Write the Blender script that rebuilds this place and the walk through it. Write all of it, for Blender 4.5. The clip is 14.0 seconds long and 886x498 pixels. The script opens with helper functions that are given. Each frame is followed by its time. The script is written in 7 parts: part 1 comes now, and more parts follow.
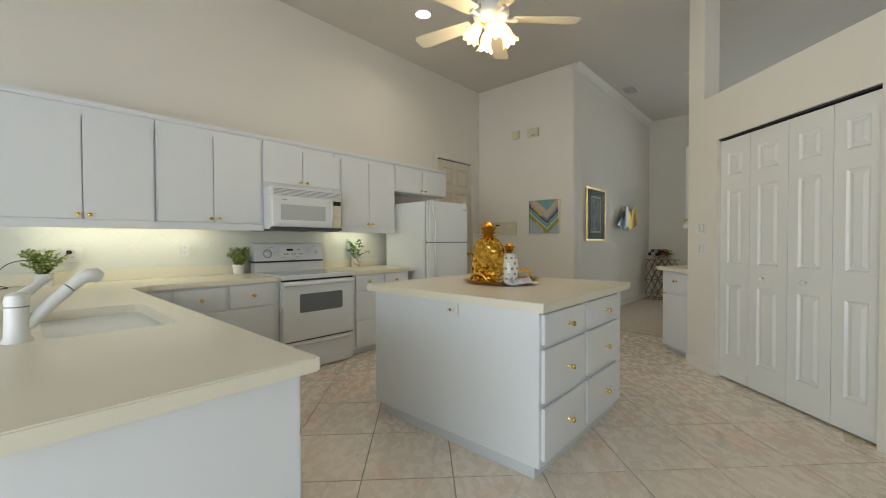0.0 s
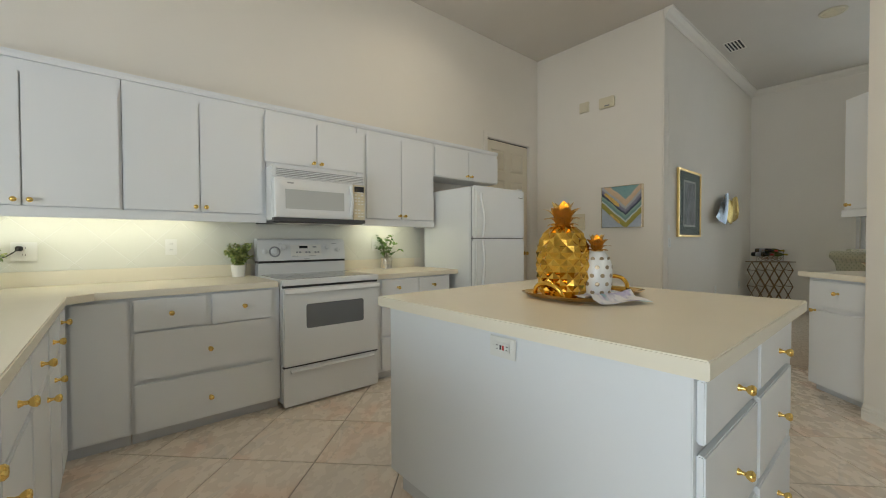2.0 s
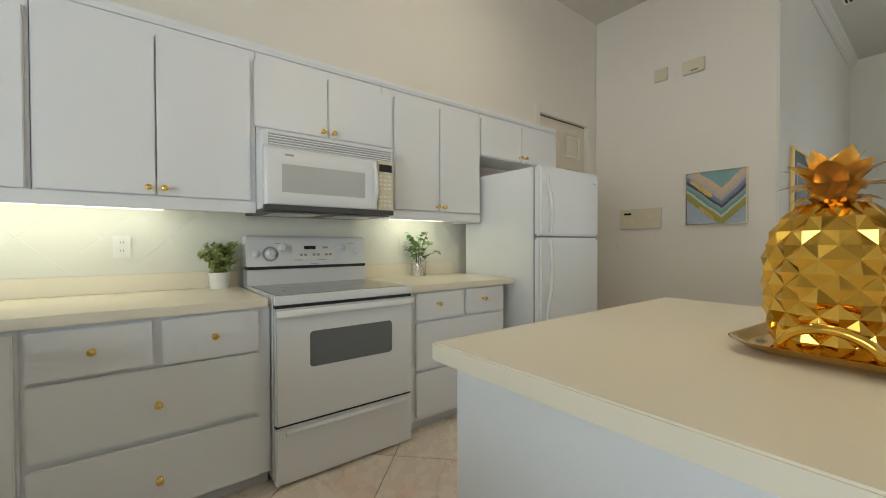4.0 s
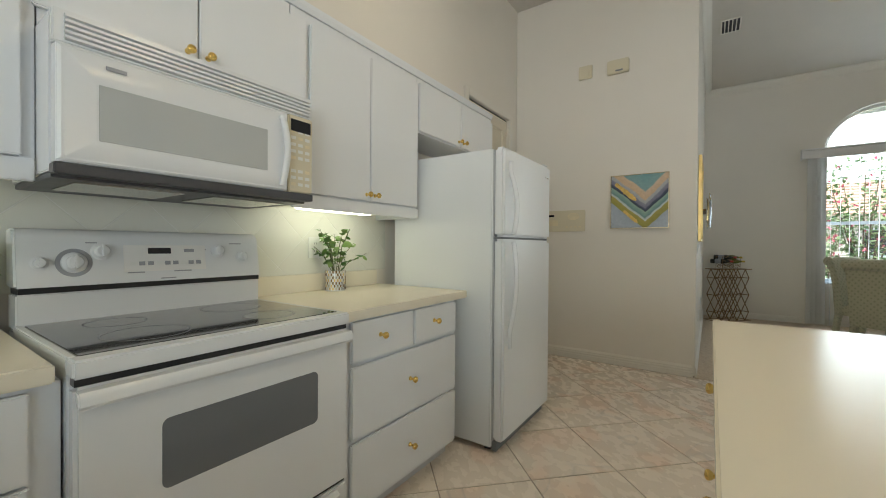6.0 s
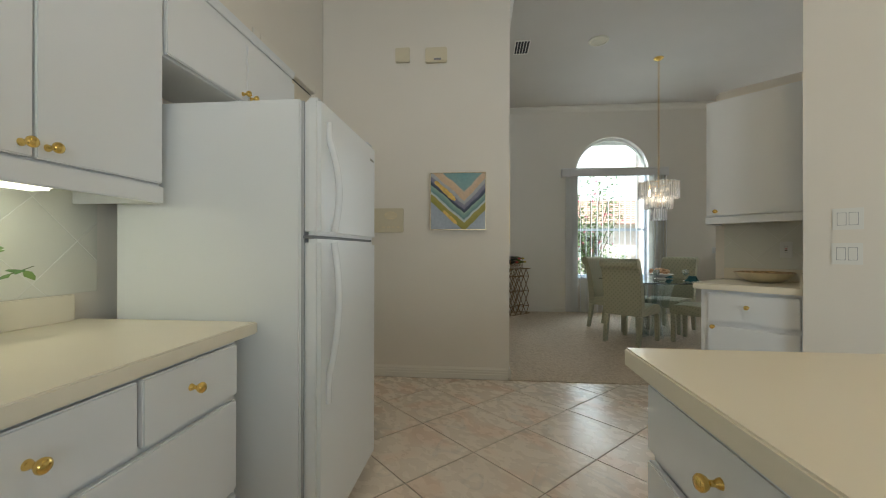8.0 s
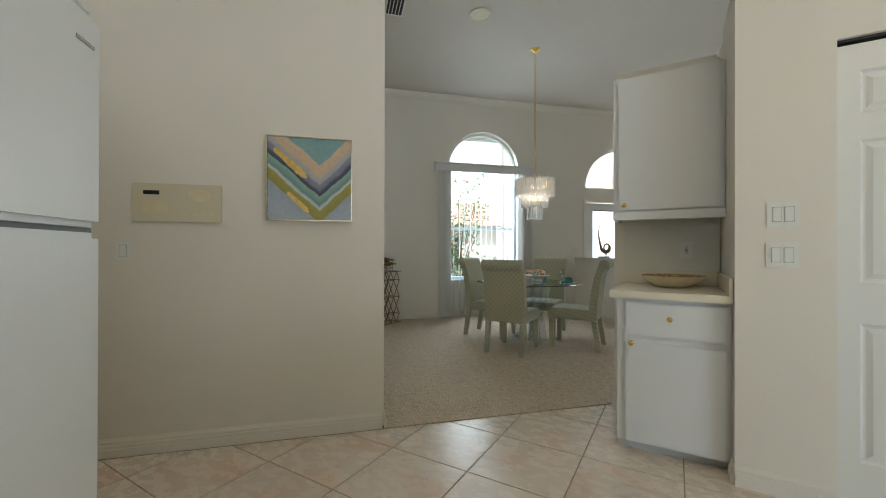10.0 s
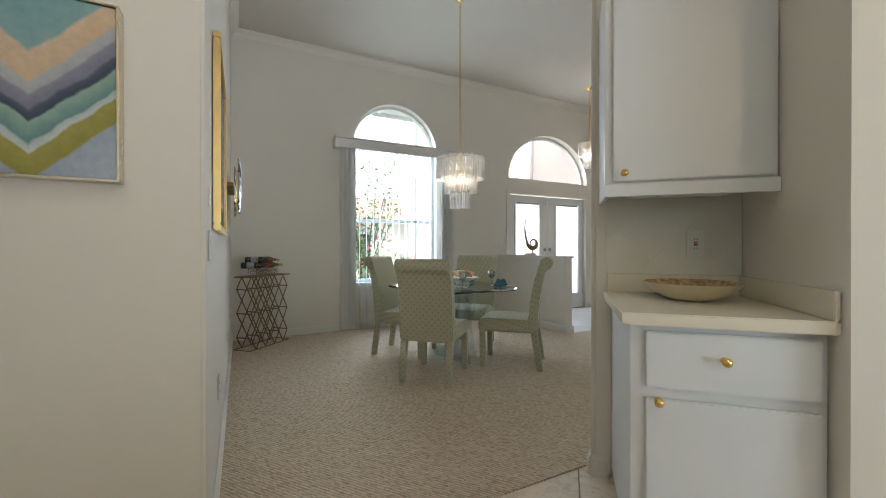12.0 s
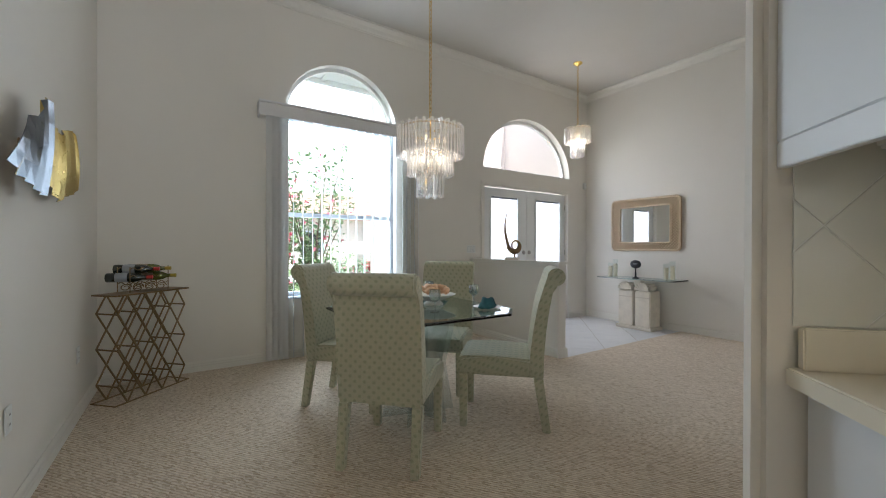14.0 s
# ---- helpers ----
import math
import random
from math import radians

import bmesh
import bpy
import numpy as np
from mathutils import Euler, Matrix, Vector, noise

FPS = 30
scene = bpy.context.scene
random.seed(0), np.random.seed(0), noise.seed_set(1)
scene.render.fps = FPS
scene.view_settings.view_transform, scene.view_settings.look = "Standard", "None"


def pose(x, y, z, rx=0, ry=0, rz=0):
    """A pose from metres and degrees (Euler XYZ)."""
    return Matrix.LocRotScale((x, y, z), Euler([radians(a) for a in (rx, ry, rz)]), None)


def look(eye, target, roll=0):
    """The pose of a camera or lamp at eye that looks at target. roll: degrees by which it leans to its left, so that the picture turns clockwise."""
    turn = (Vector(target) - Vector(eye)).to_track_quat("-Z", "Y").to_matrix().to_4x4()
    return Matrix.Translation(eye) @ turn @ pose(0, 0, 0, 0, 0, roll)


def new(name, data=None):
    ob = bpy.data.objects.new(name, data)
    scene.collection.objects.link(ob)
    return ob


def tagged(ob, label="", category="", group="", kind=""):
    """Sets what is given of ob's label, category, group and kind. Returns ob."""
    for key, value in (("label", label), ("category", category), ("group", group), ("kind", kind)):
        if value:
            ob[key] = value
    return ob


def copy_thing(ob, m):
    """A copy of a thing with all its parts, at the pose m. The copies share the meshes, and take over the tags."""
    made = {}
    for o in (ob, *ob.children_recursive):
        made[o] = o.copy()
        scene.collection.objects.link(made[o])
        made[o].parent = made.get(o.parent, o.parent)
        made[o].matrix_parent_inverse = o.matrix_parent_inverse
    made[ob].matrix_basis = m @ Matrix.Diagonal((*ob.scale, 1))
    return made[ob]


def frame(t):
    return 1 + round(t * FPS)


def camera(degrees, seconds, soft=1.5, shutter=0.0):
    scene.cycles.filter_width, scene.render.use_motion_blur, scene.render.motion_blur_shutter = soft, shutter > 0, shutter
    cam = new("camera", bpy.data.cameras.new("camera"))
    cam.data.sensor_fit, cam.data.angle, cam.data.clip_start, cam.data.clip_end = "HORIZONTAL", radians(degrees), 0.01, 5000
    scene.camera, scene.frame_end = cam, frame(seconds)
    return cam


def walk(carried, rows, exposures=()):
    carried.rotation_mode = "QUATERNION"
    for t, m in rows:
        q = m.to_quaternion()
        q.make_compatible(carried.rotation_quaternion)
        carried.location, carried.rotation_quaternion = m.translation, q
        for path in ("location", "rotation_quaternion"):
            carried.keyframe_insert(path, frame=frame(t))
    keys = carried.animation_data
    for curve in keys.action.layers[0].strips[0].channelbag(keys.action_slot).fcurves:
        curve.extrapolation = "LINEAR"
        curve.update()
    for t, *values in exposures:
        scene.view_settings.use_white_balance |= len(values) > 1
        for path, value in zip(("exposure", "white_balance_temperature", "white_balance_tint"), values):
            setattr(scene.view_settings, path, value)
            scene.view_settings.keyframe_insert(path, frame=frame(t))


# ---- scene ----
cam = camera(97.07, 14.0, 1.0)
ROWS = [
    (0.0, -0.0318, 0.0383, 1.2137, 42.026, -1.057, 0.202),
    (0.5, -0.1533, 0.2366, 1.2068, 43.700, -1.033, 0.243),
    (1.0, -0.3159, 0.4343, 1.1915, 45.679, -1.051, 0.170),
    (1.5, -0.4787, 0.6040, 1.1844, 47.688, -1.044, 0.215),
    (2.0, -0.6649, 0.7701, 1.1748, 49.646, -1.054, 0.233),
    (2.5, -0.8622, 0.9215, 1.1802, 51.481, -0.929, 0.229),
    (3.0, -1.0846, 1.0355, 1.1692, 52.855, -0.803, 0.135),
    (5.5, -2.1648, 1.3556, 1.1552, 42.941, -0.705, -0.210),
    (6.0, -2.3397, 1.4368, 1.1615, 34.379, -0.514, -0.414),
    (6.5, -2.4621, 1.5510, 1.1528, 25.973, -0.331, -0.322),
    (7.0, -2.5610, 1.6899, 1.1513, 17.821, -0.179, -0.230),
    (7.5, -2.6411, 1.8528, 1.1518, 11.774, -0.072, -0.118),
    (8.0, -2.7017, 2.0442, 1.1613, 5.522, 0.089, -0.096),
    (8.5, -2.7389, 2.2542, 1.1700, -0.636, 0.232, -0.029),
    (9.0, -2.7490, 2.4895, 1.1664, -5.365, 0.189, -0.055),
    (11.5, -2.4668, 3.8105, 1.1521, -25.108, -0.053, -0.031),
    (12.0, -2.3421, 4.0793, 1.1471, -27.304, -0.205, 0.038),
    (12.5, -2.2185, 4.3610, 1.1549, -29.048, -0.180, -0.039),
    (13.0, -2.0734, 4.6541, 1.1643, -30.527, -0.362, -0.117),
    (13.5, -1.9382, 4.9066, 1.1787, -31.762, -0.222, -0.161),
    (14.0, -1.8173, 5.1475, 1.1871, -33.208, -0.265, -0.142),
]
walk(cam, [(t, pose(x, y, z, 90 + pitch, roll, yaw)) for t, x, y, z, yaw, pitch, roll in ROWS],
     exposures=[(0.0, 0.95, 6250, 7.5), (3.0, 1.06, 6250, 8), (6.0, 1.15, 6200, 7), (7.6, 0.94, 6200, 7), (9.0, 0.98, 6050, 6), (12.0, 1.38, 6000, 9), (14.0, 1.34, 5900, 12)])

# ---------------------------------------------------------------- world, sun, large lights
world = bpy.data.worlds.new("sky")
scene.world = world
world.use_nodes = True
wn = world.node_tree
sky = wn.nodes.new("ShaderNodeTexSky")
sky.sky_type = "NISHITA"
sky.sun_disc = False
sky.air_density, sky.dust_density, sky.ozone_density = 1.4, 3.0, 1.0
sky.sun_elevation, sky.sun_rotation = radians(65), radians(168)
wn.nodes["Background"].inputs[1].default_value = 0.15
wn.links.new(sky.outputs[0], wn.nodes["Background"].inputs[0])

sun_data = bpy.data.lights.new("sun", "SUN")
sun_data.energy, sun_data.angle, sun_data.color = 4.0, radians(0.5), (1.0, 0.95, 0.88)
sun = new("sun", sun_data)
az, el = radians(168), radians(65)
sun.matrix_world = look((0, 0, 30), (-math.sin(az) * math.cos(el), -math.cos(az) * math.cos(el), 30 - math.sin(el)))


def area_lamp(name, m, w, h, power, color, spread=180):
    d = bpy.data.lights.new(name, "AREA")
    d.shape, d.size, d.size_y, d.energy, d.color, d.spread = "RECTANGLE", w, h, power, color, radians(spread)
    ob = new(name, d)
    ob.matrix_world = m
    return ob


def point_lamp(name, x, y, z, power, color, r=0.04):
    d = bpy.data.lights.new(name, "POINT")
    d.energy, d.color, d.shadow_soft_size = power, color, r
    ob = new(name, d)
    ob.location = (x, y, z)
    return ob


DAY = (0.82, 0.925, 1.0)
# daylight through the glazed wall behind the breakfast end of the kitchen
area_lamp("daylight_kitchen", look((0.25, -2.55, 1.15), (-1.3, 5, 0.8)), 3.2, 1.9, 41, DAY)
# added fill lamp at the living end; the east wall there has no opening
area_lamp("living_fill", look((3.98, 5.2, 1.4), (-2, 6.6, 1.2)), 2.6, 2.3, 8, DAY)
# sky light through the dining window and the arch over the doors
area_lamp("daylight_window", look((-0.3, 9.78, 1.75), (-0.3, 5, 0.9)), 1.25, 2.2, 22, DAY)
area_lamp("daylight_doors", look((2.65, 9.86, 1.7), (2.65, 5, 0.9)), 1.6, 2.0, 17, (1.0, 0.97, 0.95))


# ---------------------------------------------------------------- materials
def shader(name):
    m = bpy.data.materials.new(name)
    m.use_nodes = True
    return m, m.node_tree, m.node_tree.nodes["Principled BSDF"]


def tex_noise(nt, scale, detail=4.0, coord="Object", stretch=None, rough=0.55):
    tc = nt.nodes.new("ShaderNodeTexCoord")
    n = nt.nodes.new("ShaderNodeTexNoise")
    n.inputs["Scale"].default_value, n.inputs["Detail"].default_value, n.inputs["Roughness"].default_value = scale, detail, rough
    if stretch:
        mp = nt.nodes.new("ShaderNodeMapping")
        mp.inputs["Scale"].default_value = stretch
        nt.links.new(tc.outputs[coord], mp.inputs[0])
        nt.links.new(mp.outputs[0], n.inputs["Vector"])
    else:
        nt.links.new(tc.outputs[coord], n.inputs["Vector"])
    return n


def ramp(nt, source, stops):
    r = nt.nodes.new("ShaderNodeValToRGB")
    e = r.color_ramp.elements
    e[0].position, e[0].color = stops[0][0], (*stops[0][1], 1)
    e[1].position, e[1].color = stops[-1][0], (*stops[-1][1], 1)
    for p, c in stops[1:-1]:
        k = e.new(p)
        k.color = (*c, 1)
    nt.links.new(source, r.inputs[0])
    return r.outputs[0]


def add_bump(nt, b, source, strength, distance=0.002):
    k = nt.nodes.new("ShaderNodeBump")
    k.inputs["Strength"].default_value, k.inputs["Distance"].default_value = strength, distance
    nt.links.new(source, k.inputs["Height"])
    nt.links.new(k.outputs[0], b.inputs["Normal"])


def paint(name, col, rough=0.5, vary=0.04, grain=180, bump=0.08, metal=0.0, coat=0.0, big=1.3, gloss=0.08):
    """A painted, enamelled or moulded surface: broad tone shifts, fine relief, uneven gloss."""
    m, nt, b = shader(name)
    n1 = tex_noise(nt, big, 3)
    lo, hi = tuple(c * (1 - vary) for c in col), tuple(min(1, c * (1 + vary)) for c in col)
    nt.links.new(ramp(nt, n1.outputs[0], [(0.3, lo), (0.7, hi)]), b.inputs["Base Color"])
    n2 = tex_noise(nt, grain, 3)
    add_bump(nt, b, n2.outputs[0], bump)
    n3 = tex_noise(nt, big * 5, 4)
    nt.links.new(ramp(nt, n3.outputs[0], [(0.3, (rough * (1 - gloss),) * 3), (0.7, (min(1, rough * (1 + gloss)),) * 3)]), b.inputs["Roughness"])
    b.inputs["Metallic"].default_value = metal
    b.inputs["Coat Weight"].default_value = coat
    return m


def glow(name, col, strength):
    m, nt, b = shader(name)
    b.inputs["Base Color"].default_value = (*col, 1)
    b.inputs["Emission Color"].default_value = (*col, 1)
    b.inputs["Emission Strength"].default_value = strength
    return m


def glass(name, col=(1, 1, 1), rough=0.0, ior=1.45):
    m, nt, b = shader(name)
    b.inputs["Base Color"].default_value = (*col, 1)
    b.inputs["Transmission Weight"].default_value = 1
    b.inputs["Roughness"].default_value = rough
    b.inputs["IOR"].default_value = ior
    return m


def pane_glass(name, col=(1, 1, 1), gloss=0.06, rough=0.0):
    """Thin window glass: clear, with a faint reflection."""
    m, nt, b = shader(name)
    out = nt.nodes["Material Output"]
    tr, gl, mx = nt.nodes.new("ShaderNodeBsdfTransparent"), nt.nodes.new("ShaderNodeBsdfGlossy"), nt.nodes.new("ShaderNodeMixShader")
    tr.inputs[0].default_value = (*col, 1)
    gl.inputs["Roughness"].default_value = rough
    mx.inputs[0].default_value = gloss
    nt.links.new(tr.outputs[0], mx.inputs[1])
    nt.links.new(gl.outputs[0], mx.inputs[2])
    nt.links.new(mx.outputs[0], out.inputs[0])
    nt.nodes.remove(b)
    return m


WALL = paint("wall_paint", (0.80, 0.760, 0.685), 0.75, 0.015, 90, 0.15)
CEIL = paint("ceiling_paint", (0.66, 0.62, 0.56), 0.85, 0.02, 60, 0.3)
TRIM = paint("trim_paint", (0.80, 0.765, 0.69), 0.4, 0.015, 60, 0.04)
CAB = paint("cabinet_laminate", (0.79, 0.81, 0.825), 0.38, 0.012, 120, 0.03)
# cabinet white darkened, so the shade under the cabinets is in the colour
CABSHADE = paint("shaded_cabinet_kick", (0.66, 0.67, 0.68), 0.5, 0.03, 120, 0.04)
SOLID = paint("solid_surface_counter", (0.82, 0.765, 0.63), 0.24, 0.015, 300, 0.004, gloss=0.03)
SOLID.node_tree.nodes["Principled BSDF"].inputs["Specular IOR Level"].default_value = 0.07
ENAMEL = paint("white_enamel", (0.80, 0.815, 0.82), 0.25, 0.006, 250, 0.02, gloss=0.03)
FRIDGE = paint("pebbled_white_enamel", (0.80, 0.82, 0.82), 0.34, 0.006, 260, 0.25, gloss=0.02)
# near-black that stands for shade in gaps and unlit hollows
GAPSHADE = paint("recess_shade", (0.03, 0.03, 0.032), 0.6)
# grey for gaskets and small fittings, and for shade painted into recesses
GASKET = paint("gasket_and_gap_grey", (0.20, 0.21, 0.22), 0.6)
FRIDGEGASKET = paint("pale_grey_gasket", (0.46, 0.47, 0.48), 0.6)
DARKTRIM = paint("charcoal_trim", (0.07, 0.07, 0.075), 0.4)
BRASS = paint("polished_brass", (0.83, 0.58, 0.18), 0.16, 0.05, 400, 0.02, metal=1.0)
GOLD = paint("gold_glaze", (0.76, 0.46, 0.08), 0.07, 0.10, 60, 0.05, metal=1.0, big=14)
GOLDLEAF = paint("gold_leaf", (0.80, 0.60, 0.26), 0.3, 0.08, 200, 0.1, metal=1.0, big=10)
BRONZE = paint("brushed_bronze", (0.26, 0.17, 0.08), 0.42, 0.12, 200, 0.1, metal=0.85, big=8)
CHROME = paint("brushed_steel", (0.62, 0.62, 0.60), 0.22, 0.05, 200, 0.05, metal=1.0, big=6)
CHAMPAGNE = paint("champagne_metal", (0.74, 0.66, 0.50), 0.26, 0.05, 200, 0.05, metal=1.0, big=6)
NICKEL = paint("satin_nickel", (0.45, 0.43, 0.40), 0.35, 0.05, 200, 0.05, metal=1.0)
GLASSTOP = paint("ceramic_glass", (0.045, 0.05, 0.055), 0.07, 0.05, 200, 0.0, coat=0.5)
OVENGLASS = paint("oven_window", (0.16, 0.17, 0.18), 0.12, 0.05, 200, 0.0, coat=0.5)
MWGLASS = paint("microwave_window", (0.50, 0.52, 0.51), 0.15, 0.03, 600, 0.05, coat=0.4)
BEIGE = paint("beige_plastic", (0.68, 0.62, 0.46), 0.45, 0.03)
PLATE = paint("ivory_switch_plate", (0.80, 0.80, 0.76), 0.35, 0.01)
# black of plastic parts, also used to paint dark gaps and slots
BLACK = paint("black_plastic_and_gaps", (0.02, 0.02, 0.022), 0.35)
RED = paint("red_plastic", (0.55, 0.05, 0.04), 0.4)
# grey of printed marks and labels, also of the shade painted round rockers
GREYMARK = paint("grey_marking_and_shade", (0.35, 0.36, 0.38), 0.6)
BLINDS = paint("vinyl_vane", (0.78, 0.77, 0.76), 0.5, 0.02)
WINFRAME = paint("aluminium_window_frame", (0.60, 0.66, 0.72), 0.4, 0.02)
ACRYLIC = pane_glass("clear_acrylic", (0.90, 0.93, 0.93), 0.16, 0.02)


def crystal_mat():
    """Cut crystal seen small: clear and sparkling, with a little milky scatter."""
    m, nt, b = shader("lead_crystal")
    tr, gl, tl = nt.nodes.new("ShaderNodeBsdfTransparent"), nt.nodes.new("ShaderNodeBsdfGlossy"), nt.nodes.new("ShaderNodeBsdfTranslucent")
    a, c = nt.nodes.new("ShaderNodeMixShader"), nt.nodes.new("ShaderNodeMixShader")
    tr.inputs[0].default_value = (0.90, 0.90, 0.91, 1)
    gl.inputs[0].default_value = (0.96, 0.95, 0.93, 1)
    gl.inputs["Roughness"].default_value = 0.04
    tl.inputs[0].default_value = (0.95, 0.94, 0.92, 1)
    a.inputs[0].default_value = 0.30
    nt.links.new(gl.outputs[0], a.inputs[1])
    nt.links.new(tl.outputs[0], a.inputs[2])
    c.inputs[0].default_value = 0.50
    nt.links.new(tr.outputs[0], c.inputs[1])
    nt.links.new(a.outputs[0], c.inputs[2])
    nt.links.new(c.outputs[0], nt.nodes["Material Output"].inputs[0])
    nt.nodes.remove(b)
    return m


CRYSTAL = crystal_mat()
TABLEGLASS = glass("tinted_table_glass", (0.72, 0.86, 0.84), 0.0, 1.45)
CLEAR = pane_glass("window_glass", (0.97, 0.985, 0.98), 0.02)


def bright_pane_mat():
    """Door glass with a translucent share added, so the panes look evenly bright: it spreads the daylight."""
    m = pane_glass("evenly_bright_pane", (0.78, 0.82, 0.88), 0.05, 0.2)
    nt = m.node_tree
    tl, mx = nt.nodes.new("ShaderNodeBsdfTranslucent"), nt.nodes.new("ShaderNodeMixShader")
    tl.inputs[0].default_value = (0.76, 0.80, 0.86, 1)
    mx.inputs[0].default_value = 0.6
    out = nt.nodes["Material Output"]
    nt.links.new(out.inputs[0].links[0].from_socket, mx.inputs[1])
    nt.links.new(tl.outputs[0], mx.inputs[2])
    nt.links.new(mx.outputs[0], out.inputs[0])
    return m


FROST = bright_pane_mat()
WINEGLASS = pane_glass("wine_glass", (0.84, 0.88, 0.88), 0.28)
MIRROR = paint("mirror_silver", (0.88, 0.9, 0.9), 0.01, 0.0, 50, 0.0, metal=1.0)
FROSTGLOW = glow("lit_frosted_glass", (1.0, 0.76, 0.36), 0.95)
BULB = glow("lit_bulb", (1.0, 0.82, 0.56), 1.05)
TUBE = glow("under_cabinet_tube", (1.0, 0.95, 0.76), 1.6)
DISPLAY = paint("display_black", (0.015, 0.016, 0.02), 0.15)
TEAL = paint("teal_linen", (0.05, 0.17, 0.20), 0.85, 0.2, 300, 0.4, big=20)
CREAM = paint("cream_ceramic", (0.75, 0.66, 0.45), 0.3, 0.08, 100, 0.1, big=12)
WHITECER = paint("white_ceramic", (0.82, 0.81, 0.78), 0.3, 0.03, 100, 0.05)
CANDLE = paint("ivory_wax", (0.78, 0.70, 0.52), 0.5, 0.05)
STONE = paint("cast_stone", (0.72, 0.66, 0.55), 0.8, 0.08, 60, 0.5, big=10)
BOTTLE_D = paint("dark_bottle_glass", (0.015, 0.02, 0.014), 0.08, coat=0.5)
BOTTLE_G = paint("green_bottle_glass", (0.12, 0.14, 0.03), 0.08, coat=0.5)
FOIL_Y = paint("yellow_foil", (0.55, 0.42, 0.06), 0.35, metal=0.5)
SOIL = paint("dark_soil", (0.05, 0.035, 0.025), 0.95, 0.4, 150, 0.8, big=60)
CORD = paint("black_cord", (0.015, 0.015, 0.017), 0.5)
CORAL = paint("peach_coral_decor", (0.72, 0.45, 0.26), 0.6, 0.15, 90, 0.3, big=25)


def leaf_mat(name, dark, light):
    m, nt, b = shader(name)
    g = nt.nodes.new("ShaderNodeNewGeometry")
    nt.links.new(ramp(nt, g.outputs["Random Per Island"], [(0.0, dark), (1.0, light)]), b.inputs["Base Color"])
    b.inputs["Roughness"].default_value = 0.5
    n = tex_noise(nt, 120, 3)
    add_bump(nt, b, n.outputs[0], 0.2)
    return m


LEAF = leaf_mat("green_leaf", (0.14, 0.25, 0.05), (0.56, 0.58, 0.22))
LEAF2 = leaf_mat("mint_leaf", (0.06, 0.17, 0.03), (0.22, 0.34, 0.09))
SHRUB = leaf_mat("garden_leaf", (0.12, 0.21, 0.09), (0.30, 0.40, 0.19))
BLOOM = leaf_mat("pink_blossom", (0.55, 0.06, 0.14), (0.80, 0.22, 0.30))
REDLEAF = leaf_mat("red_ti_leaf", (0.45, 0.03, 0.03), (0.65, 0.10, 0.08))
STEM = paint("stem", (0.10, 0.12, 0.04), 0.7)
BARK = paint("bark", (0.18, 0.13, 0.09), 0.9, 0.3, 60, 0.6, big=9)
GRASS = paint("lawn", (0.07, 0.12, 0.03), 0.95, 0.3, 40, 0.7, big=3)
STUCCO = paint("pale_stucco", (0.78, 0.69, 0.62), 0.9, 0.05, 60, 0.4)
SOFFIT = paint("white_soffit", (0.80, 0.80, 0.78), 0.8, 0.03)
ROOFTILE = paint("terracotta_roof", (0.56, 0.38, 0.30), 0.85, 0.25, 50, 0.5, big=2)
CONCRETE = paint("pavement_concrete", (0.5, 0.48, 0.45), 0.9, 0.1, 60, 0.5)


def tile_mat(name, base, pink, grey, rough):
    """Marbled ceramic: each tile takes its own cut of the veining."""
    m, nt, b = shader(name)
    tc, oi, add = nt.nodes.new("ShaderNodeTexCoord"), nt.nodes.new("ShaderNodeObjectInfo"), nt.nodes.new("ShaderNodeVectorMath")
    mul = nt.nodes.new("ShaderNodeMath")
    mul.operation, mul.inputs[1].default_value = "MULTIPLY", 60
    nt.links.new(oi.outputs["Random"], mul.inputs[0])
    nt.links.new(tc.outputs["Object"], add.inputs[0])
    nt.links.new(mul.outputs[0], add.inputs[1])
    rot = nt.nodes.new("ShaderNodeMapping")
    rot.inputs["Scale"].default_value = (0.85, 1.35, 1.0)
    rot.inputs["Rotation"].default_value = (0, 0, 0.6)
    nt.links.new(add.outputs[0], rot.inputs[0])

    def noise_at(scale, detail, dist):
        n = nt.nodes.new("ShaderNodeTexNoise")
        n.inputs["Scale"].default_value, n.inputs["Detail"].default_value, n.inputs["Distortion"].default_value = scale, detail, dist
        nt.links.new(rot.outputs[0], n.inputs["Vector"])
        return n.outputs[0]

    def mix(fac, a, c):
        x = nt.nodes.new("ShaderNodeMix")
        x.data_type = "RGBA"
        nt.links.new(fac, x.inputs["Factor"])
        nt.links.new(a, x.inputs[6])
        x.inputs[7].default_value = (*c, 1)
        return x.outputs[2]

    c0 = ramp(nt, noise_at(1.6, 1, 0.2), [(0.3, tuple(k * 0.95 for k in base)), (0.7, base)])
    f1 = ramp(nt, noise_at(3.3, 0.6, 0.4), [(0.56, (0, 0, 0)), (0.72, (0.36,) * 3), (0.86, (0.2,) * 3)])
    c1 = mix(f1, c0, pink)
    f2 = ramp(nt, noise_at(2.6, 0.8, 0.7), [(0.62, (0, 0, 0)), (0.64, (0.28,) * 3), (0.68, (0, 0, 0))])
    c2 = mix(f2, c1, grey)
    nt.links.new(c2, b.inputs["Base Color"])
    nt.links.new(ramp(nt, noise_at(14, 3, 0), [(0.3, (rough * 0.92,) * 3), (0.7, (rough * 1.1,) * 3)]), b.inputs["Roughness"])
    add_bump(nt, b, noise_at(5, 1, 0), 0.03)
    return m


TILE = tile_mat("marbled_floor_tile", (0.84, 0.745, 0.63), (0.76, 0.47, 0.32), (0.42, 0.41, 0.38), 0.27)
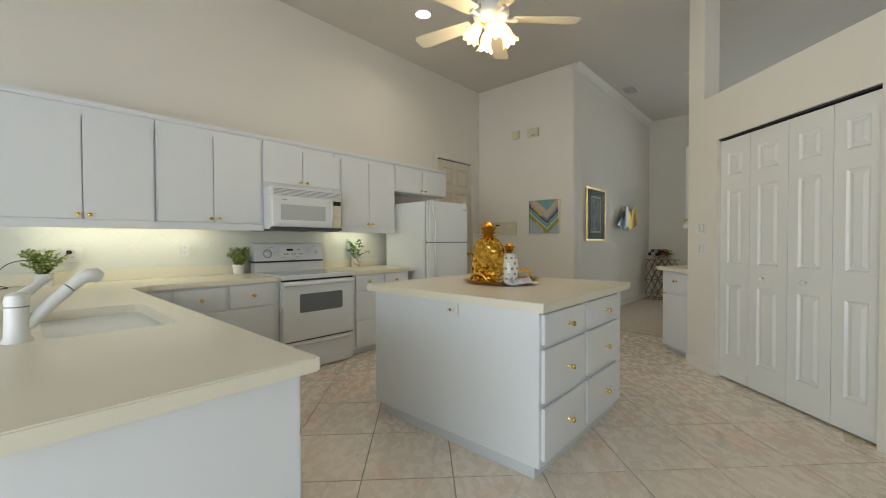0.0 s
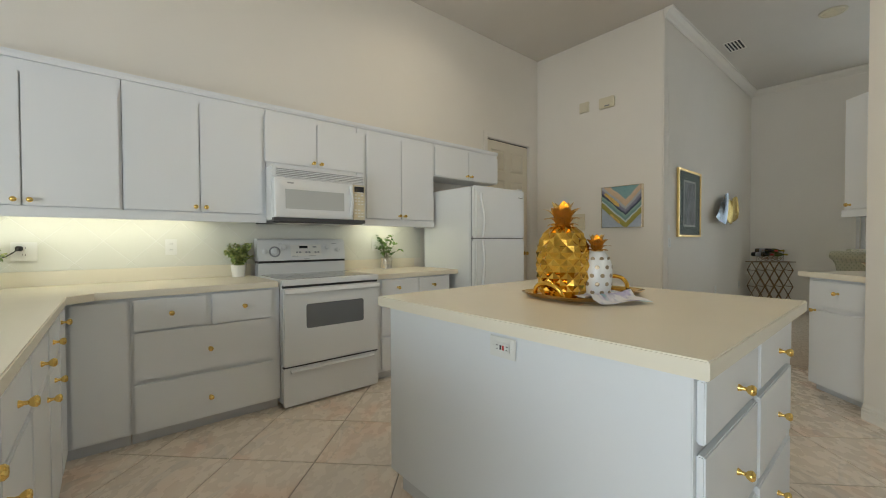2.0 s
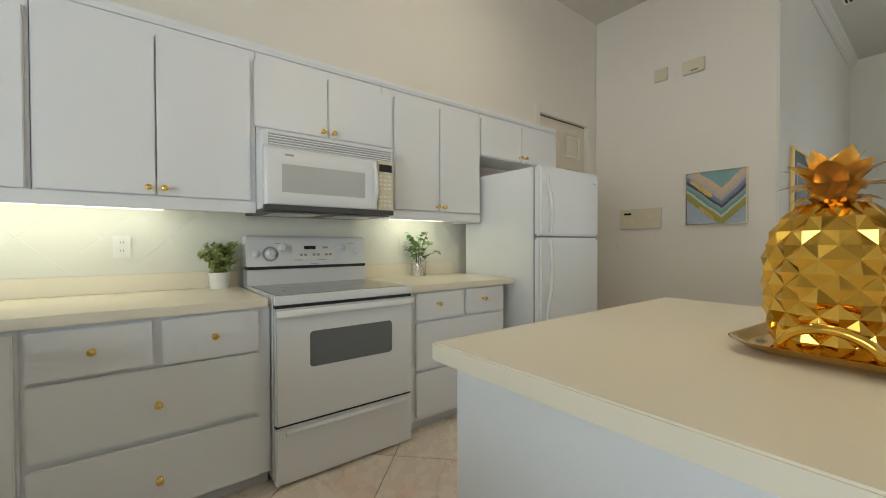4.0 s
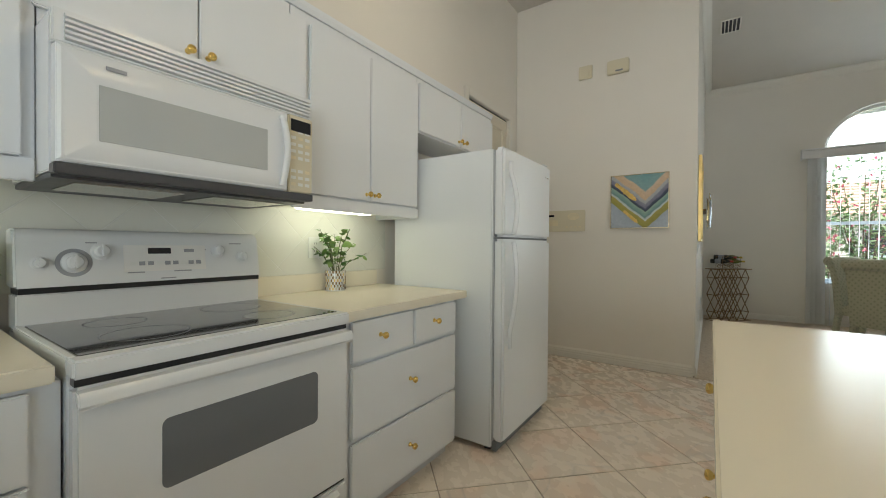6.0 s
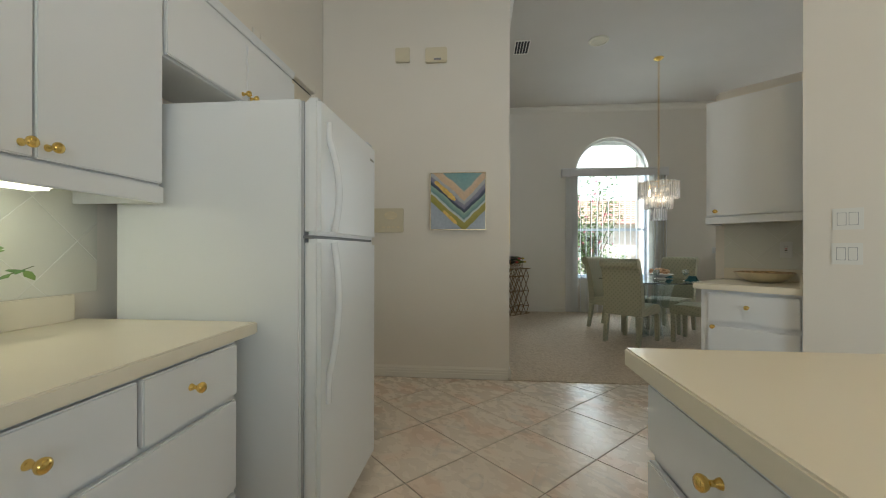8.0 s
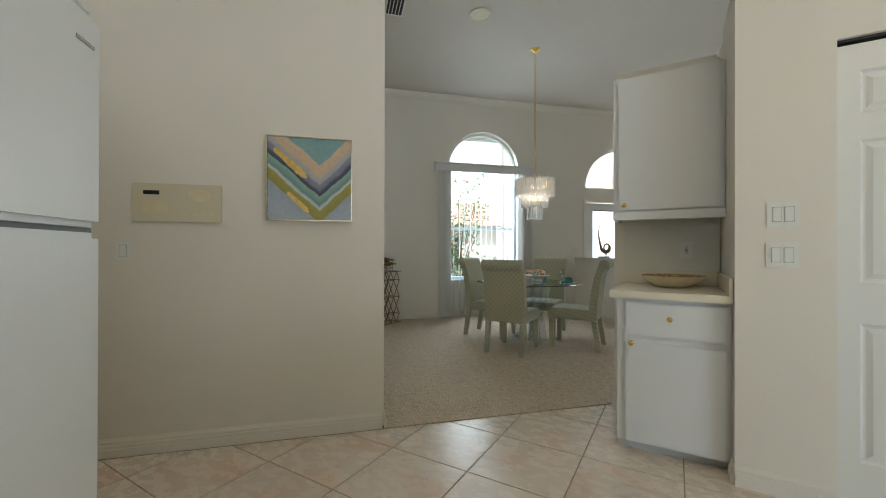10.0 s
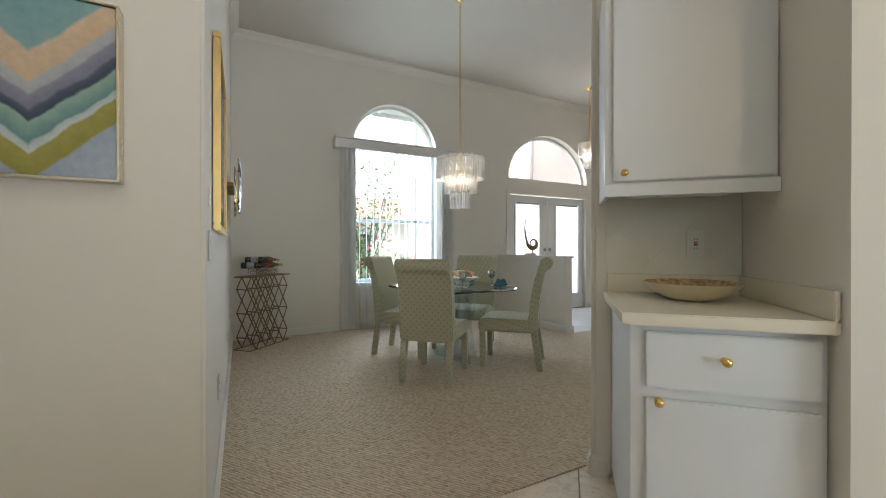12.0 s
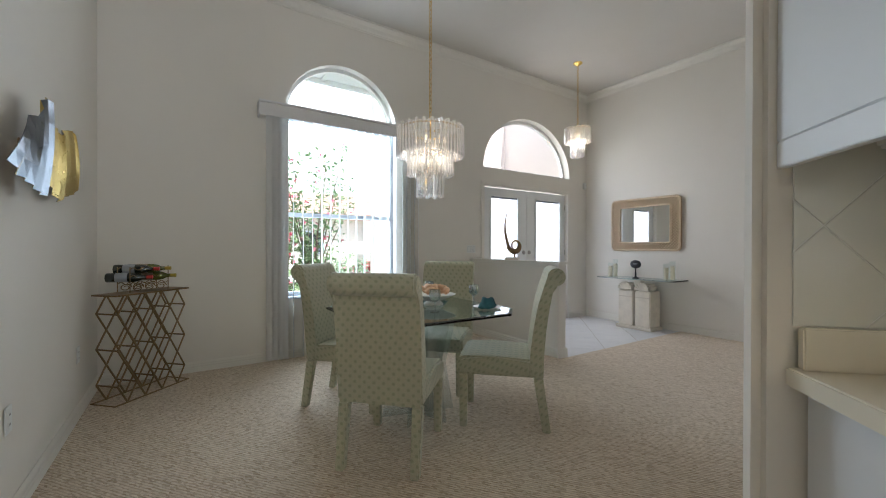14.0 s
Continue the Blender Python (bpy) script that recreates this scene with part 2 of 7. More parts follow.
TILEGREY = tile_mat("grey_marbled_tile", (0.66, 0.66, 0.66), (0.58, 0.58, 0.58), (0.42, 0.42, 0.44), 0.3)


def vane_mat():
    m, nt, b = shader("sheer_vane")
    t, mx = nt.nodes.new("ShaderNodeBsdfTranslucent"), nt.nodes.new("ShaderNodeMixShader")
    b.inputs["Base Color"].default_value = (0.86, 0.86, 0.86, 1)
    n = tex_noise(nt, 90, 3)
    add_bump(nt, b, n.outputs[0], 0.2)
    t.inputs[0].default_value = (0.80, 0.80, 0.80, 1)
    mx.inputs[0].default_value = 0.45
    nt.links.new(b.outputs[0], mx.inputs[1])
    nt.links.new(t.outputs[0], mx.inputs[2])
    nt.links.new(mx.outputs[0], nt.nodes["Material Output"].inputs[0])
    return m


VANE = vane_mat()
WTILE = paint("glazed_wall_tile", (0.78, 0.78, 0.70), 0.25, 0.02, 80, 0.03, coat=0.2)
GROUT = paint("tan_grout", (0.36, 0.29, 0.22), 0.95, 0.12, 120, 0.4, big=6)
WGROUT = paint("white_grout", (0.83, 0.83, 0.78), 0.9, 0.03)


def carpet_mat():
    """Looped wool in narrow rows, mixed beige and brown."""
    m, nt, b = shader("berber_carpet")
    tc = nt.nodes.new("ShaderNodeTexCoord")
    rot = nt.nodes.new("ShaderNodeMapping")
    rot.inputs["Rotation"].default_value = (0, 0, radians(-38))
    nt.links.new(tc.outputs["Object"], rot.inputs[0])
    wob = nt.nodes.new("ShaderNodeTexNoise")
    wob.inputs["Scale"].default_value = 9
    nt.links.new(rot.outputs[0], wob.inputs["Vector"])
    mixv = nt.nodes.new("ShaderNodeMix")
    mixv.data_type = "VECTOR"
    mixv.inputs["Factor"].default_value = 0.012
    nt.links.new(rot.outputs[0], mixv.inputs[4])
    nt.links.new(wob.outputs["Color"], mixv.inputs[5])
    w = nt.nodes.new("ShaderNodeTexWave")
    w.inputs["Scale"].default_value, w.inputs["Distortion"].default_value, w.inputs["Detail"].default_value, w.inputs["Detail Scale"].default_value = 19, 1.6, 2, 5
    nt.links.new(mixv.outputs[1], w.inputs["Vector"])
    st = nt.nodes.new("ShaderNodeMapping")
    st.inputs["Scale"].default_value = (1.0, 0.45, 1.0)
    nt.links.new(rot.outputs[0], st.inputs[0])
    v = nt.nodes.new("ShaderNodeTexVoronoi")
    v.inputs["Scale"].default_value = 105
    nt.links.new(st.outputs[0], v.inputs["Vector"])
    tuft = ramp(nt, v.outputs["Color"], [(0.10, (0.47, 0.36, 0.24)), (0.42, (0.65, 0.53, 0.39)), (0.9, (0.76, 0.65, 0.51))])
    dark = ramp(nt, w.outputs[0], [(0.05, (0.76, 0.74, 0.71)), (0.5, (1, 1, 1))])
    mu = nt.nodes.new("ShaderNodeMix")
    mu.data_type, mu.blend_type = "RGBA", "MULTIPLY"
    mu.inputs["Factor"].default_value = 1
    nt.links.new(tuft, mu.inputs[6])
    nt.links.new(dark, mu.inputs[7])
    nt.links.new(mu.outputs[2], b.inputs["Base Color"])
    b.inputs["Roughness"].default_value = 1.0
    b.inputs["Sheen Weight"].default_value = 0.2
    sm = nt.nodes.new("ShaderNodeMath")
    nt.links.new(w.outputs[0], sm.inputs[0])
    nt.links.new(v.outputs["Distance"], sm.inputs[1])
    add_bump(nt, b, sm.outputs[0], 0.45, 0.005)
    return m


CARPET = carpet_mat()


def fabric_mat():
    """Woven upholstery with small fan motifs in offset rows."""
    m, nt, b = shader("patterned_upholstery")
    tc, sep = nt.nodes.new("ShaderNodeTexCoord"), nt.nodes.new("ShaderNodeSeparateXYZ")
    nt.links.new(tc.outputs["Object"], sep.inputs[0])

    def mth(op, a, c=None):
        k = nt.nodes.new("ShaderNodeMath")
        k.operation = op
        for i, q in enumerate((a, c)):
            if q is None:
                continue
            if isinstance(q, (int, float)):
                k.inputs[i].default_value = q
            else:
                nt.links.new(q, k.inputs[i])
        return k.outputs[0]

    q = mth("ADD", sep.outputs[2], mth("MULTIPLY", sep.outputs[1], 0.6))
    p = mth("ADD", sep.outputs[0], mth("MULTIPLY", sep.outputs[1], 0.9))
    ca = mth("COSINE", mth("MULTIPLY", p, 2 * math.pi / 0.054))
    cb = mth("COSINE", mth("MULTIPLY", q, 2 * math.pi / 0.052))
    f = mth("MULTIPLY", ca, cb)
    col = ramp(nt, f, [(0.25, (0.52, 0.50, 0.355)), (0.55, (0.44, 0.44, 0.305)), (0.8, (0.38, 0.395, 0.27))])
    weave = tex_noise(nt, 420, 2)
    mu = nt.nodes.new("ShaderNodeMix")
    mu.data_type, mu.blend_type = "RGBA", "MULTIPLY"
    mu.inputs["Factor"].default_value = 1
    nt.links.new(col, mu.inputs[6])
    nt.links.new(ramp(nt, weave.outputs[0], [(0.3, (0.82, 0.82, 0.82)), (0.7, (1.08, 1.08, 1.08))]), mu.inputs[7])
    nt.links.new(mu.outputs[2], b.inputs["Base Color"])
    b.inputs["Roughness"].default_value = 0.8
    b.inputs["Sheen Weight"].default_value = 0.3
    add_bump(nt, b, weave.outputs[0], 0.4, 0.002)
    return m


FABRIC = fabric_mat()


# ---------------------------------------------------------------- mesh helpers
def add_box(bm, x0, x1, y0, y1, z0, z1, bev=0.0, seg=2):
    r = bmesh.ops.create_cube(bm, size=1, matrix=Matrix.Translation(((x0 + x1) / 2, (y0 + y1) / 2, (z0 + z1) / 2)) @ Matrix.Diagonal((abs(x1 - x0), abs(y1 - y0), abs(z1 - z0), 1)))
    if bev:
        edges = list({e for v in r["verts"] for e in v.link_edges})
        bmesh.ops.bevel(bm, geom=edges, offset=bev, segments=seg, affect="EDGES", clamp_overlap=True)
    return bm


def box(x0, x1, y0, y1, z0, z1, bev=0.003, seg=2):
    return add_box(bmesh.new(), x0, x1, y0, y1, z0, z1, bev, seg)


def lathe(profile, n=24, bm=None, m=None):
    """A turned shape from (radius, height) pairs about z."""
    bm = bm or bmesh.new()
    m = m or Matrix()
    rings = []
    for r, z in profile:
        if r < 1e-6:
            rings.append([bm.verts.new(m @ Vector((0, 0, z)))])
        else:
            rings.append([bm.verts.new(m @ Vector((r * math.cos(2 * math.pi * k / n), r * math.sin(2 * math.pi * k / n), z))) for k in range(n)])
    for a, c in zip(rings, rings[1:]):
        for k in range(n):
            j = (k + 1) % n
            if len(a) == 1 and len(c) == 1:
                continue
            if len(a) == 1:
                bm.faces.new((a[0], c[j], c[k]))
            elif len(c) == 1:
                bm.faces.new((a[k], a[j], c[0]))
            else:
                bm.faces.new((a[k], a[j], c[j], c[k]))
    return bm


def tube(points, r, n=8, bm=None, closed=False):
    """A rod of radius r along points; r may be a list."""
    bm = bm or bmesh.new()
    pts = [Vector(p) for p in points]
    rad = r if isinstance(r, (list, tuple)) else [r] * len(pts)
    rings, up = [], None
    for i, p in enumerate(pts):
        a = pts[i - 1] if i or closed else p
        c = pts[(i + 1) % len(pts)] if i < len(pts) - 1 or closed else p
        d = (c - a).normalized()
        if up is None:
            up = Vector((0, 0, 1)) if abs(d.z) < 0.9 else Vector((1, 0, 0))
        s = d.cross(up).normalized()
        up = s.cross(d).normalized()
        rings.append([bm.verts.new(p + rad[i] * (math.cos(2 * math.pi * k / n) * s + math.sin(2 * math.pi * k / n) * up)) for k in range(n)])
    pairs = list(zip(rings, rings[1:])) + ([(rings[-1], rings[0])] if closed else [])
    for a, c in pairs:
        for k in range(n):
            bm.faces.new((a[k], a[(k + 1) % n], c[(k + 1) % n], c[k]))
    if not closed:
        bm.faces.new(list(reversed(rings[0])))
        bm.faces.new(rings[-1])
    return bm


def extrude_profile(outline, x0, x1, bm=None, bev=0.0):
    """A closed outline of (y, z) pairs carried from x0 to x1."""
    bm = bm or bmesh.new()
    a = [bm.verts.new((x0, y, z)) for y, z in outline]
    c = [bm.verts.new((x1, y, z)) for y, z in outline]
    n = len(outline)
    fs = [bm.faces.new(list(reversed(a))), bm.faces.new(c)]
    for k in range(n):
        fs.append(bm.faces.new((a[k], a[(k + 1) % n], c[(k + 1) % n], c[k])))
    if bev:
        es = [e for f in fs[:2] for e in f.edges]
        bmesh.ops.bevel(bm, geom=es, offset=bev, segments=2, affect="EDGES", clamp_overlap=True)
    return bm


def to_mesh(name, bm, material, smooth=False):
    bmesh.ops.recalc_face_normals(bm, faces=bm.faces)
    me = bpy.data.meshes.new(name)
    bm.to_mesh(me)
    bm.free()
    me.materials.append(material)
    if smooth:
        for p in me.polygons:
            p.use_smooth = True
        me.set_sharp_from_angle(angle=radians(42))
    return me


def part(name, bm, material, parent, label="", smooth=False, m=None):
    me = bm if isinstance(bm, bpy.types.Mesh) else to_mesh(name, bm, material, smooth)
    ob = new(name, me)
    ob.parent = parent
    if m is not None:
        ob.matrix_basis = m
    if label:
        ob["label"] = label
    return ob


def thing(name, label, category, m=None, group=""):
    ob = new(name)
    ob.empty_display_size = 0.1
    if m is not None:
        ob.matrix_basis = m
    return tagged(ob, label, category, group)


def single(name, bm, material, label, category, m=None, group="", smooth=False, kind=""):
    ob = new(name, to_mesh(name, bm, material, smooth))
    if m is not None:
        ob.matrix_basis = m
    return tagged(ob, label, category, group, kind)


def structure(name, bm, material, label, category, m=None, smooth=False):
    return single(name, bm, material, label, category, m, "", smooth, "structure")


DIAG = pose(0, 0, 0, 0, 0, -45)      # local x runs along the slanted pantry wall, local y into it

# ---------------------------------------------------------------- the large structure
XL, YE, XD, YF, XR, YB, ZC = -4.18, 5.58, -2.447, 9.51, 4.03, -2.6, 3.81

bm = bmesh.new()                                      # kitchen wall behind the range, with the garage door's opening
add_box(bm, XL - 0.15, XL, YB, 4.51, 0, ZC)
add_box(bm, XL - 0.15, XL, 5.38, YE + 0.15, 0, ZC)
add_box(bm, XL - 0.15, XL, 4.51, 5.38, 2.53, ZC)
structure("wall_west", bm, WALL, "warm white painted kitchen wall behind the cabinets", "wall")
structure("wall_picture", box(XL, XD - 0.0, YE, YE + 0.15, 0, ZC, 0.012), WALL, "warm white painted wall that ends in a corner", "wall")
structure("wall_dining", box(XD - 0.15, XD - 0.002, YE + 0.15, YF, 0, ZC, 0), WALL, "white painted side wall of the dining room", "wall")


def arch_over(bm, xc, rx, zs, rz, ztop, y0, y1, n=28):
    """The wall above an arched opening, as slices under a level top."""
    for k in range(n):
        a, c = -math.cos(math.pi * k / n), -math.cos(math.pi * (k + 1) / n)
        za, zc = zs + rz * math.sqrt(max(0, 1 - a * a)), zs + rz * math.sqrt(max(0, 1 - c * c))
        vs = [bm.verts.new((xc + rx * q, y, z)) for y in (y0, y1) for q, z in ((a, za), (c, zc), (c, ztop), (a, ztop))]
        for f in ((0, 1, 2, 3), (7, 6, 5, 4), (0, 4, 5, 1), (3, 2, 6, 7)):
            bm.faces.new([vs[i] for i in f])


WX0, WX1, WZ0, WZS, WR = -0.957, 0.345, 0.652, 2.59, 0.651   # dining window
DX0, DX1, DZ1 = 1.735, 3.525, 2.075                         # front doors
AXC, ARX, AZ0, ARZ = 2.652, 0.93, 2.335, 0.83                # fanlight over them
bm = bmesh.new()
Y0, Y1 = YF, YF + 0.20
add_box(bm, XD - 0.15, WX0, Y0, Y1, 0, ZC)
add_box(bm, WX0, WX1, Y0, Y1, 0, WZ0)
arch_over(bm, (WX0 + WX1) / 2, (WX1 - WX0) / 2, WZS, WR, ZC, Y0, Y1)
add_box(bm, WX1, AXC - ARX, Y0, Y1, 0, ZC)
add_box(bm, AXC - ARX, DX0, Y0, Y1, 0, DZ1)
add_box(bm, AXC - ARX, AXC + ARX, Y0, Y1, DZ1, AZ0)
arch_over(bm, AXC, ARX, AZ0, ARZ, ZC, Y0, Y1)
add_box(bm, AXC + ARX, XR + 0.15, Y0, Y1, DZ1, ZC)
add_box(bm, DX1, XR + 0.15, Y0, Y1, 0, DZ1)
structure("wall_north", bm, WALL, "white painted front wall with an arched window and a fanlight", "wall")
structure("wall_east", box(XR, XR + 0.15, YB, YF, 0, ZC, 0), WALL, "white painted wall of the entry hall", "wall")
bm = bmesh.new()                                      # back wall, glazed opening behind the camera
add_box(bm, XL - 0.15, -3.2, YB - 0.15, YB, 0, ZC)
add_box(bm, 2.0, XR + 0.15, YB - 0.15, YB, 0, ZC)
add_box(bm, -3.2, 2.0, YB - 0.15, YB, 2.5, ZC)
add_box(bm, -3.2, 2.0, YB - 0.15, YB, 0, 0.15)
structure("wall_south", bm, WALL, "plain wall with a wide glazed opening", "wall")

# slanted pantry block, in its own axes
PU0, PV = -3.785, 2.62
OU0, OU1, OZ = -3.415, -2.158, 2.112
bm = bmesh.new()
add_box(bm, PU0, OU0, PV, PV + 0.13, 0, 2.52)
add_box(bm, OU0, OU1, PV, PV + 0.13, OZ, 2.52)
add_box(bm, OU1, -1.55, PV, PV + 0.13, 0, 2.52)
add_box(bm, PU0, -3.575, PV, PV + 0.143, 2.52, ZC)
structure("wall_pantry", bm, WALL, "slanted pantry wall with a plant ledge over the doors", "wall", DIAG)
bm = bmesh.new()
add_box(bm, PU0, PU0 + 0.13, PV + 0.13, 3.335, 0, 2.52)
add_box(bm, PU0, -1.55, 3.335, 3.48, 0, 2.52)
add_box(bm, -1.68, -1.55, PV + 0.13, 3.335, 0, 2.52)
structure("wall_pantry_side", bm, WALL, "side and rear walls of the pantry", "wall", DIAG)
structure("wall_alcove", add_box(bmesh.new(), -4.427, PU0, 3.335, 3.405, 0, 2.46, 0.02, 4), WALL, "low wall behind the buffet alcove with rounded edges", "wall", DIAG)
structure("plant_ledge", box(PU0 + 0.13, -1.55, PV + 0.13, 3.48, 2.45, 2.516, 0), WALL, "flat plant ledge over the pantry", "ledge", DIAG)
structure("wall_living", box(0.75, XR, 2.70, 2.85, 0, ZC, 0), WALL, "plain wall between kitchen and living end", "wall")
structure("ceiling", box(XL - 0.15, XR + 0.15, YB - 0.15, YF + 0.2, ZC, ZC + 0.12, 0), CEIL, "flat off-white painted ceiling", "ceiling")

structure("floor", box(XL - 0.15, XR + 0.15, YB - 0.15, YF + 0.2, -0.14, -0.004, 0), GROUT, "tan grout bed under the floor tiles", "floor")
bm = bmesh.new()
add_box(bm, XD, 1.50, YE - 0.02, YF, -0.003, 0.007)
add_box(bm, 1.50, XR, YE - 0.02, 7.93, -0.003, 0.007)
add_box(bm, 0.2, XR, 3.4, YE - 0.02, -0.003, 0.007)
structure("carpet", bm, CARPET, "beige and brown looped wool carpet", "carpet")
structure("half_wall", add_box(bmesh.new(), 1.50, 1.62, 7.965, YF, 0, 1.0, 0.004), WALL, "white half wall between dining room and entry", "wall")
structure("half_wall_cap", box(1.475, 1.645, 7.94, YF, 1.0, 1.032, 0.008), TRIM, "painted wooden cap on the half wall", "trim")


def moulding(name, outline, length, m, label):
    """A run of trim: outline of (out from the wall, height), carried along local x."""
    return structure(name, extrude_profile([(-o, z) for o, z in outline], 0, length), TRIM, label, "trim", m)


BASEP = [(0, 0), (0.016, 0), (0.016, 0.045), (0.013, 0.049), (0.015, 0.053), (0.015, 0.068), (0.011, 0.072), (0.012, 0.076), (0.011, 0.086), (0.005, 0.096), (0.003, 0.103), (0, 0.103)]
CROWN = [(0.0, -0.104), (0.01, -0.104), (0.011, -0.092), (0.024, -0.08), (0.04, -0.048), (0.068, -0.024), (0.08, -0.018), (0.08, -0.005), (0.092, 0.0), (0.0, 0.0)]
# a run faces local -y
moulding("baseboard_picture", BASEP, XD - XL - 0.01, pose(XL + 0.0, YE, 0), "painted moulded baseboard")
moulding("baseboard_corner", BASEP, YF - YE, pose(XD, YE - 0.017, 0, 0, 0, 90), "painted moulded baseboard")
moulding("baseboard_front", BASEP, DX0 - 0.07 - XD, pose(XD, YF, 0), "painted moulded baseboard")
moulding("baseboard_front_entry", BASEP, XR - DX1 - 0.07, pose(DX1 + 0.07, YF, 0), "painted moulded baseboard")
moulding("baseboard_entry", BASEP, 4.6, pose(XR, YF, 0, 0, 0, -90), "painted moulded baseboard")
moulding("baseboard_half_wall", BASEP, YF - 7.965, pose(1.50, YF, 0, 0, 0, -90), "painted moulded baseboard")
moulding("baseboard_half_wall_end", BASEP, 0.154, pose(1.483, 7.965, 0), "painted moulded baseboard")
moulding("baseboard_pantry", BASEP, OU0 - PU0 - 0.0, DIAG @ pose(PU0, PV, 0), "painted moulded baseboard")
moulding("baseboard_pantry_end", BASEP, 0.115, DIAG @ pose(PU0, PV + 0.12, 0, 0, 0, -90), "painted moulded baseboard")
moulding("baseboard_alcove_end", BASEP, 0.07, DIAG @ pose(-4.427, 3.405, 0, 0, 0, -90), "painted moulded baseboard")
moulding("baseboard_alcove", BASEP, 0.08, DIAG @ pose(-4.427, 3.335, 0), "painted moulded baseboard")
moulding("crown_dining", CROWN, YF - YE, pose(XD, YE, ZC - 0.002, 0, 0, 90), "painted crown moulding")
moulding("crown_front", CROWN, XR - XD, pose(XD, YF, ZC - 0.002), "painted crown moulding")
moulding("crown_entry", CROWN, 4.6, pose(XR, YF, ZC - 0.002, 0, 0, -90), "painted crown moulding")


# ---------------------------------------------------------------- doors and windows
def panel_leaf(w, h, rects, t=0.035):
    """A moulded door leaf, front at y = 0: sunk borders round raised fields."""
    bm = bmesh.new()
    xs = sorted({0, w, *[r[0] for r in rects], *[r[1] for r in rects]})
    zs = sorted({0, h, *[r[2] for r in rects], *[r[3] for r in rects]})
    add_box(bm, 0, w, 0.012, t, 0, h)
    for i in range(len(xs) - 1):
        for j in range(len(zs) - 1):
            cx, cz = (xs[i] + xs[i + 1]) / 2, (zs[j] + zs[j + 1]) / 2
            if not any(r[0] < cx < r[1] and r[2] < cz < r[3] for r in rects):
                q = [bm.verts.new(p) for p in ((xs[i], 0, zs[j]), (xs[i + 1], 0, zs[j]), (xs[i + 1], 0, zs[j + 1]), (xs[i], 0, zs[j + 1]))]
                bm.faces.new(q)
    for x0, x1, z0, z1 in rects:
        loops = []
        for ins, y in ((0, 0), (0.012, 0.011), (0.020, 0.011), (0.042, 0.002)):
            loops.append([bm.verts.new(p) for p in ((x0 + ins, y, z0 + ins), (x1 - ins, y, z0 + ins), (x1 - ins, y, z1 - ins), (x0 + ins, y, z1 - ins))])
        for a, c in zip(loops, loops[1:]):
            for k in range(4):
                bm.faces.new((a[k], a[(k + 1) % 4], c[(k + 1) % 4], c[k]))
        bm.faces.new(loops[-1])
    bmesh.ops.remove_doubles(bm, verts=bm.verts, dist=1e-5)
    # close the rim between front sheet and core
    for x in (0, w):
        bm.faces.new([bm.verts.new(p) for p in ((x, 0, 0), (x, 0.012, 0), (x, 0.012, h), (x, 0, h))])
    for z in (0, h):
        bm.faces.new([bm.verts.new(p) for p in ((0, 0, z), (0, 0.012, z), (w, 0.012, z), (w, 0, z))])
    return bm


DOORW = paint("door_enamel", (0.80, 0.80, 0.77), 0.35, 0.012, 90, 0.03)
DOORBEIGE = paint("cream_door_paint", (0.74, 0.68, 0.55), 0.4, 0.012, 90, 0.03)


def bifold():
    t = thing("bifold_door", "white six-panel bifold pantry doors, closed", "bifold door", DIAG @ pose(OU0, PV, 0))
    t["kind"] = "structure"
    leaves = [0.006, 0.318, 0.652, 0.965, OU1 - OU0 - 0.004]
    for i in range(4):
        a, c = leaves[i] + 0.002, leaves[i + 1] - 0.002
        w = c - a
        l = panel_leaf(w, 2.070, [(0.075, w - 0.075, 0.20, 0.82), (0.075, w - 0.075, 1.00, 1.64), (0.075, w - 0.075, 1.76, 1.95)])
        leaf = part("leaf", l, DOORW, t, m=pose(a, 0.035, 0.018))
        if i in (1, 2):
            k = lathe([(0, -0.001), (0.010, 0), (0.008, 0.012), (0.010, 0.016), (0.019, 0.024), (0.020, 0.031), (0.012, 0.037), (0, 0.038)], 20)
            part("knob", k, DOORW, leaf, "white wooden knob", True, pose(w * (0.40 if i == 1 else 0.45), 0, 0.90, 90))
    # track and sheet carry the darkness of the closed pantry in their colour
    part("track", box(0.0, OU1 - OU0, 0.02, 0.07, OZ - 0.012, OZ - 0.001, 0.001), GAPSHADE, t, "track strip painted dark as the shaded gap over the leaves")
    part("backing", box(0.0, OU1 - OU0, 0.085, 0.10, 0.0, OZ - 0.001, 0), GAPSHADE, t, "near-black sheet painted as the unlit pantry behind the leaves")


bifold()


def casing(parent, x0, x1, z1, w=0.07, t=0.018, mat=TRIM):
    """Three boards round an opening, proud of a wall whose face is y = 0."""
    part("casing_left", box(x0 - w, x0, -t, -0.001, 0.0, z1 + w, 0.004), mat, parent)
    part("casing_right", box(x1, x1 + w, -t, -0.001, 0.0, z1 + w, 0.004), mat, parent)
    part("casing_top", box(x0 + 0.001, x1 - 0.001, -t, -0.001, z1, z1 + w, 0.004), mat, parent)


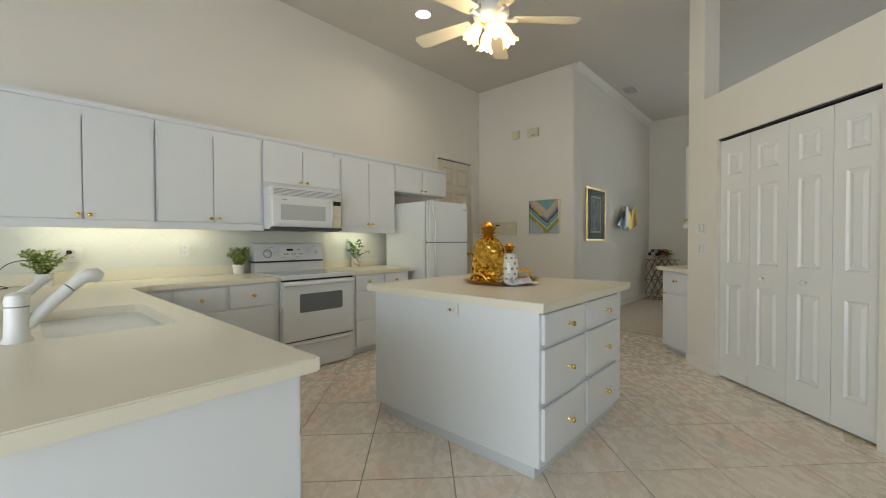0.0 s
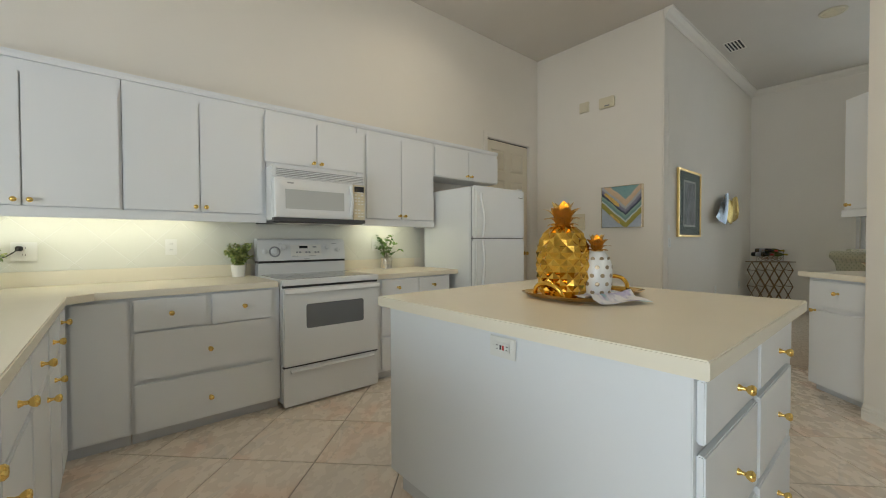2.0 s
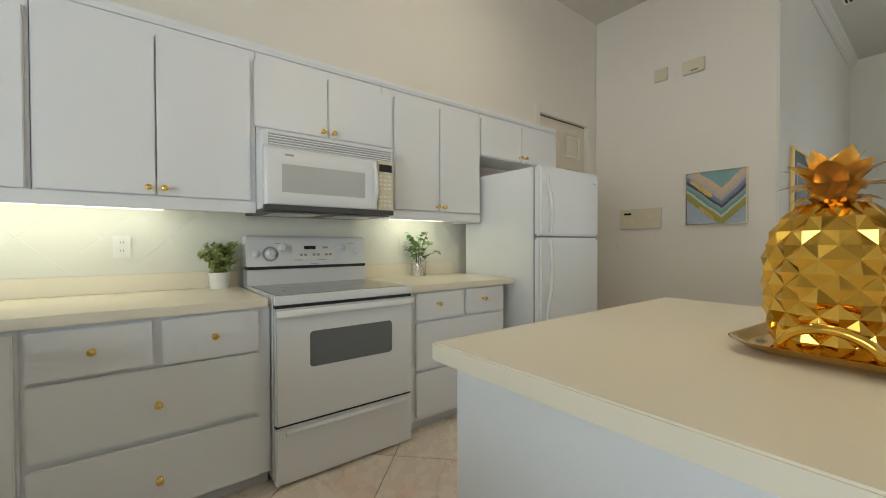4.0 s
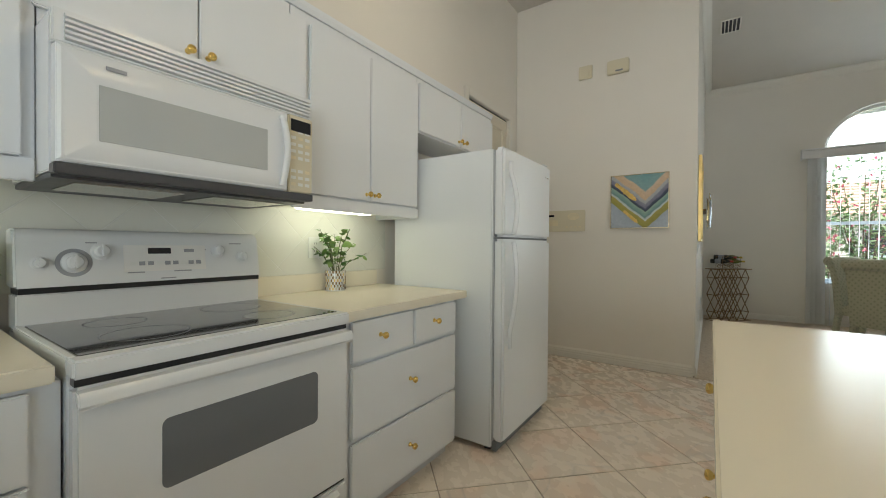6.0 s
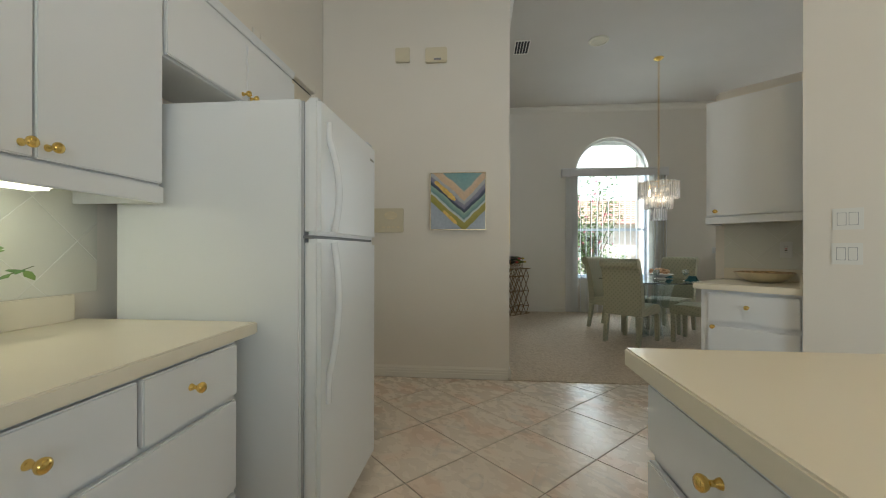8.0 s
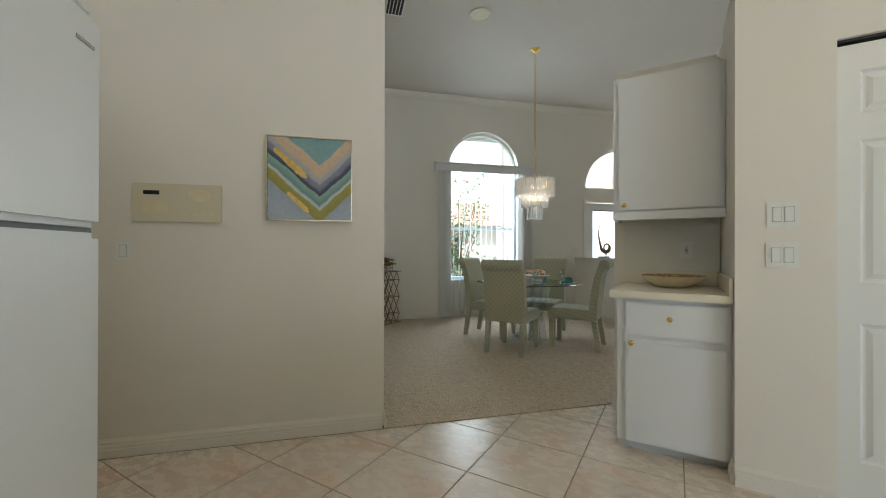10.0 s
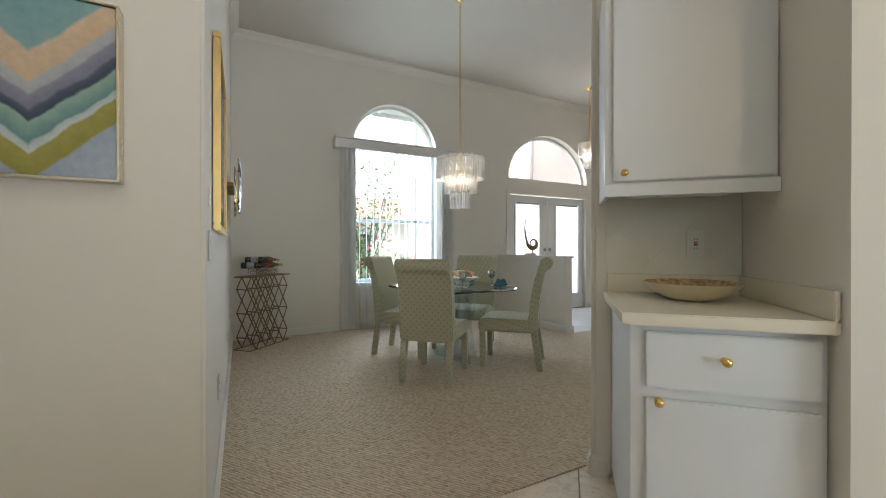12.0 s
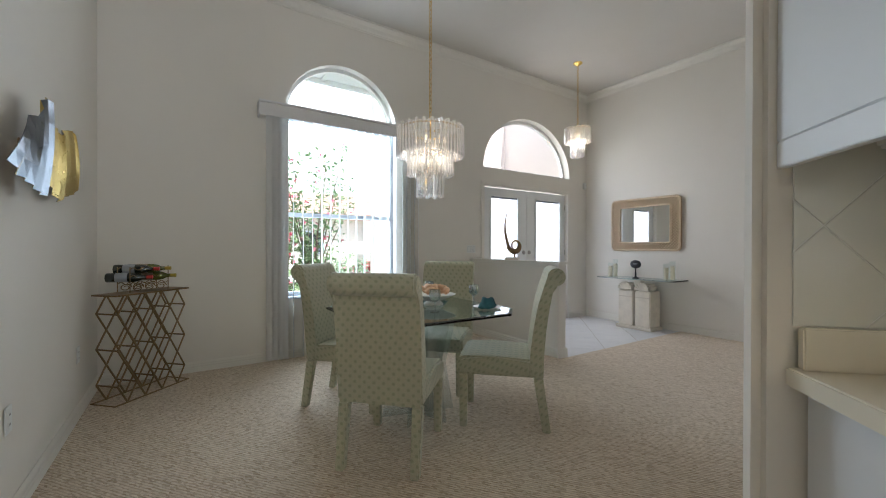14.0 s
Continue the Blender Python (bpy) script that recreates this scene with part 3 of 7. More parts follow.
def garage_door():
    t = thing("door_garage", "cream panelled door in a painted casing, closed", "door", pose(XL, 4.51, 0, 0, 0, 90))
    t["kind"] = "structure"
    w = 0.87
    casing(t, 0, w, 2.53)
    a = (w - 0.30) / 2
    rects = [(0.10, 0.10 + a, z0, z1) for z0, z1 in ((0.25, 1.0), (1.15, 2.0), (2.12, 2.40))] + [(0.20 + a, 0.20 + 2 * a, z0, z1) for z0, z1 in ((0.25, 1.0), (1.15, 2.0), (2.12, 2.40))]
    leaf = part("leaf", panel_leaf(w - 0.01, 2.51, rects), DOORBEIGE, t, "cream painted leaf", m=pose(0.005, 0.022, 0.006))
    # dark strip in place of the shadow line above the leaf
    part("head_gap_shade", box(0.004, w - 0.004, 0.024, 0.05, 2.5175, 2.529, 0), GAPSHADE, t, "dark strip painted as shade in the gap over the leaf")
    part("door_knob", lathe([(0, -0.001), (0.03, 0), (0.03, 0.006), (0.011, 0.012), (0.011, 0.035), (0.026, 0.048), (0.027, 0.062), (0.016, 0.072), (0, 0.074)], 20), BRASS, leaf, "brass knob", True, pose(w - 0.08, 0, 1.0, 90))


garage_door()


def dining_window():
    xc = (WX0 + WX1) / 2
    t = thing("window_dining", "tall arched sash window with pale metal frame", "window", pose(xc, YF + 0.12, 0))
    t["kind"] = "structure"
    hw = (WX1 - WX0) / 2
    f = 0.045
    part("window_frame", add_box(add_box(add_box(add_box(bmesh.new(), -hw, -hw + f, -0.03, 0.04, WZ0, WZS), hw - f, hw, -0.03, 0.04, WZ0, WZS), -hw + f, hw - f, -0.03, 0.04, WZ0, WZ0 + f), -hw + f, hw - f, -0.03, 0.04, WZS - f, WZS + 0.03), WINFRAME, t)
    part("meeting_rail", box(-hw + f, hw - f, -0.035, 0.03, 1.515, 1.56, 0.003), WINFRAME, t)
    bm = bmesh.new()
    n = 32
    for k in range(n):
        a, c = math.pi * k / n, math.pi * (k + 1) / n
        q = []
        for y in (-0.03, 0.04):
            for r in (WR - f, WR):
                q += [bm.verts.new((r * math.cos(a), y, WZS + 0.03 + r * math.sin(a) * (WR - 0.03) / WR)), bm.verts.new((r * math.cos(c), y, WZS + 0.03 + r * math.sin(c) * (WR - 0.03) / WR))]
        for i in ((0, 1, 3, 2), (4, 6, 7, 5), (0, 4, 5, 1), (2, 3, 7, 6)):
            bm.faces.new([q[j] for j in i])
    bmesh.ops.remove_doubles(bm, verts=bm.verts, dist=1e-5)
    part("arch_frame", bm, DOORW, t, "white arched frame", True)
    for z0, z1, y in ((WZ0 + f, 1.52, 0.0), (1.555, WZS - f, 0.012)):
        p = part("pane", box(-hw + f, hw - f, y, y + 0.005, z0, z1, 0), CLEAR, t)
        p.visible_shadow = False
    bm = bmesh.new()
    vs = [bm.verts.new((x, 0, WZS + 0.03 + z)) for x, z in [((WR - f) * math.cos(math.pi * k / 28), (WR - f - 0.03) * math.sin(math.pi * k / 28)) for k in range(29)]]
    face = bm.faces.new(vs)
    ext = bmesh.ops.extrude_face_region(bm, geom=[face])
    bmesh.ops.translate(bm, verts=[v for v in ext["geom"] if isinstance(v, bmesh.types.BMVert)], vec=(0, 0.005, 0))
    p = part("pane", bm, CLEAR, t)
    p.visible_shadow = False
    part("window_sill", box(-hw - 0.03, hw + 0.03, -0.15, -0.03, WZ0 - 0.02, WZ0 + 0.004, 0.005), WINFRAME, t)


dining_window()


def front_doors():
    t = thing("door_front", "pair of white glazed front doors, closed", "double door", pose(DX0, YF, 0))
    t["kind"] = "structure"
    w = DX1 - DX0
    casing(t, 0.0, w, DZ1, 0.06)
    for i in range(2):
        a = 0.004 + i * (w / 2)
        c = a + w / 2 - 0.008
        gl, gr = (0.165, 0.705) if i == 0 else (0.20, 0.765)
        bm = bmesh.new()
        lw = c - a
        add_box(bm, 0, gl, 0.0, 0.045, 0, DZ1 - 0.02)
        add_box(bm, gr, lw, 0.0, 0.045, 0, DZ1 - 0.02)
        add_box(bm, gl, gr, 0.0, 0.045, 0, 0.27)
        add_box(bm, gl, gr, 0.0, 0.045, 1.935, DZ1 - 0.02)
        leaf = part("leaf", bm, DOORW, t, m=pose(a, 0.05, 0.008))
        for q in ((gl - 0.022, gl + 0.006, 0.25, 1.955), (gr - 0.006, gr + 0.022, 0.25, 1.955)):
            part("glazing_bead", box(q[0], q[1], -0.012, -0.001, q[2], q[3], 0.003), DOORW, leaf)
        for q in ((0.25, 0.276), (1.929, 1.955)):
            part("glazing_bead", box(gl + 0.007, gr - 0.007, -0.012, -0.001, q[0], q[1], 0.003), DOORW, leaf)
        p = part("pane", box(gl, gr, 0.018, 0.024, 0.27, 1.935, 0), FROST, leaf)
        p.visible_shadow = False
        part("blind_headrail", box(gl + 0.01, gr - 0.01, 0.004, 0.016, 1.905, 1.93, 0), GASKET, leaf, "grey headrail of the built-in blind")
        kx = lw - 0.055 if i == 0 else 0.055
        part("deadbolt", lathe([(0, -0.001), (0.032, 0), (0.032, 0.006), (0.022, 0.010), (0.020, 0.018), (0, 0.02)], 20), NICKEL, leaf, "dark nickel bolt rose", True, pose(kx, 0, 1.10, 90))
        part("door_knob", lathe([(0, -0.001), (0.03, 0), (0.03, 0.006), (0.011, 0.012), (0.011, 0.035), (0.026, 0.048), (0.027, 0.062), (0.016, 0.072), (0, 0.074)], 20), NICKEL, leaf, "nickel knob", True, pose(kx, 0, 0.95, 90))
        for z in (0.25, 1.05, 1.80):
            part("hinge", box((-0.012 if i == 0 else lw - 0.004), (0.004 if i == 0 else lw + 0.012), -0.008, 0.0, z, z + 0.09, 0.002), NICKEL, leaf)
        part("latch_arm", box(-0.05 if i == 0 else lw - 0.0, 0.0 if i == 0 else lw + 0.05, -0.03, -0.022, 1.84, 1.856, 0.002), NICKEL, leaf)
    part("threshold", box(0, w, 0.03, 0.19, 0.0, 0.012, 0.003), NICKEL, t)
    f = thing("window_fanlight", "half-round fanlight window over the front doors", "window", pose(AXC, YF + 0.13, AZ0))
    f["kind"] = "structure"
    bm = bmesh.new()
    n = 32
    for k in range(n):
        a, c = math.pi * k / n, math.pi * (k + 1) / n
        q = []
        for y in (-0.02, 0.03):
            for d in (0.045, 0):
                q += [bm.verts.new(((ARX - d) * math.cos(s), y, (ARZ - d) * math.sin(s))) for s in (a, c)]
        for i in ((0, 1, 3, 2), (4, 6, 7, 5), (0, 4, 5, 1), (2, 3, 7, 6)):
            bm.faces.new([q[j] for j in i])
    bmesh.ops.remove_doubles(bm, verts=bm.verts, dist=1e-5)
    part("arch_frame", bm, DOORW, f, "", True)
    part("window_sill", box(-ARX, ARX, -0.05, 0.03, 0.001, 0.03, 0.003), DOORW, f)
    bm = bmesh.new()
    face = bm.faces.new([bm.verts.new(((ARX - 0.045) * math.cos(math.pi * k / 28), 0, 0.03 + (ARZ - 0.075) * math.sin(math.pi * k / 28))) for k in range(29)])
    ext = bmesh.ops.extrude_face_region(bm, geom=[face])
    bmesh.ops.translate(bm, verts=[v for v in ext["geom"] if isinstance(v, bmesh.types.BMVert)], vec=(0, 0.005, 0))
    p = part("pane", bm, CLEAR, f)
    p.visible_shadow = False


front_doors()


# opaque copy of the vane material, to brighten the dim stacks at the sides
VINYL = paint("brightened_stack_vane", (0.86, 0.86, 0.85), 0.5, 0.02)


def vertical_blind():
    t = thing("vertical_blind", "white vertical blind drawn open under a valance", "blind", pose(0, YF, 0))
    v = extrude_profile([(-0.14, 2.50), (-0.14, 2.62), (-0.155, 2.625), (-0.155, 2.645), (-0.002, 2.645), (-0.002, 2.625), (-0.125, 2.615), (-0.125, 2.50)], -1.22, 0.63)
    part("valance", v, BLINDS, t, "white moulded valance")
    part("valance_lip", box(-1.225, 0.635, -0.15, -0.1395, 2.495, 2.545, 0.004), BLINDS, t)
    part("valance_end", box(-1.219, -1.205, -0.125, -0.002, 2.50, 2.614, 0), BLINDS, t)
    part("valance_end", box(0.614, 0.628, -0.125, -0.002, 2.50, 2.614, 0), BLINDS, t)
    part("headrail", box(-1.15, 0.6, -0.095, -0.055, 2.53, 2.57, 0.003), BLINDS, t)
    vane = to_mesh("vane", extrude_profile([(-0.0445, 0), (-0.02, 0.0035), (0.0, 0.0045), (0.02, 0.0035), (0.0445, 0), (0.02, 0.0025), (0, 0.0035), (-0.02, 0.0025)], 0.03, 2.53), VANE)
    rot = Matrix(((0, 0, -1, 0), (0, 1, 0, 0), (1, 0, 0, 0), (0, 0, 0, 1)))
    stacked = to_mesh("vane", extrude_profile([(-0.0445, 0), (-0.02, 0.0035), (0.0, 0.0045), (0.02, 0.0035), (0.0445, 0), (0.02, 0.0025), (0, 0.0035), (-0.02, 0.0025)], 0.03, 2.53), VINYL)
    for x, turn in [(-1.12 + 0.052 * k, 28 + 4 * (k % 2)) for k in range(4)] + [(0.40 + 0.055 * k, -30 - 4 * (k % 2)) for k in range(5)]:
        part("vane", stacked, None, t, m=pose(x, -0.075, 0, 0, 0, turn + 2 * math.sin(50 * x)) @ rot)
    for k in range(13):
        x = -0.88 + k * 0.098
        part("vane", vane, None, t, m=pose(x, -0.075, 0, 0, 0, -9 + 2.0 * math.sin(9 * k)) @ rot)


vertical_blind()

# ---------------------------------------------------------------- kitchen: cabinets
KNOB = to_mesh("knob", lathe([(0, -0.0013), (0.01, 0.0), (0.0085, 0.0051), (0.0055, 0.0102), (0.0055, 0.0179), (0.011, 0.023), (0.0145, 0.0294), (0.0145, 0.0346), (0.01, 0.0397), (0, 0.041)], 20), BRASS, True)
TOP = 0.905


def cabinet(name, label, m, w, d, z0, z1, fronts, kick=0.0, mat=CAB, gap=0.02):
    """A cabinet whose front is local y = 0 and faces -y. fronts: (part name, x0, x1, z0, z1, knob x, knob z)."""
    t = thing(name, label, "cabinet", m)
    part("body", box(0, w, 0, d, z0, z1, 0.002), mat, t)
    if kick:
        part("toe_kick", box(0.002, w - 0.002, kick, kick + 0.02, 0.0, z0 - 0.001, 0), CABSHADE, t, "recessed toe kick, cabinet tone darkened for shade")
    for nm, x0, x1, a, c, kx, kz in fronts:
        f = part(nm, box(x0, x1, -gap, -0.001, a, c, 0.004), mat, t)
        if kx is not None:
            part("knob", KNOB, None, f, "brass knob", m=pose(kx, -gap, kz, 90))
    return t


def west(y):
    return pose(-3.512, y, 0, 0, 0, 90)


def west_up(y):
    return pose(-3.85, y, 0, 0, 0, 90)


# base run along the range wall
cabinet("corner_cabinet", "white flat-fronted blind corner base cabinet", west(0.537), 0.3115, 0.64, 0.075, 0.862, [("door", 0.060, 0.300, 0.085, 0.845, None, None)], 0.055)
cabinet("drawer_cabinet", "white base cabinet with four drawers and brass knobs", west(0.849), 0.822, 0.64, 0.075, 0.862, [
    ("drawer_front", 0.014, 0.373, 0.668, 0.846, 0.192, 0.760), ("drawer_front", 0.404, 0.771, 0.662, 0.850, 0.590, 0.760),
    ("drawer_front", 0.013, 0.771, 0.380, 0.655, 0.391, 0.512), ("drawer_front", 0.012, 0.769, 0.080, 0.356, 0.391, 0.206)], 0.055)
cabinet("drawer_cabinet", "white base cabinet with four drawers beside the fridge", west(2.446), 0.822, 0.64, 0.075, 0.862, [
    ("drawer_front", 0.052, 0.435, 0.690, 0.854, 0.211, 0.783), ("drawer_front", 0.448, 0.806, 0.690, 0.854, 0.601, 0.783),
    ("drawer_front", 0.052, 0.804, 0.385, 0.674, 0.412, 0.540), ("drawer_front", 0.052, 0.804, 0.10, 0.370, 0.412, 0.230)], 0.055)

# peninsula, fronts towards the island
NORTH = pose(-1.036, 0.566, 0, 0, 0, 180)
cabinet("sink_cabinet", "white peninsula base cabinet with drawers, doors and brass knobs", NORTH, 2.44, 0.63, 0.075, 0.862, [
    ("drawer_front", 0.03, 0.42, 0.69, 0.846, 0.225, 0.768), ("door", 0.03, 0.42, 0.085, 0.672, 0.375, 0.60),
    ("drawer_front", 0.46, 0.86, 0.69, 0.846, 0.66, 0.768), ("drawer_front", 0.875, 1.275, 0.69, 0.846, 1.075, 0.768),
    ("door", 0.46, 0.86, 0.085, 0.672, 0.82, 0.60), ("door", 0.875, 1.275, 0.085, 0.672, 0.915, 0.60),
    ("drawer_front", 1.31, 1.70, 0.69, 0.846, 1.505, 0.768), ("door", 1.31, 1.70, 0.085, 0.672, 1.655, 0.60),
    ("drawer_front", 1.74, 2.12, 0.69, 0.846, 1.865, 0.772), ("door", 1.74, 2.12, 0.085, 0.672, 1.90, 0.607),
    ("door", 2.15, 2.42, 0.085, 0.846, 2.205, 0.80)], 0.055)

# wall cabinets
cabinet("wall_cabinet", "white two-door wall cabinet with brass knobs", west_up(-0.035), 0.868, 0.325, 1.385, 2.20, [
    ("door", 0.012, 0.432, 1.388, 2.128, 0.405, 1.418), ("door", 0.438, 0.855, 1.388, 2.128, 0.468, 1.418)])
cabinet("wall_cabinet", "white two-door wall cabinet with brass knobs", west_up(0.836), 0.852, 0.325, 1.385, 2.20, [
    ("door", 0.008, 0.412, 1.390, 2.142, 0.385, 1.422), ("door", 0.418, 0.825, 1.390, 2.142, 0.446, 1.422)])
cabinet("wall_cabinet", "short white two-door wall cabinet over the microwave", west_up(1.692), 0.768, 0.325, 1.752, 2.20, [
    ("door", -0.012, 0.395, 1.796, 2.148, 0.362, 1.822), ("door", 0.401, 0.842, 1.796, 2.148, 0.428, 1.822)])
cabinet("wall_cabinet", "white two-door wall cabinet beside the fridge", west_up(2.464), 0.880, 0.325, 1.385, 2.20, [
    ("door", 0.090, 0.467, 1.393, 2.152, 0.440, 1.425), ("door", 0.473, 0.872, 1.393, 2.152, 0.500, 1.425)])
cabinet("wall_cabinet", "short white two-door wall cabinet over the fridge", west_up(3.348), 0.985, 0.325, 1.862, 2.20, [
    ("door", 0.006, 0.487, 1.868, 2.165, 0.458, 1.90), ("door", 0.493, 0.978, 1.868, 2.165, 0.522, 1.90)])
structure("cabinet_crown", extrude_profile([(0, 2.201), (-0.008, 2.201), (-0.016, 2.22), (-0.016, 2.24), (0.325, 2.24), (0.325, 2.201)], -0.035, 4.36 - 0.027), CAB, "white moulded top board of the wall cabinets", "trim", pose(-3.85, 0, 0, 0, 0, 90))
for y0, y1 in ((-0.035, 1.686), (2.468, 3.344)):
    structure("light_rail", box(y0, y1, -0.018, 0.006, 1.325, 1.384, 0.003), CAB, "white light rail under the wall cabinets", "trim", pose(-3.85, 0, 0, 0, 0, 90))
structure("light_rail_end", box(3.325, 3.343, 0.007, 0.325, 1.325, 1.384, 0.002), CAB, "white light rail under the wall cabinets", "trim", pose(-3.85, 0, 0, 0, 0, 90))
for y0, y1, pw in ((0.15, 1.30, 0.25), (2.62, 3.12, 0.16)):
    t = thing("under_cabinet_light", "lit slim fluorescent light under the wall cabinet", "lamp", pose(-3.98, y0, 1.336, 0, 0, 90))
    part("housing", box(0, y1 - y0, 0.0, 0.09, 0.030, 0.048, 0.003), ENAMEL, t)
    part("tube", box(0.01, y1 - y0 - 0.01, 0.006, 0.084, 0.0, 0.0295, 0.008), TUBE, t, "glowing tube")
    area_lamp("under_cabinet_lamp", look((-4.03, (y0 + y1) / 2, 1.331), (-4.04, (y0 + y1) / 2, 0.0)) @ pose(0, 0, 0, 0, 0, 0), y1 - y0, 0.05, pw, (1.0, 0.95, 0.66))


def counter(name, label, outline, z0=0.864, z1=TOP, mat=SOLID, m=None, hole=None):
    """A slab with an eased edge from a plan outline; hole: a second outline cut right through."""
    bm = bmesh.new()
    top = [bm.verts.new((x, y, z1)) for x, y in outline]
    if hole:
        inner = [bm.verts.new((x, y, z1)) for x, y in hole]
        es = [bm.edges.new((l[k], l[(k + 1) % len(l)])) for l in (top, inner) for k in range(len(l))]
        bmesh.ops.triangle_fill(bm, use_beauty=True, edges=es)
        fs = list(bm.faces)
    else:
        fs = [bm.faces.new(top)]
    ext = bmesh.ops.extrude_face_region(bm, geom=fs)
    bmesh.ops.translate(bm, verts=[v for v in ext["geom"] if isinstance(v, bmesh.types.BMVert)], vec=(0, 0, z0 - z1))
    bmesh.ops.recalc_face_normals(bm, faces=bm.faces)
    rim = [e for e in bm.edges if abs(e.verts[0].co.z - e.verts[1].co.z) < 1e-6 and len(e.link_faces) == 2 and abs(e.link_faces[0].normal.z) + abs(e.link_faces[1].normal.z) < 1.5]
    bmesh.ops.bevel(bm, geom=rim, offset=0.004, segments=2, affect="EDGES", clamp_overlap=True)
    return single(name, bm, mat, label, "countertop", m, "", False)


SX0, SX1, SY0, SY1 = -2.52, -1.80, 0.112, 0.478


def round_rect(x0, x1, y0, y1, r, n=6):
    pts = []
    for cx, cy, a0 in ((x1 - r, y1 - r, 0), (x0 + r, y1 - r, 90), (x0 + r, y0 + r, 180), (x1 - r, y0 + r, 270)):
        pts += [(cx + r * math.cos(radians(a0 + 90 * k / n)), cy + r * math.sin(radians(a0 + 90 * k / n))) for k in range(n + 1)]
    return pts


counter("countertop", "cream solid-surface worktop turning the corner to the peninsula",
        [(XL + 0.002, -0.10), (-0.988, -0.10), (-0.988, 0.598), (-3.37, 0.598), (-3.478, 0.70), (-3.478, 1.655), (XL + 0.002, 1.655)], hole=round_rect(SX0, SX1, SY0, SY1, 0.07))
counter("countertop", "short cream solid-surface worktop between range and fridge", [(XL + 0.002, 2.445), (-3.478, 2.445), (-3.49, 3.362), (XL + 0.002, 3.362)])
for y0, y1 in ((-0.098, 1.653), (2.447, 3.318)):
    structure("backsplash_lip", box(XL + 0.009, XL + 0.030, y0, y1, TOP + 0.0005, 1.0, 0.004), SOLID, "cream solid-surface upstand", "trim")


def sink():
    t = thing("sink", "cream moulded undermount sink basin", "sink", pose((SX0 + SX1) / 2, (SY0 + SY1) / 2, 0))
    w, d = (SX1 - SX0) / 2, (SY1 - SY0) / 2
    bm = bmesh.new()
    loops = []
    for ins, z, r in ((0.0, 0.868, 0.07), (0.004, 0.80, 0.07), (0.02, 0.72, 0.08), (0.06, 0.70, 0.06)):
        loops.append([bm.verts.new((x, y, z)) for x, y in round_rect(-w + ins, w - ins, -d + ins, d - ins, r)])
    for a, c in zip(loops, loops[1:]):
        for k in range(len(a)):
            bm.faces.new((a[k], a[(k + 1) % len(a)], c[(k + 1) % len(a)], c[k]))
    bm.faces.new(loops[-1])
    part("basin", bm, SOLID, t, "", True)
    part("drain", lathe([(0, 0.7005), (0.045, 0.7005), (0.045, 0.704), (0.03, 0.704), (0.028, 0.702), (0, 0.702)], 24), CHROME, t, "steel drain", True)


sink()


def faucet():
    t = thing("faucet", "white single-lever tap with a pull-out spout", "faucet", pose(-1.84, 0.052, TOP))
    body = part("body", lathe([(0, 0.0), (0.036, 0.0), (0.036, 0.008), (0.031, 0.014), (0.028, 0.105), (0.028, 0.109)], 24), WHITECER, t, "", True)
    part("seam", lathe([(0.0, 0.1092), (0.0285, 0.1092), (0.0285, 0.112), (0.0, 0.112)], 24), GASKET, t)
    part("cap", lathe([(0.0, 0.1125), (0.028, 0.1125), (0.030, 0.126), (0.026, 0.146), (0.011, 0.155), (0, 0.156)], 24), WHITECER, t, "", True)
    part("lever", tube([(0, 0, 0.135), (-0.02, 0.025, 0.155), (-0.045, 0.05, 0.175), (-0.075, 0.08, 0.192)], [0.018, 0.015, 0.012, 0.009], 12), WHITECER, t, "", True)
    part("spout", tube([(0.0, 0.02, 0.045), (-0.005, 0.05, 0.082), (-0.012, 0.085, 0.120), (-0.02, 0.12, 0.155)], [0.018, 0.019, 0.019, 0.019], 14), WHITECER, t, "", True)
    part("spray_head", tube([(-0.021, 0.122, 0.157), (-0.03, 0.150, 0.184), (-0.034, 0.168, 0.194), (-0.04, 0.192, 0.194), (-0.044, 0.206, 0.187)], [0.019, 0.021, 0.024, 0.025, 0.018], 14), WHITECER, t, "", True)


faucet()


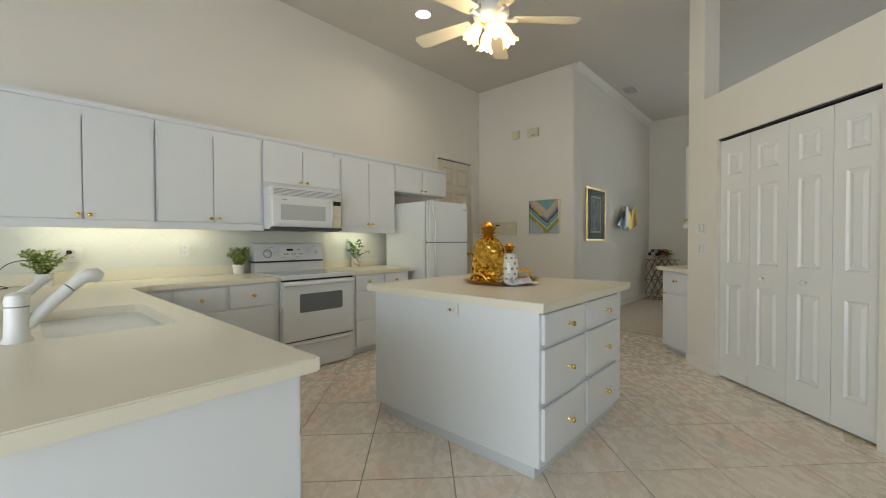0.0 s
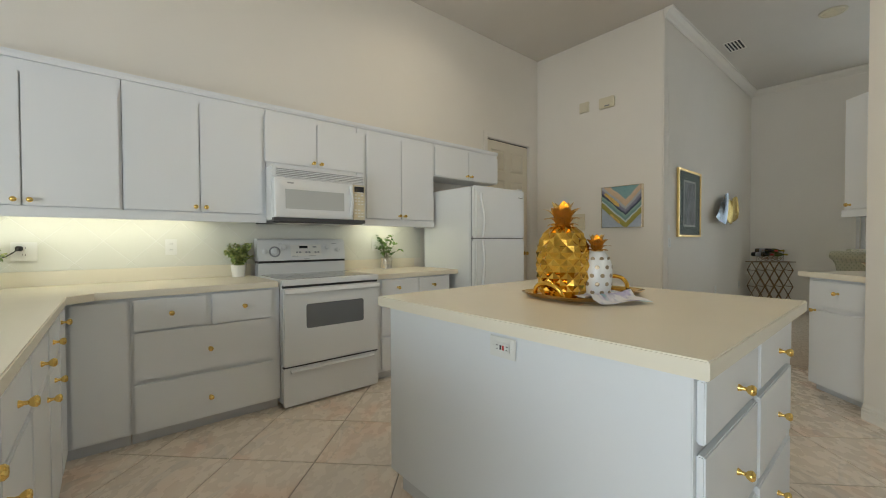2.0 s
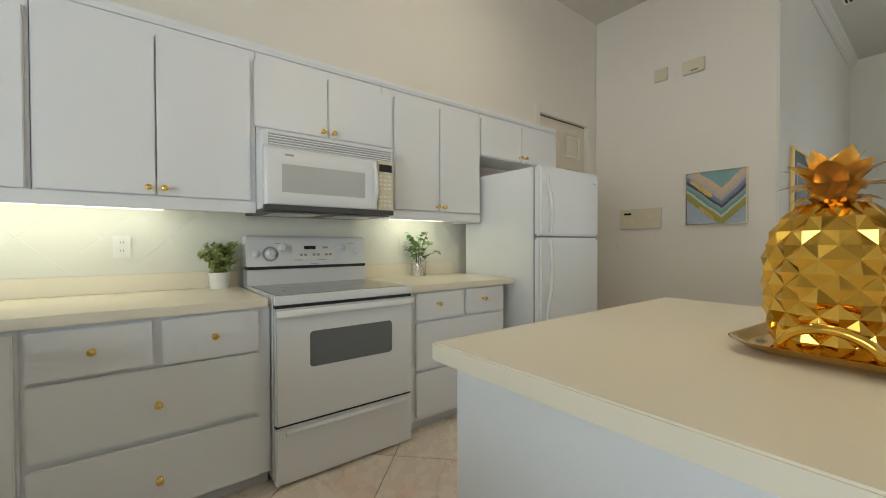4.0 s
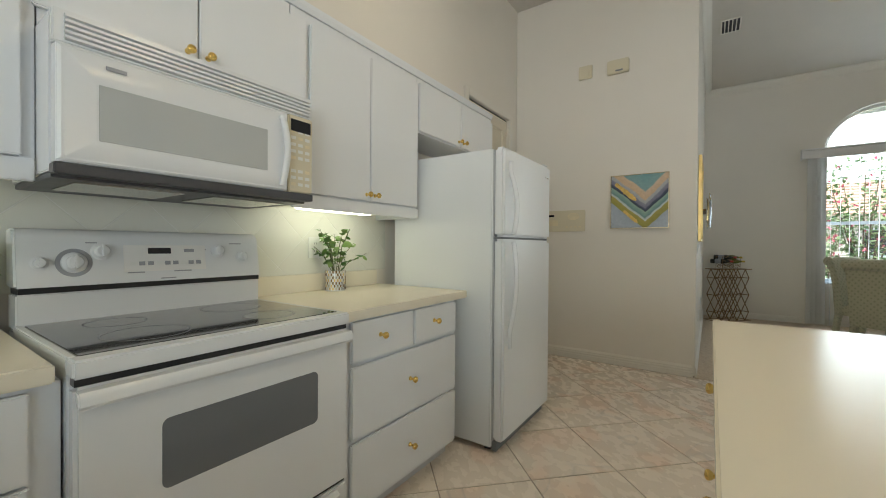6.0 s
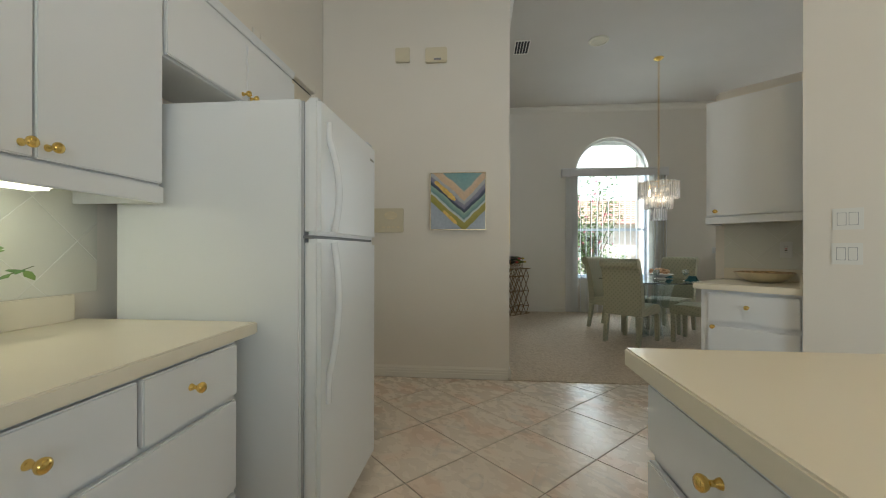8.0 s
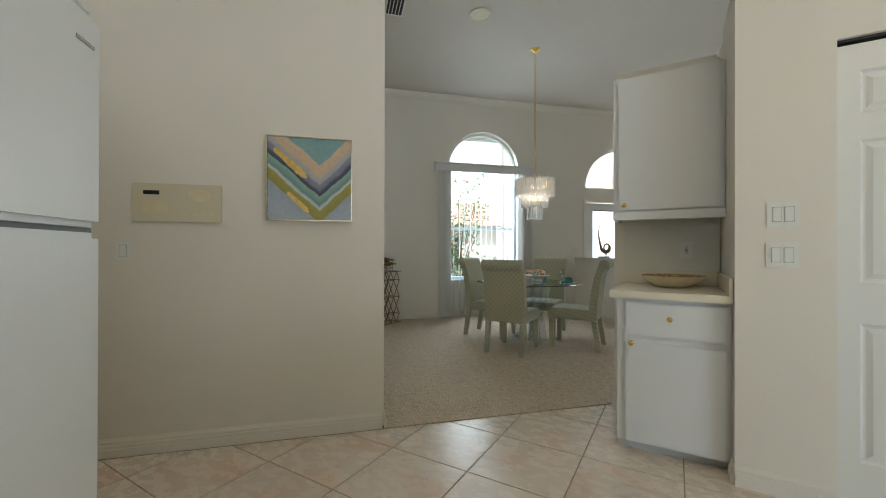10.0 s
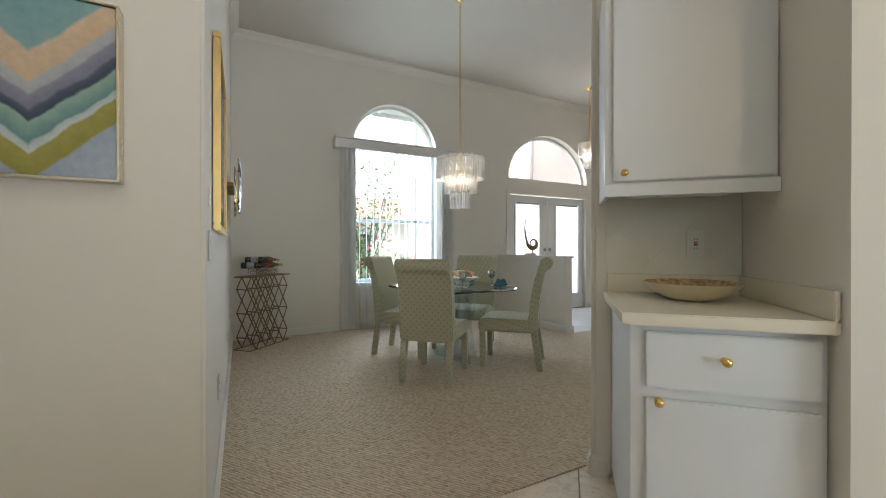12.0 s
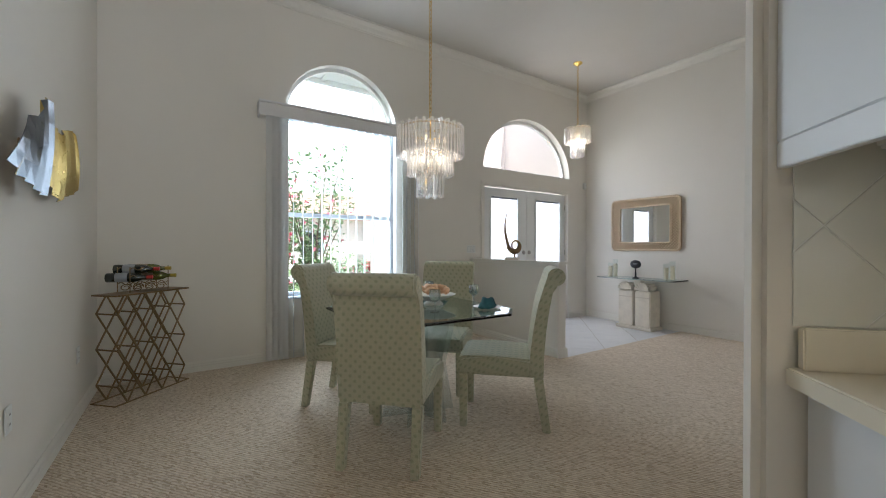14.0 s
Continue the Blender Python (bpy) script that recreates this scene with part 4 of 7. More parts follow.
# glazed wall tile behind the counters, laid on the diagonal
def wall_tiles(name, label, y0, y1, z0, z1, m, size=0.205, off=(0.0, 0.0)):
    base = structure(name, box(y0, y1, -0.003, -0.0005, z0, z1, 0), WGROUT, label, "backsplash", m)
    s = size * math.sqrt(0.5)
    g = 0.002
    i0, i1 = int(math.floor((y0 - off[0]) / s)) - 1, int(math.ceil((y1 - off[0]) / s)) + 1
    j0, j1 = int(math.floor((z0 - off[1]) / s)) - 1, int(math.ceil((z1 - off[1]) / s)) + 1
    for i in range(i0, i1 + 1):
        for j in range(j0, j1 + 1):
            if (i + j) % 2:
                continue
            cx, cz = off[0] + i * s, off[1] + j * s
            poly = [(cx - s + g, cz), (cx, cz - s + g), (cx + s - g, cz), (cx, cz + s - g)]
            poly = clip_poly(poly, y0, y1, z0, z1)
            if len(poly) < 3:
                continue
            bm = bmesh.new()
            c = Vector((sum(p[0] for p in poly) / len(poly), sum(p[1] for p in poly) / len(poly)))
            back = [bm.verts.new((p[0], -0.003, p[1])) for p in poly]
            mid = [bm.verts.new((p[0], -0.0036, p[1])) for p in poly]
            fr = [bm.verts.new((p[0] + (c.x - p[0]) * 0.012, -0.0042, p[1] + (c.y - p[1]) * 0.018)) for p in poly]
            for a, b in ((back, mid), (mid, fr)):
                for k in range(len(poly)):
                    bm.faces.new((a[k], a[(k + 1) % len(poly)], b[(k + 1) % len(poly)], b[k]))
            bm.faces.new(fr)
            part("tile", bm, WTILE, base)


def clip_poly(poly, x0, x1, y0, y1):
    for ax, lim, keep in ((0, x0, 1), (0, x1, -1), (1, y0, 1), (1, y1, -1)):
        out = []
        for k in range(len(poly)):
            p, q = poly[k - 1], poly[k]
            ip, iq = keep * (p[ax] - lim) >= 0, keep * (q[ax] - lim) >= 0
            if ip != iq:
                f = (lim - p[ax]) / (q[ax] - p[ax])
                out.append((p[0] + f * (q[0] - p[0]), p[1] + f * (q[1] - p[1])))
            if iq:
                out.append(q)
        poly = out
        if not poly:
            break
    return poly


WEST = pose(XL, 0, 0, 0, 0, 90)


# ---------------------------------------------------------------- kitchen: appliances
def range_cooker():
    t = thing("range", "white freestanding electric range with glass cooktop", "stove", pose(-3.49, 1.674, 0, 0, 0, 90))
    w = 0.764
    part("body", box(0.002, w - 0.002, 0, 0.63, 0.03, 0.895, 0.004), ENAMEL, t)
    for x in (0.03, w - 0.06):
        for y in (0.03, 0.55):
            part("foot", box(x, x + 0.03, y, y + 0.03, 0.0, 0.03, 0), BLACK, t)
    dr = part("drawer", box(0.004, w - 0.004, -0.04, -0.002, 0.014, 0.285, 0.006), ENAMEL, t)
    part("drawer_grip", extrude_profile([(-0.041, 0.245), (-0.058, 0.25), (-0.06, 0.262), (-0.041, 0.272)], 0.05, w - 0.05), ENAMEL, dr, "", True)
    # black fillers paint the shade in the gaps round the oven door
    part("gap", box(0.006, w - 0.006, -0.03, -0.004, 0.286, 0.296, 0), BLACK, t)
    part("gap", box(0.006, w - 0.006, -0.036, -0.004, 0.8525, 0.8695, 0), BLACK, t)
    door = part("oven_door", box(0.003, w - 0.003, -0.045, -0.002, 0.297, 0.852, 0.008), ENAMEL, t)
    bm = bmesh.new()
    o = round_rect(0.165, 0.625, 0.555, 0.730, 0.018)
    v = [bm.verts.new((x, -0.0465, z)) for x, z in o]
    v2 = [bm.verts.new((x, -0.044, z)) for x, z in o]
    bm.faces.new(v)
    for k in range(len(v)):
        bm.faces.new((v[k], v[(k + 1) % len(v)], v2[(k + 1) % len(v)], v2[k]))
    part("oven_window", bm, OVENGLASS, door, "dark tinted oven window")
    part("door_handle", extrude_profile([(-0.046, 0.848), (-0.066, 0.846), (-0.075, 0.834), (-0.076, 0.818), (-0.069, 0.810), (-0.060, 0.817), (-0.058, 0.828), (-0.046, 0.832)], 0.004, w - 0.004, None, 0.003), ENAMEL, door, "", True)
    for i in range(5):
        part("vent_slot", box(0.06 + i * 0.135, 0.16 + i * 0.135, -0.0475, -0.044, 0.839, 0.8445, 0), BLACK, door)
    part("cooktop_rim", add_box(add_box(add_box(add_box(bmesh.new(), 0, w, -0.05, 0.0, 0.870, 0.912, 0.006), 0, 0.02, 0.0, 0.56, 0.880, 0.912, 0.004), w - 0.02, w, 0.0, 0.56, 0.880, 0.912, 0.004), 0.02, w - 0.02, 0.530, 0.547, 0.88, 0.912, 0.003), ENAMEL, t)
    gt = part("cooktop", box(0.02, w - 0.02, 0.0, 0.530, 0.896, 0.9125, 0.001), GLASSTOP, t, "dark glossy ceramic glass cooktop")
    for x, y, r in ((0.20, 0.15, 0.105), (0.56, 0.14, 0.085), (0.20, 0.40, 0.08), (0.56, 0.40, 0.105)):
        bm = bmesh.new()
        ring = [[bm.verts.new((x + q * math.cos(2 * math.pi * k / 40), y + q * math.sin(2 * math.pi * k / 40), 0.9129)) for k in range(40)] for q in (r, r - 0.004)]
        for k in range(40):
            bm.faces.new((ring[0][k], ring[0][(k + 1) % 40], ring[1][(k + 1) % 40], ring[1][k]))
        part("burner_ring", bm, GREYMARK, gt)
    # control backguard
    part("backguard_base", box(0.004, w - 0.004, 0.548, 0.655, 0.896, 1.004, 0.004), ENAMEL, t)
    # nearly flush black strip, painted as the shadow under the control panel
    part("backguard_gap_shade", box(0.008, w - 0.008, 0.5425, 0.65, 1.0045, 1.0225, 0), BLACK, t)
    bg = part("backguard", extrude_profile([(0.5415, 1.023), (0.568, 1.180), (0.580, 1.198), (0.60, 1.206), (0.665, 1.206), (0.665, 1.023)], 0.0, w, None, 0.006), ENAMEL, t, "sloped white control panel", True)
    tilt = math.degrees(math.atan2(0.03, 0.174))

    def face(x, z):
        return pose(x, 0.540 + (z + 0.012 - 1.017) * 0.1724, z + 0.012, 90 - tilt)
    dial = to_mesh("dial", lathe([(0, -0.001), (0.030, 0), (0.031, 0.004), (0.027, 0.006), (0.022, 0.008), (0.021, 0.024), (0.017, 0.028), (0, 0.028)], 24), ENAMEL, True)
    ridge = to_mesh("pointer", box(-0.004, 0.004, -0.021, 0.021, 0.024, 0.033, 0.0015), ENAMEL)
    for x, z, s in ((0.055, 1.085, 0.7), (0.135, 1.085, 1.0), (0.205, 1.12, 0.95), (0.585, 1.12, 0.9), (0.685, 1.095, 0.85)):
        k = part("dial", dial, None, bg, m=face(x, z) @ Matrix.Scale(s, 4))
        part("pointer", ridge, None, k)
    part("dial_ring", lathe([(0.034, 0.0005), (0.046, 0.0005), (0.046, 0.0015), (0.034, 0.0015), (0.034, 0.0005)], 32), GREYMARK, bg, "grey printed scale", m=face(0.135, 1.085))
    part("control_plate", box(-0.135, 0.135, -0.048, 0.048, 0.0005, 0.002, 0.0008), WHITECER, bg, "", m=face(0.40, 1.095))
    part("clock_display", box(-0.062, 0.012, 0.016, 0.038, 0.002, 0.0035, 0), DISPLAY, bg, "black clock display", m=face(0.40, 1.095))
    for i in range(9):
        part("button", box(-0.118 + i * 0.027, -0.100 + i * 0.027, -0.026, -0.012, 0.002, 0.0035, 0), GREYMARK if i % 3 else PLATE, bg, m=face(0.40, 1.095))
    for x, z, l in ((0.30, 1.045, 0.05), (0.45, 1.045, 0.06), (0.53, 1.125, 0.02), (0.66, 1.15, 0.05), (0.18, 1.15, 0.03), (0.40, 1.02, 0.05)):
        part("marking", box(-l / 2, l / 2, -0.002, 0.002, 0.0003, 0.0012, 0), GREYMARK, bg, m=face(x, z))
    part("badge", box(-0.018, 0.018, -0.006, 0.006, 0.002, 0.0035, 0.001), GREYMARK, bg, m=face(0.475, 1.122))


range_cooker()


def microwave():
    t = thing("microwave", "white over-range microwave with louvred top vent", "microwave", pose(-3.715, 1.690, 0, 0, 0, 90))
    w, z0, z1 = 0.757, 1.340, 1.748
    part("body", box(0, w, 0, 0.455, z0 + 0.005, z1, 0.003), ENAMEL, t)
    part("bottom_trim", box(0.0, w, -0.045, 0.0, z0 - 0.005, z0 + 0.022, 0.002), DARKTRIM, t, "dark grey lower grille")
    part("underside", box(0.004, w - 0.004, 0.002, 0.44, z0 - 0.012, z0 + 0.003, 0.002), DARKTRIM, t, "dark grey underside")
    for x in (0.06, 0.42):
        part("grease_filter", box(x, x + 0.27, 0.05, 0.30, z0 - 0.017, z0 - 0.012, 0.001), CHROME, t)
    hood = part("vent_grille", box(0, w, -0.03, -0.001, z1 - 0.085, z1, 0.003), ENAMEL, t)
    # flat grey sheet, its colour stands for the shadow between louvres
    part("vent_recess", box(0.025, w - 0.012, -0.0315, -0.029, z1 - 0.076, z1 - 0.012, 0), GASKET, hood, "grey sheet painted as shade behind the louvres")
    for i in range(5):
        part("louvre", extrude_profile([(-0.030, z1 - 0.076 + i * 0.0135), (-0.043, z1 - 0.074 + i * 0.0135), (-0.043, z1 - 0.067 + i * 0.0135), (-0.030, z1 - 0.064 + i * 0.0135)], 0.022, w - 0.01), ENAMEL, hood)
    # door: a raised surround sloping to a flat window
    bm = bmesh.new()
    d0, d1, a, c = 0.004, 0.643, z0 + 0.024, z1 - 0.088
    loops = []
    for x0, x1, q0, q1, y in ((d0, d1, a, c, -0.002), (d0, d1, a, c, -0.042), (d0 + 0.012, d1 - 0.008, a + 0.010, c - 0.010, -0.050), (0.086, 0.568, a + 0.064, c - 0.078, -0.036)):
        loops.append([bm.verts.new(p) for p in ((x0, y, q0), (x1, y, q0), (x1, y, q1), (x0, y, q1))])
    for l, k2 in zip(loops, loops[1:]):
        for k in range(4):
            bm.faces.new((l[k], l[(k + 1) % 4], k2[(k + 1) % 4], k2[k]))
    bm.faces.new(loops[-1])
    bmesh.ops.bevel(bm, geom=[e for e in bm.edges if len(e.link_faces) == 2], offset=0.003, segments=2, affect="EDGES", clamp_overlap=True)
    door = part("door", bm, ENAMEL, t, "", True)
    part("window", box(0.089, 0.565, -0.0385, -0.0365, a + 0.067, c - 0.081, 0.0005), MWGLASS, door, "grey screened window")
    n = 14
    pts = [(0.618, -0.050 - 0.030 * math.sin(math.pi * k / n), a + 0.02 + (c - a - 0.04) * k / n) for k in range(n + 1)]
    part("door_handle", tube(pts, [0.014] + [0.0125] * (n - 1) + [0.014], 10), ENAMEL, door, "", True)
    cp = part("control_panel", box(0.647, w - 0.003, -0.044, -0.001, a, c, 0.004), BEIGE, t, "beige keypad panel")
    part("clock_display", box(0.656, w - 0.012, -0.0455, -0.0435, c - 0.062, c - 0.015, 0.001), DISPLAY, cp, "black display")
    for r in range(9):
        for k in range(3):
            if r in (3,):
                continue
            part("key", box(0.657 + k * 0.031, 0.678 + k * 0.031, -0.0452, -0.0435, a + 0.025 + r * 0.0255, a + 0.037 + r * 0.0255, 0.0005), PLATE if (r + k) % 4 else CREAM, cp)
    part("badge", box(0.10, 0.145, -0.0505, -0.0485, c - 0.040, c - 0.030, 0), GREYMARK, door)


microwave()


def fridge():
    t = thing("refrigerator", "white top-freezer refrigerator with pebbled doors", "refrigerator", pose(-3.345, 3.388, 0, 0, 0, 90))
    w, h, zs = 0.735, 1.708, 1.206
    part("body", box(0, w, 0.0, 0.72, 0.03, h - 0.006, 0.006), FRIDGE, t)
    part("toe_grille", box(0.01, w - 0.01, -0.03, -0.001, 0.012, 0.065, 0.003), GASKET, t, "grey toe grille")
    for x in (0.04, w - 0.08):
        part("foot", box(x, x + 0.04, 0.02, 0.06, 0.0, 0.03, 0), BLACK, t)
    part("gasket", box(0.008, w - 0.008, -0.010, -0.0005, 0.07, h - 0.012, 0), FRIDGEGASKET, t, "grey door gasket")
    for nm, a, c in (("lower_door", 0.072, zs - 0.006), ("freezer_door", zs + 0.006, h)):
        d = part(nm, box(0, w, -0.072, -0.011, a, c, 0.014, 4), FRIDGE, t)
        hz0, hz1 = (zs - 0.62, zs - 0.02) if nm == "lower_door" else (zs + 0.02, zs + 0.43)
        n = 16
        pts, rad = [], []
        for k in range(n + 1):
            f = k / n
            g = f if nm == "freezer_door" else 1 - f
            pts.append((0.075, -0.076 - 0.040 * (1 - (2 * abs(g - 0.35)) ** 2 if abs(g - 0.35) < 0.5 else 0) - 0.0, hz0 + (hz1 - hz0) * f))
            rad.append(0.013)
        part("handle", tube(pts, rad, 10), ENAMEL, d, "curved white handle", True)
    part("hinge_cap", box(w - 0.09, w - 0.02, -0.06, 0.03, h + 0.0005, h + 0.014, 0.005), ENAMEL, t)
    # dark filler strip that paints the shadow in the door joint
    part("door_gap_shade", box(0.0, w, -0.05, -0.011, zs - 0.0055, zs + 0.0055, 0), GASKET, t, "dark strip painted as shade between the doors")
    part("badge", box(w - 0.10, w - 0.035, -0.0745, -0.0715, h - 0.085, h - 0.075, 0.001), CHROME, t, "small maker's badge")


fridge()


# ---------------------------------------------------------------- island
def island():
    IX0, IX1, IY0, IY1 = -2.286, -0.981, 1.807, 3.030
    t = thing("kitchen_island", "white kitchen island with drawers and brass knobs", "kitchen island", pose(0, 0, 0))
    part("body", box(IX0, IX1, IY0, IY1, 0.062, 0.862, 0.003), CAB, t)
    part("toe_kick", box(IX0 + 0.09, IX1 - 0.03, IY0 + 0.008, IY1 - 0.03, 0.0, 0.0615, 0), CABSHADE, t, "recessed plinth, cabinet tone darkened for shade")
    for y0, y1 in ((1.825, 2.335), (2.370, 2.905)):
        for z0, z1 in ((0.690, 0.845), (0.395, 0.665), (0.10, 0.368)):
            f = part("drawer_front", box(IX1 + 0.001, IX1 + 0.021, y0, y1, z0, z1, 0.004), CAB, t)
            part("knob", KNOB, None, f, "brass knob", m=pose(IX1 + 0.021, (y0 + y1) / 2 + 0.025, (z0 + z1) / 2 - 0.004, 90, 0, 90))
    for y0, y1 in ((2.445, 3.018), (1.85, 2.425)):
        for z0, z1 in ((0.690, 0.845), (0.395, 0.665), (0.10, 0.368)):
            f = part("drawer_front", box(IX0 - 0.021, IX0 - 0.001, y0, y1, z0, z1, 0.004), CAB, t)
            part("knob", KNOB, None, f, "brass knob", m=pose(IX0 - 0.021, (y0 + y1) / 2, (z0 + z1) / 2 + 0.008, 90, 0, -90))


island()
counter("island_countertop", "cream polished solid-surface island top", [(-2.332, 1.766), (-0.936, 1.766), (-0.936, 3.094), (-2.332, 3.094)], 0.863, 0.910)


# ---------------------------------------------------------------- buffet in the alcove
def buffet():
    b0, b1, BT = -4.335, PU0 - 0.003, 0.931
    cabinet("buffet_cabinet", "white base cabinet with a drawer and a door", DIAG @ pose(b0, 2.715, 0), b1 - b0, 0.612, 0.06, 0.888, [
        ("drawer_front", 0.045, b1 - b0 - 0.02, 0.676, 0.866, 0.27, 0.785), ("door", 0.045, b1 - b0 - 0.02, 0.07, 0.640, 0.080, 0.637)], 0.06)
    counter("buffet_countertop", "cream solid-surface buffet top", [(-4.368, 2.655), (b1, 2.655), (b1, 3.333), (-4.372, 3.333)], BT - 0.041, BT, m=DIAG)
    structure("buffet_lip", box(-4.355, b1 - 0.018, 3.305, 3.326, BT + 0.0005, 1.02, 0.003), SOLID, "cream solid-surface upstand", "trim", DIAG)
    structure("buffet_lip_side", box(b1 - 0.017, b1, 2.655, 3.326, BT + 0.0005, 1.02, 0.003), SOLID, "cream solid-surface upstand", "trim", DIAG)
    u0 = -4.392
    cabinet("buffet_wall_cabinet", "white wall cabinet with one door over the buffet", DIAG @ pose(u0, 3.012, 0), b1 - u0, 0.321, 1.415, 2.285, [
        ("door", 0.03, b1 - u0 - 0.025, 1.42, 2.235, 0.070, 1.45)])
    structure("light_rail_buffet", extrude_profile([(-0.02, 1.358), (-0.02, 1.408), (-0.012, 1.414), (0.008, 1.414), (0.008, 1.358)], u0, b1), CAB, "white light rail under the buffet cabinet", "trim", DIAG @ pose(0, 3.012, 0))
    lt = thing("under_cabinet_light", "unlit slim white light under the buffet cabinet", "lamp", DIAG @ pose(u0 + 0.10, 3.16, 1.372))
    part("housing", box(0, 0.42, 0.0, 0.09, 0.022, 0.042, 0.003), ENAMEL, lt)
    part("tube", box(0.01, 0.41, 0.006, 0.084, 0.0, 0.0215, 0.007), PLATE, lt, "milky unlit diffuser")
    structure("light_rail_buffet_end", box(u0, u0 + 0.02, 3.021, 3.333, 1.358, 1.414, 0.002), CAB, "white light rail under the buffet cabinet", "trim", DIAG)


buffet()


# ---------------------------------------------------------------- plates and devices on the walls
def outlet(name, m, w=0.072, h=0.115, kind="duplex", label="ivory duplex outlet plate on the tiles", cat="outlet"):
    """A plate on a wall whose face is local y = 0 and looks to -y."""
    t = thing(name, label, cat, m)
    part("plate", box(-w / 2, w / 2, -0.007, -0.001, -h / 2, h / 2, 0.002), PLATE, t)
    if kind == "duplex":
        for z in (-0.021, 0.021):
            s = part("socket", box(-0.017, 0.017, -0.009, -0.0065, z - 0.014, z + 0.014, 0.003), PLATE, t)
            for x in (-0.006, 0.006):
                part("slot", box(x - 0.0012, x + 0.0012, -0.0095, -0.0085, z - 0.004, z + 0.006, 0), BLACK, s)
    elif kind == "gfci":
        s = part("socket", box(-0.017, 0.017, -0.009, -0.0065, -0.034, 0.034, 0.002), PLATE, t)
        part("reset_button", box(-0.008, 0.008, -0.0105, -0.0085, 0.002, 0.009, 0), RED, s, "red reset button")
        part("test_button", box(-0.008, 0.008, -0.0105, -0.0085, -0.009, -0.002, 0), BLACK, s, "black test button")
        for z in (-0.022, 0.022):
            for x in (-0.006, 0.006):
                part("slot", box(x - 0.0012, x + 0.0012, -0.0095, -0.0085, z - 0.004, z + 0.004, 0), BLACK, s)
    elif kind == "rocker":
        n = max(1, round(w / 0.058))
        for i in range(n):
            x = (i - (n - 1) / 2) * 0.046
            # grey margin in the colour of the shadow that edges each rocker
            part("rocker_shade", box(x - 0.0185, x + 0.0185, -0.0075, -0.0065, -0.035, 0.035, 0), GREYMARK, t, "grey sheet painted as shade round the rocker")
            part("rocker", box(x - 0.0165, x + 0.0165, -0.012, -0.0065, -0.033, 0.033, 0.002), PLATE, t)
    for z in (-0.042, 0.042):
        part("screw", lathe([(0, 0.0), (0.003, 0.0), (0.0025, 0.0012), (0, 0.0015)], 10), PLATE, t, m=pose(0, -0.007, z, 90))
    return t


on_west = lambda y, z: pose(XL + 0.008, y, z, 0, 0, 90)
outlet("outlet", on_west(0.365, 1.125), 0.115, kind="duplex", label="ivory outlet plate with a black plug")
outlet("outlet", on_west(1.112, 1.145))
outlet("outlet", on_west(2.84, 1.145), 0.09)
outlet("outlet", pose(-1.56, 1.804, 0.808, 0, 90, 0), 0.072, 0.115, "gfci", "ivory outlet with red and black buttons on the island")
outlet("outlet", DIAG @ pose(-3.975, 3.327, 1.165), 0.072, 0.118, "gfci", "ivory outlet with red and black buttons on the tiles")
outlet("switch_plate", DIAG @ pose(-3.602, PV, 1.334), 0.122, 0.118, "rocker", "ivory double rocker switch plate", "switch")
outlet("switch_plate", DIAG @ pose(-3.605, PV, 1.142), 0.122, 0.118, "rocker", "ivory double rocker switch plate", "switch")
outlet("switch_plate", pose(-3.905, YE, 1.152), 0.07, 0.1, "rocker", "ivory single rocker switch plate", "switch")
outlet("switch_plate", pose(1.505, YF, 1.16), 0.15, 0.11, "rocker", "ivory triple rocker switch plate", "switch")
outlet("switch_plate", pose(XD, 5.76, 1.155, 0, 0, 90), 0.075, 0.115, "rocker", "ivory rocker switch plate beside the framed print", "switch")
outlet("thermostat", pose(XD, 5.74, 1.33, 0, 0, 90), 0.05, 0.07, "none", "small white wall sensor", "sensor")
for y, z in ((6.34, 0.45), (7.51, 0.46), (8.77, 0.44)):
    outlet("outlet", pose(XD, y, z, 0, 0, 90), label="ivory duplex outlet low on the wall")
outlet("outlet", pose(1.50, 8.30, 0.42, 0, 0, -90), label="ivory duplex outlet on the half wall")


